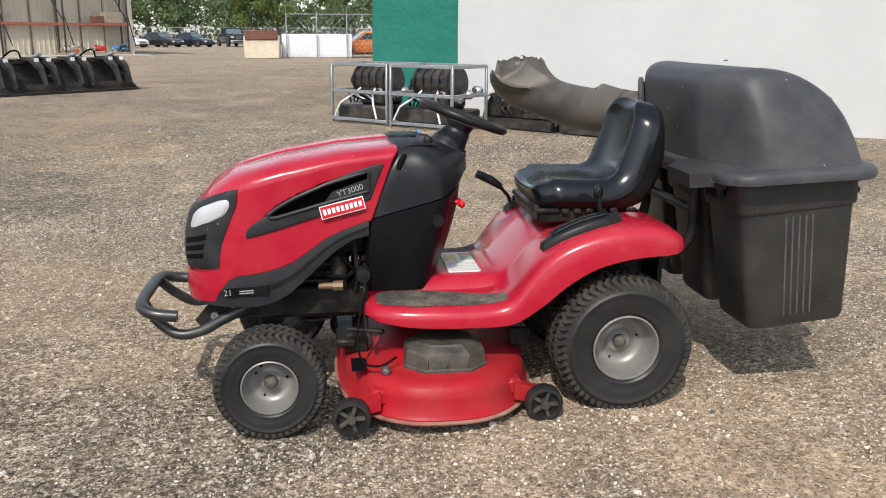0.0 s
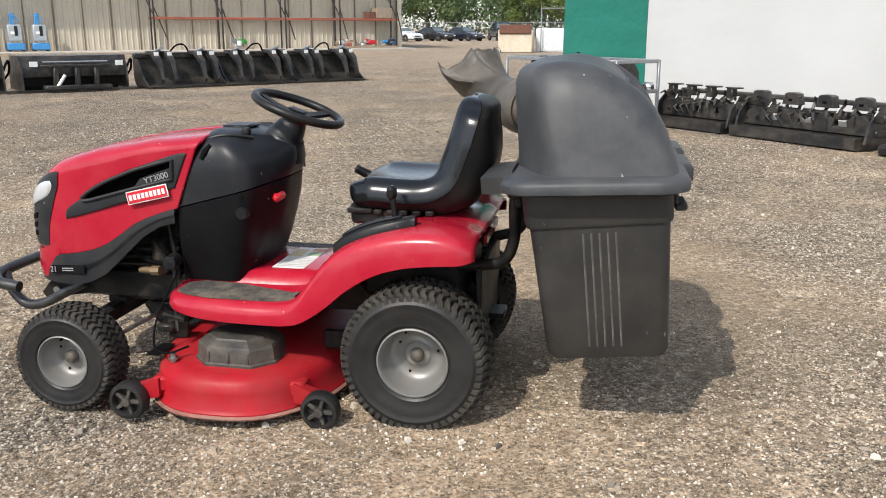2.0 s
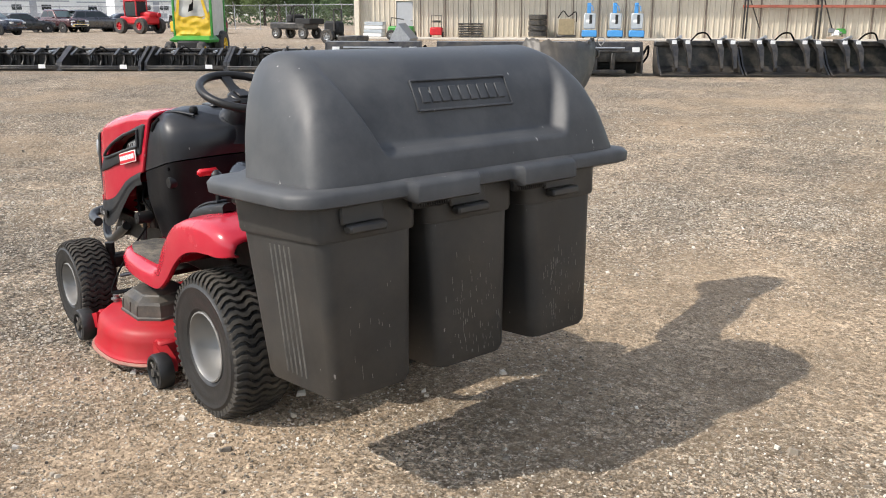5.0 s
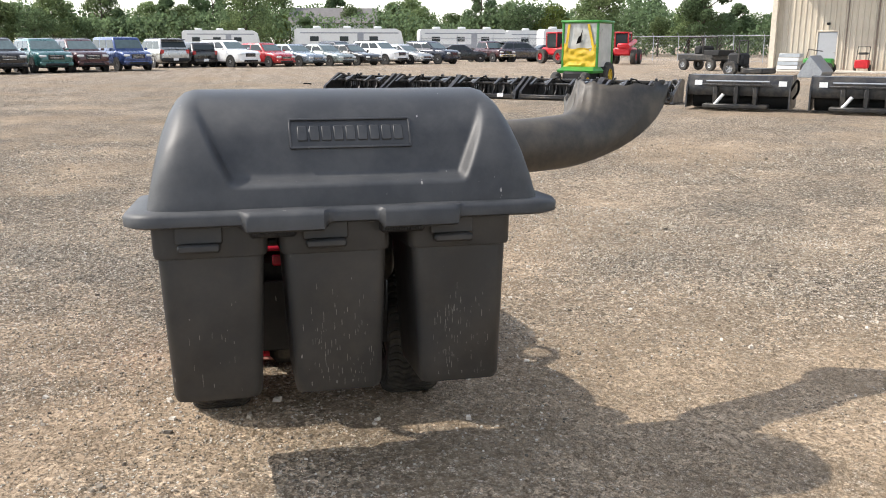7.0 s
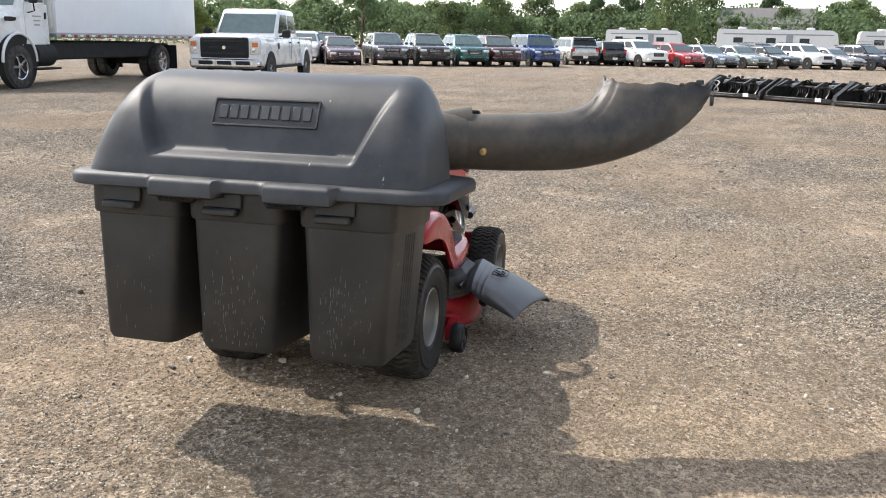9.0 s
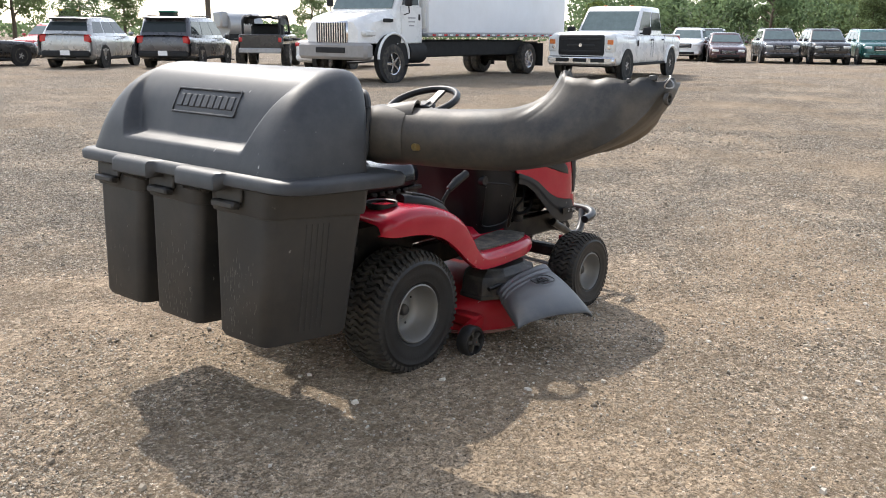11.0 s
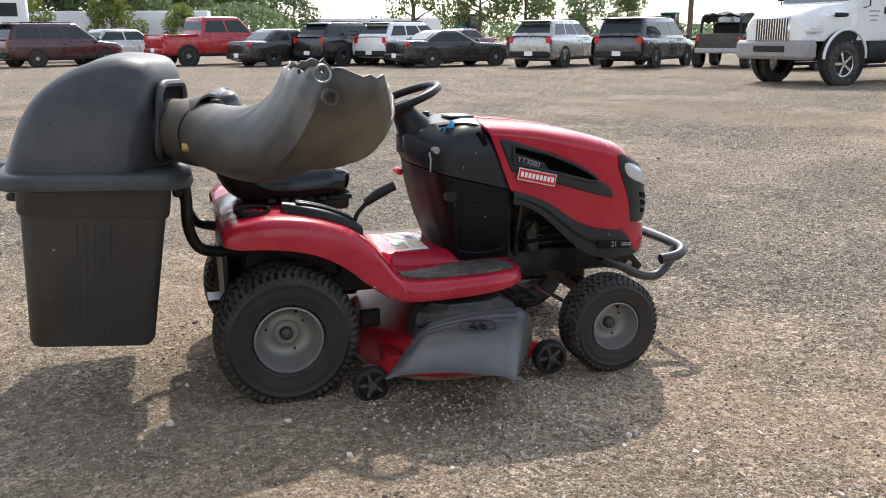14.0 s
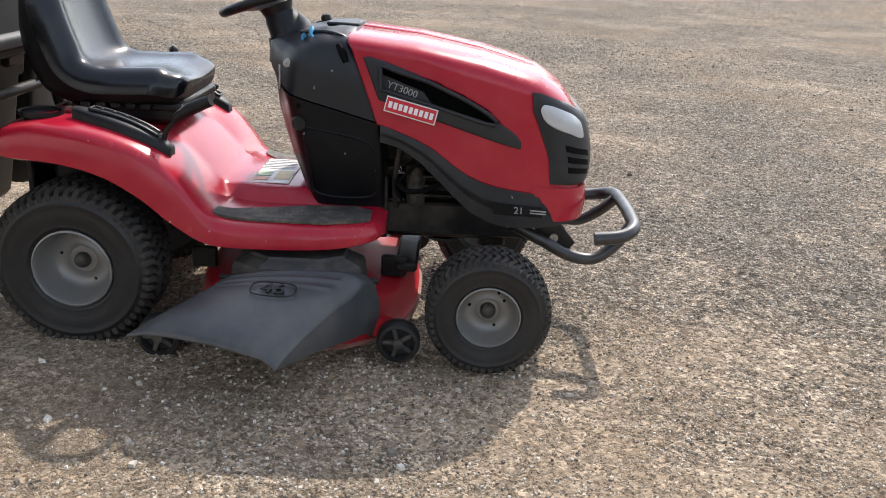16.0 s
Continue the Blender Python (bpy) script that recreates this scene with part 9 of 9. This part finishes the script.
rs = random.Random(21)
PLANTED = set()


def plant(k, x, y, s, label=""):
    src = KINDS[k]
    m = pose(x, y, 0, 0, 0, rs.uniform(0, 360))
    if k not in PLANTED:
        PLANTED.add(k)
        src.matrix_basis = m
        c = src
    else:
        c = copy_thing(src, m)
    c.scale = (s * rs.uniform(0.9, 1.15), s * rs.uniform(0.9, 1.15), s * rs.uniform(0.9, 1.15))
    if k == 4:
        tagged(c, "tall dark green tree at the lot's edge")
    if k == 3:
        tagged(c, "light yellow-green tree at the lot's edge")
    if k == 5:
        tagged(c, "thin open-crowned tree with sparse leaves")
    return c


# belt behind the facing row and campers
for k in range(84):
    a = radians(lerp([(0, 210), (1, 131)], k / 83))
    r = rs.uniform(114, 150)
    plant(rs.choice((0, 1, 2, 4, 0, 1, 3, 2)), r * math.cos(a), r * math.sin(a), rs.choice((0.55, 0.66, 0.76, 0.84, 0.98)) * rs.uniform(0.92, 1.08))
# past the barn's end
for k in range(16):
    plant(rs.choice((0, 1, 2, 3, 1)), -48 + 4.6 * k + rs.uniform(-2, 2), rs.uniform(112, 128), rs.uniform(0.9, 1.3))
# tall wood behind the tail-out row, thinning to the west
for k in range(20):
    plant(rs.choice((0, 1, 2, 1, 4)), 34 - 2.5 * k + rs.uniform(-1.5, 1.5), rs.uniform(-84, -72) - (26 if k > 12 else 0), rs.uniform(1.05, 1.5) * (0.72 if k > 12 else 1))
for x, y, k, s in ((3.5, -60.5, 3, 0.62), (9.0, -58.5, 3, 0.7), (-1.0, -59.5, 3, 0.5), (-26, -70, 0, 0.8), (-31, -72, 0, 0.9), (-40, -78, 1, 0.75), (-48, -84, 0, 0.7), (-21, -74, 5, 0.95), (-110, -125, 2, 0.8), (-122, -112, 0, 0.75), (-136, -100, 1, 0.9), (-150, -88, 0, 0.9), (-158, -92, 2, 0.9), (-166, -78, 1, 1.0), (-150, -52, 4, 1.0), (-160, -66, 2, 1.0)):
    plant(k, x, y, s)
# understorey and far woods as one mass
V, F = [], []
for a0, a1, r0, r1, h, n in ((212, 128, 118, 165, 8.8, 84000), (112, 62, 112, 132, 9.0, 22000), (295, 262, 78, 90, 5.5, 10000), (262, 247, 120, 140, 4.0, 5000), (247, 212, 120, 150, 3.2, 9000)):
    for k in range(n):
        a, r = radians(rs.uniform(a0, a1)), rs.uniform(r0, r1)
        top = h * (0.74 + 0.42 * noise.noise((math.degrees(a) * 0.22, 3.0, r * 0.02)))
        c = Vector((r * math.cos(a), r * math.sin(a), top * rs.random() ** 0.7))
        d1 = Vector((rs.gauss(0, 1), rs.gauss(0, 1), rs.gauss(0, 1))).normalized()
        d2 = d1.cross(Vector((rs.gauss(0, 1), rs.gauss(0, 1), rs.gauss(0, 1)))).normalized()
        s = rs.uniform(0.13, 0.34)
        i = len(V)
        V += [tuple(c - d1 * s), tuple(c + d2 * s * 0.7), tuple(c + d1 * s), tuple(c - d2 * s * 0.7)]
        F.append((i, i + 1, i + 2, i + 3))
wood = part("far_woods", (V, F), LEAF_DARK, None, sharp=0, fix=False)
tagged(wood, "dense green undergrowth and distant woods", "woods", kind="stuff")
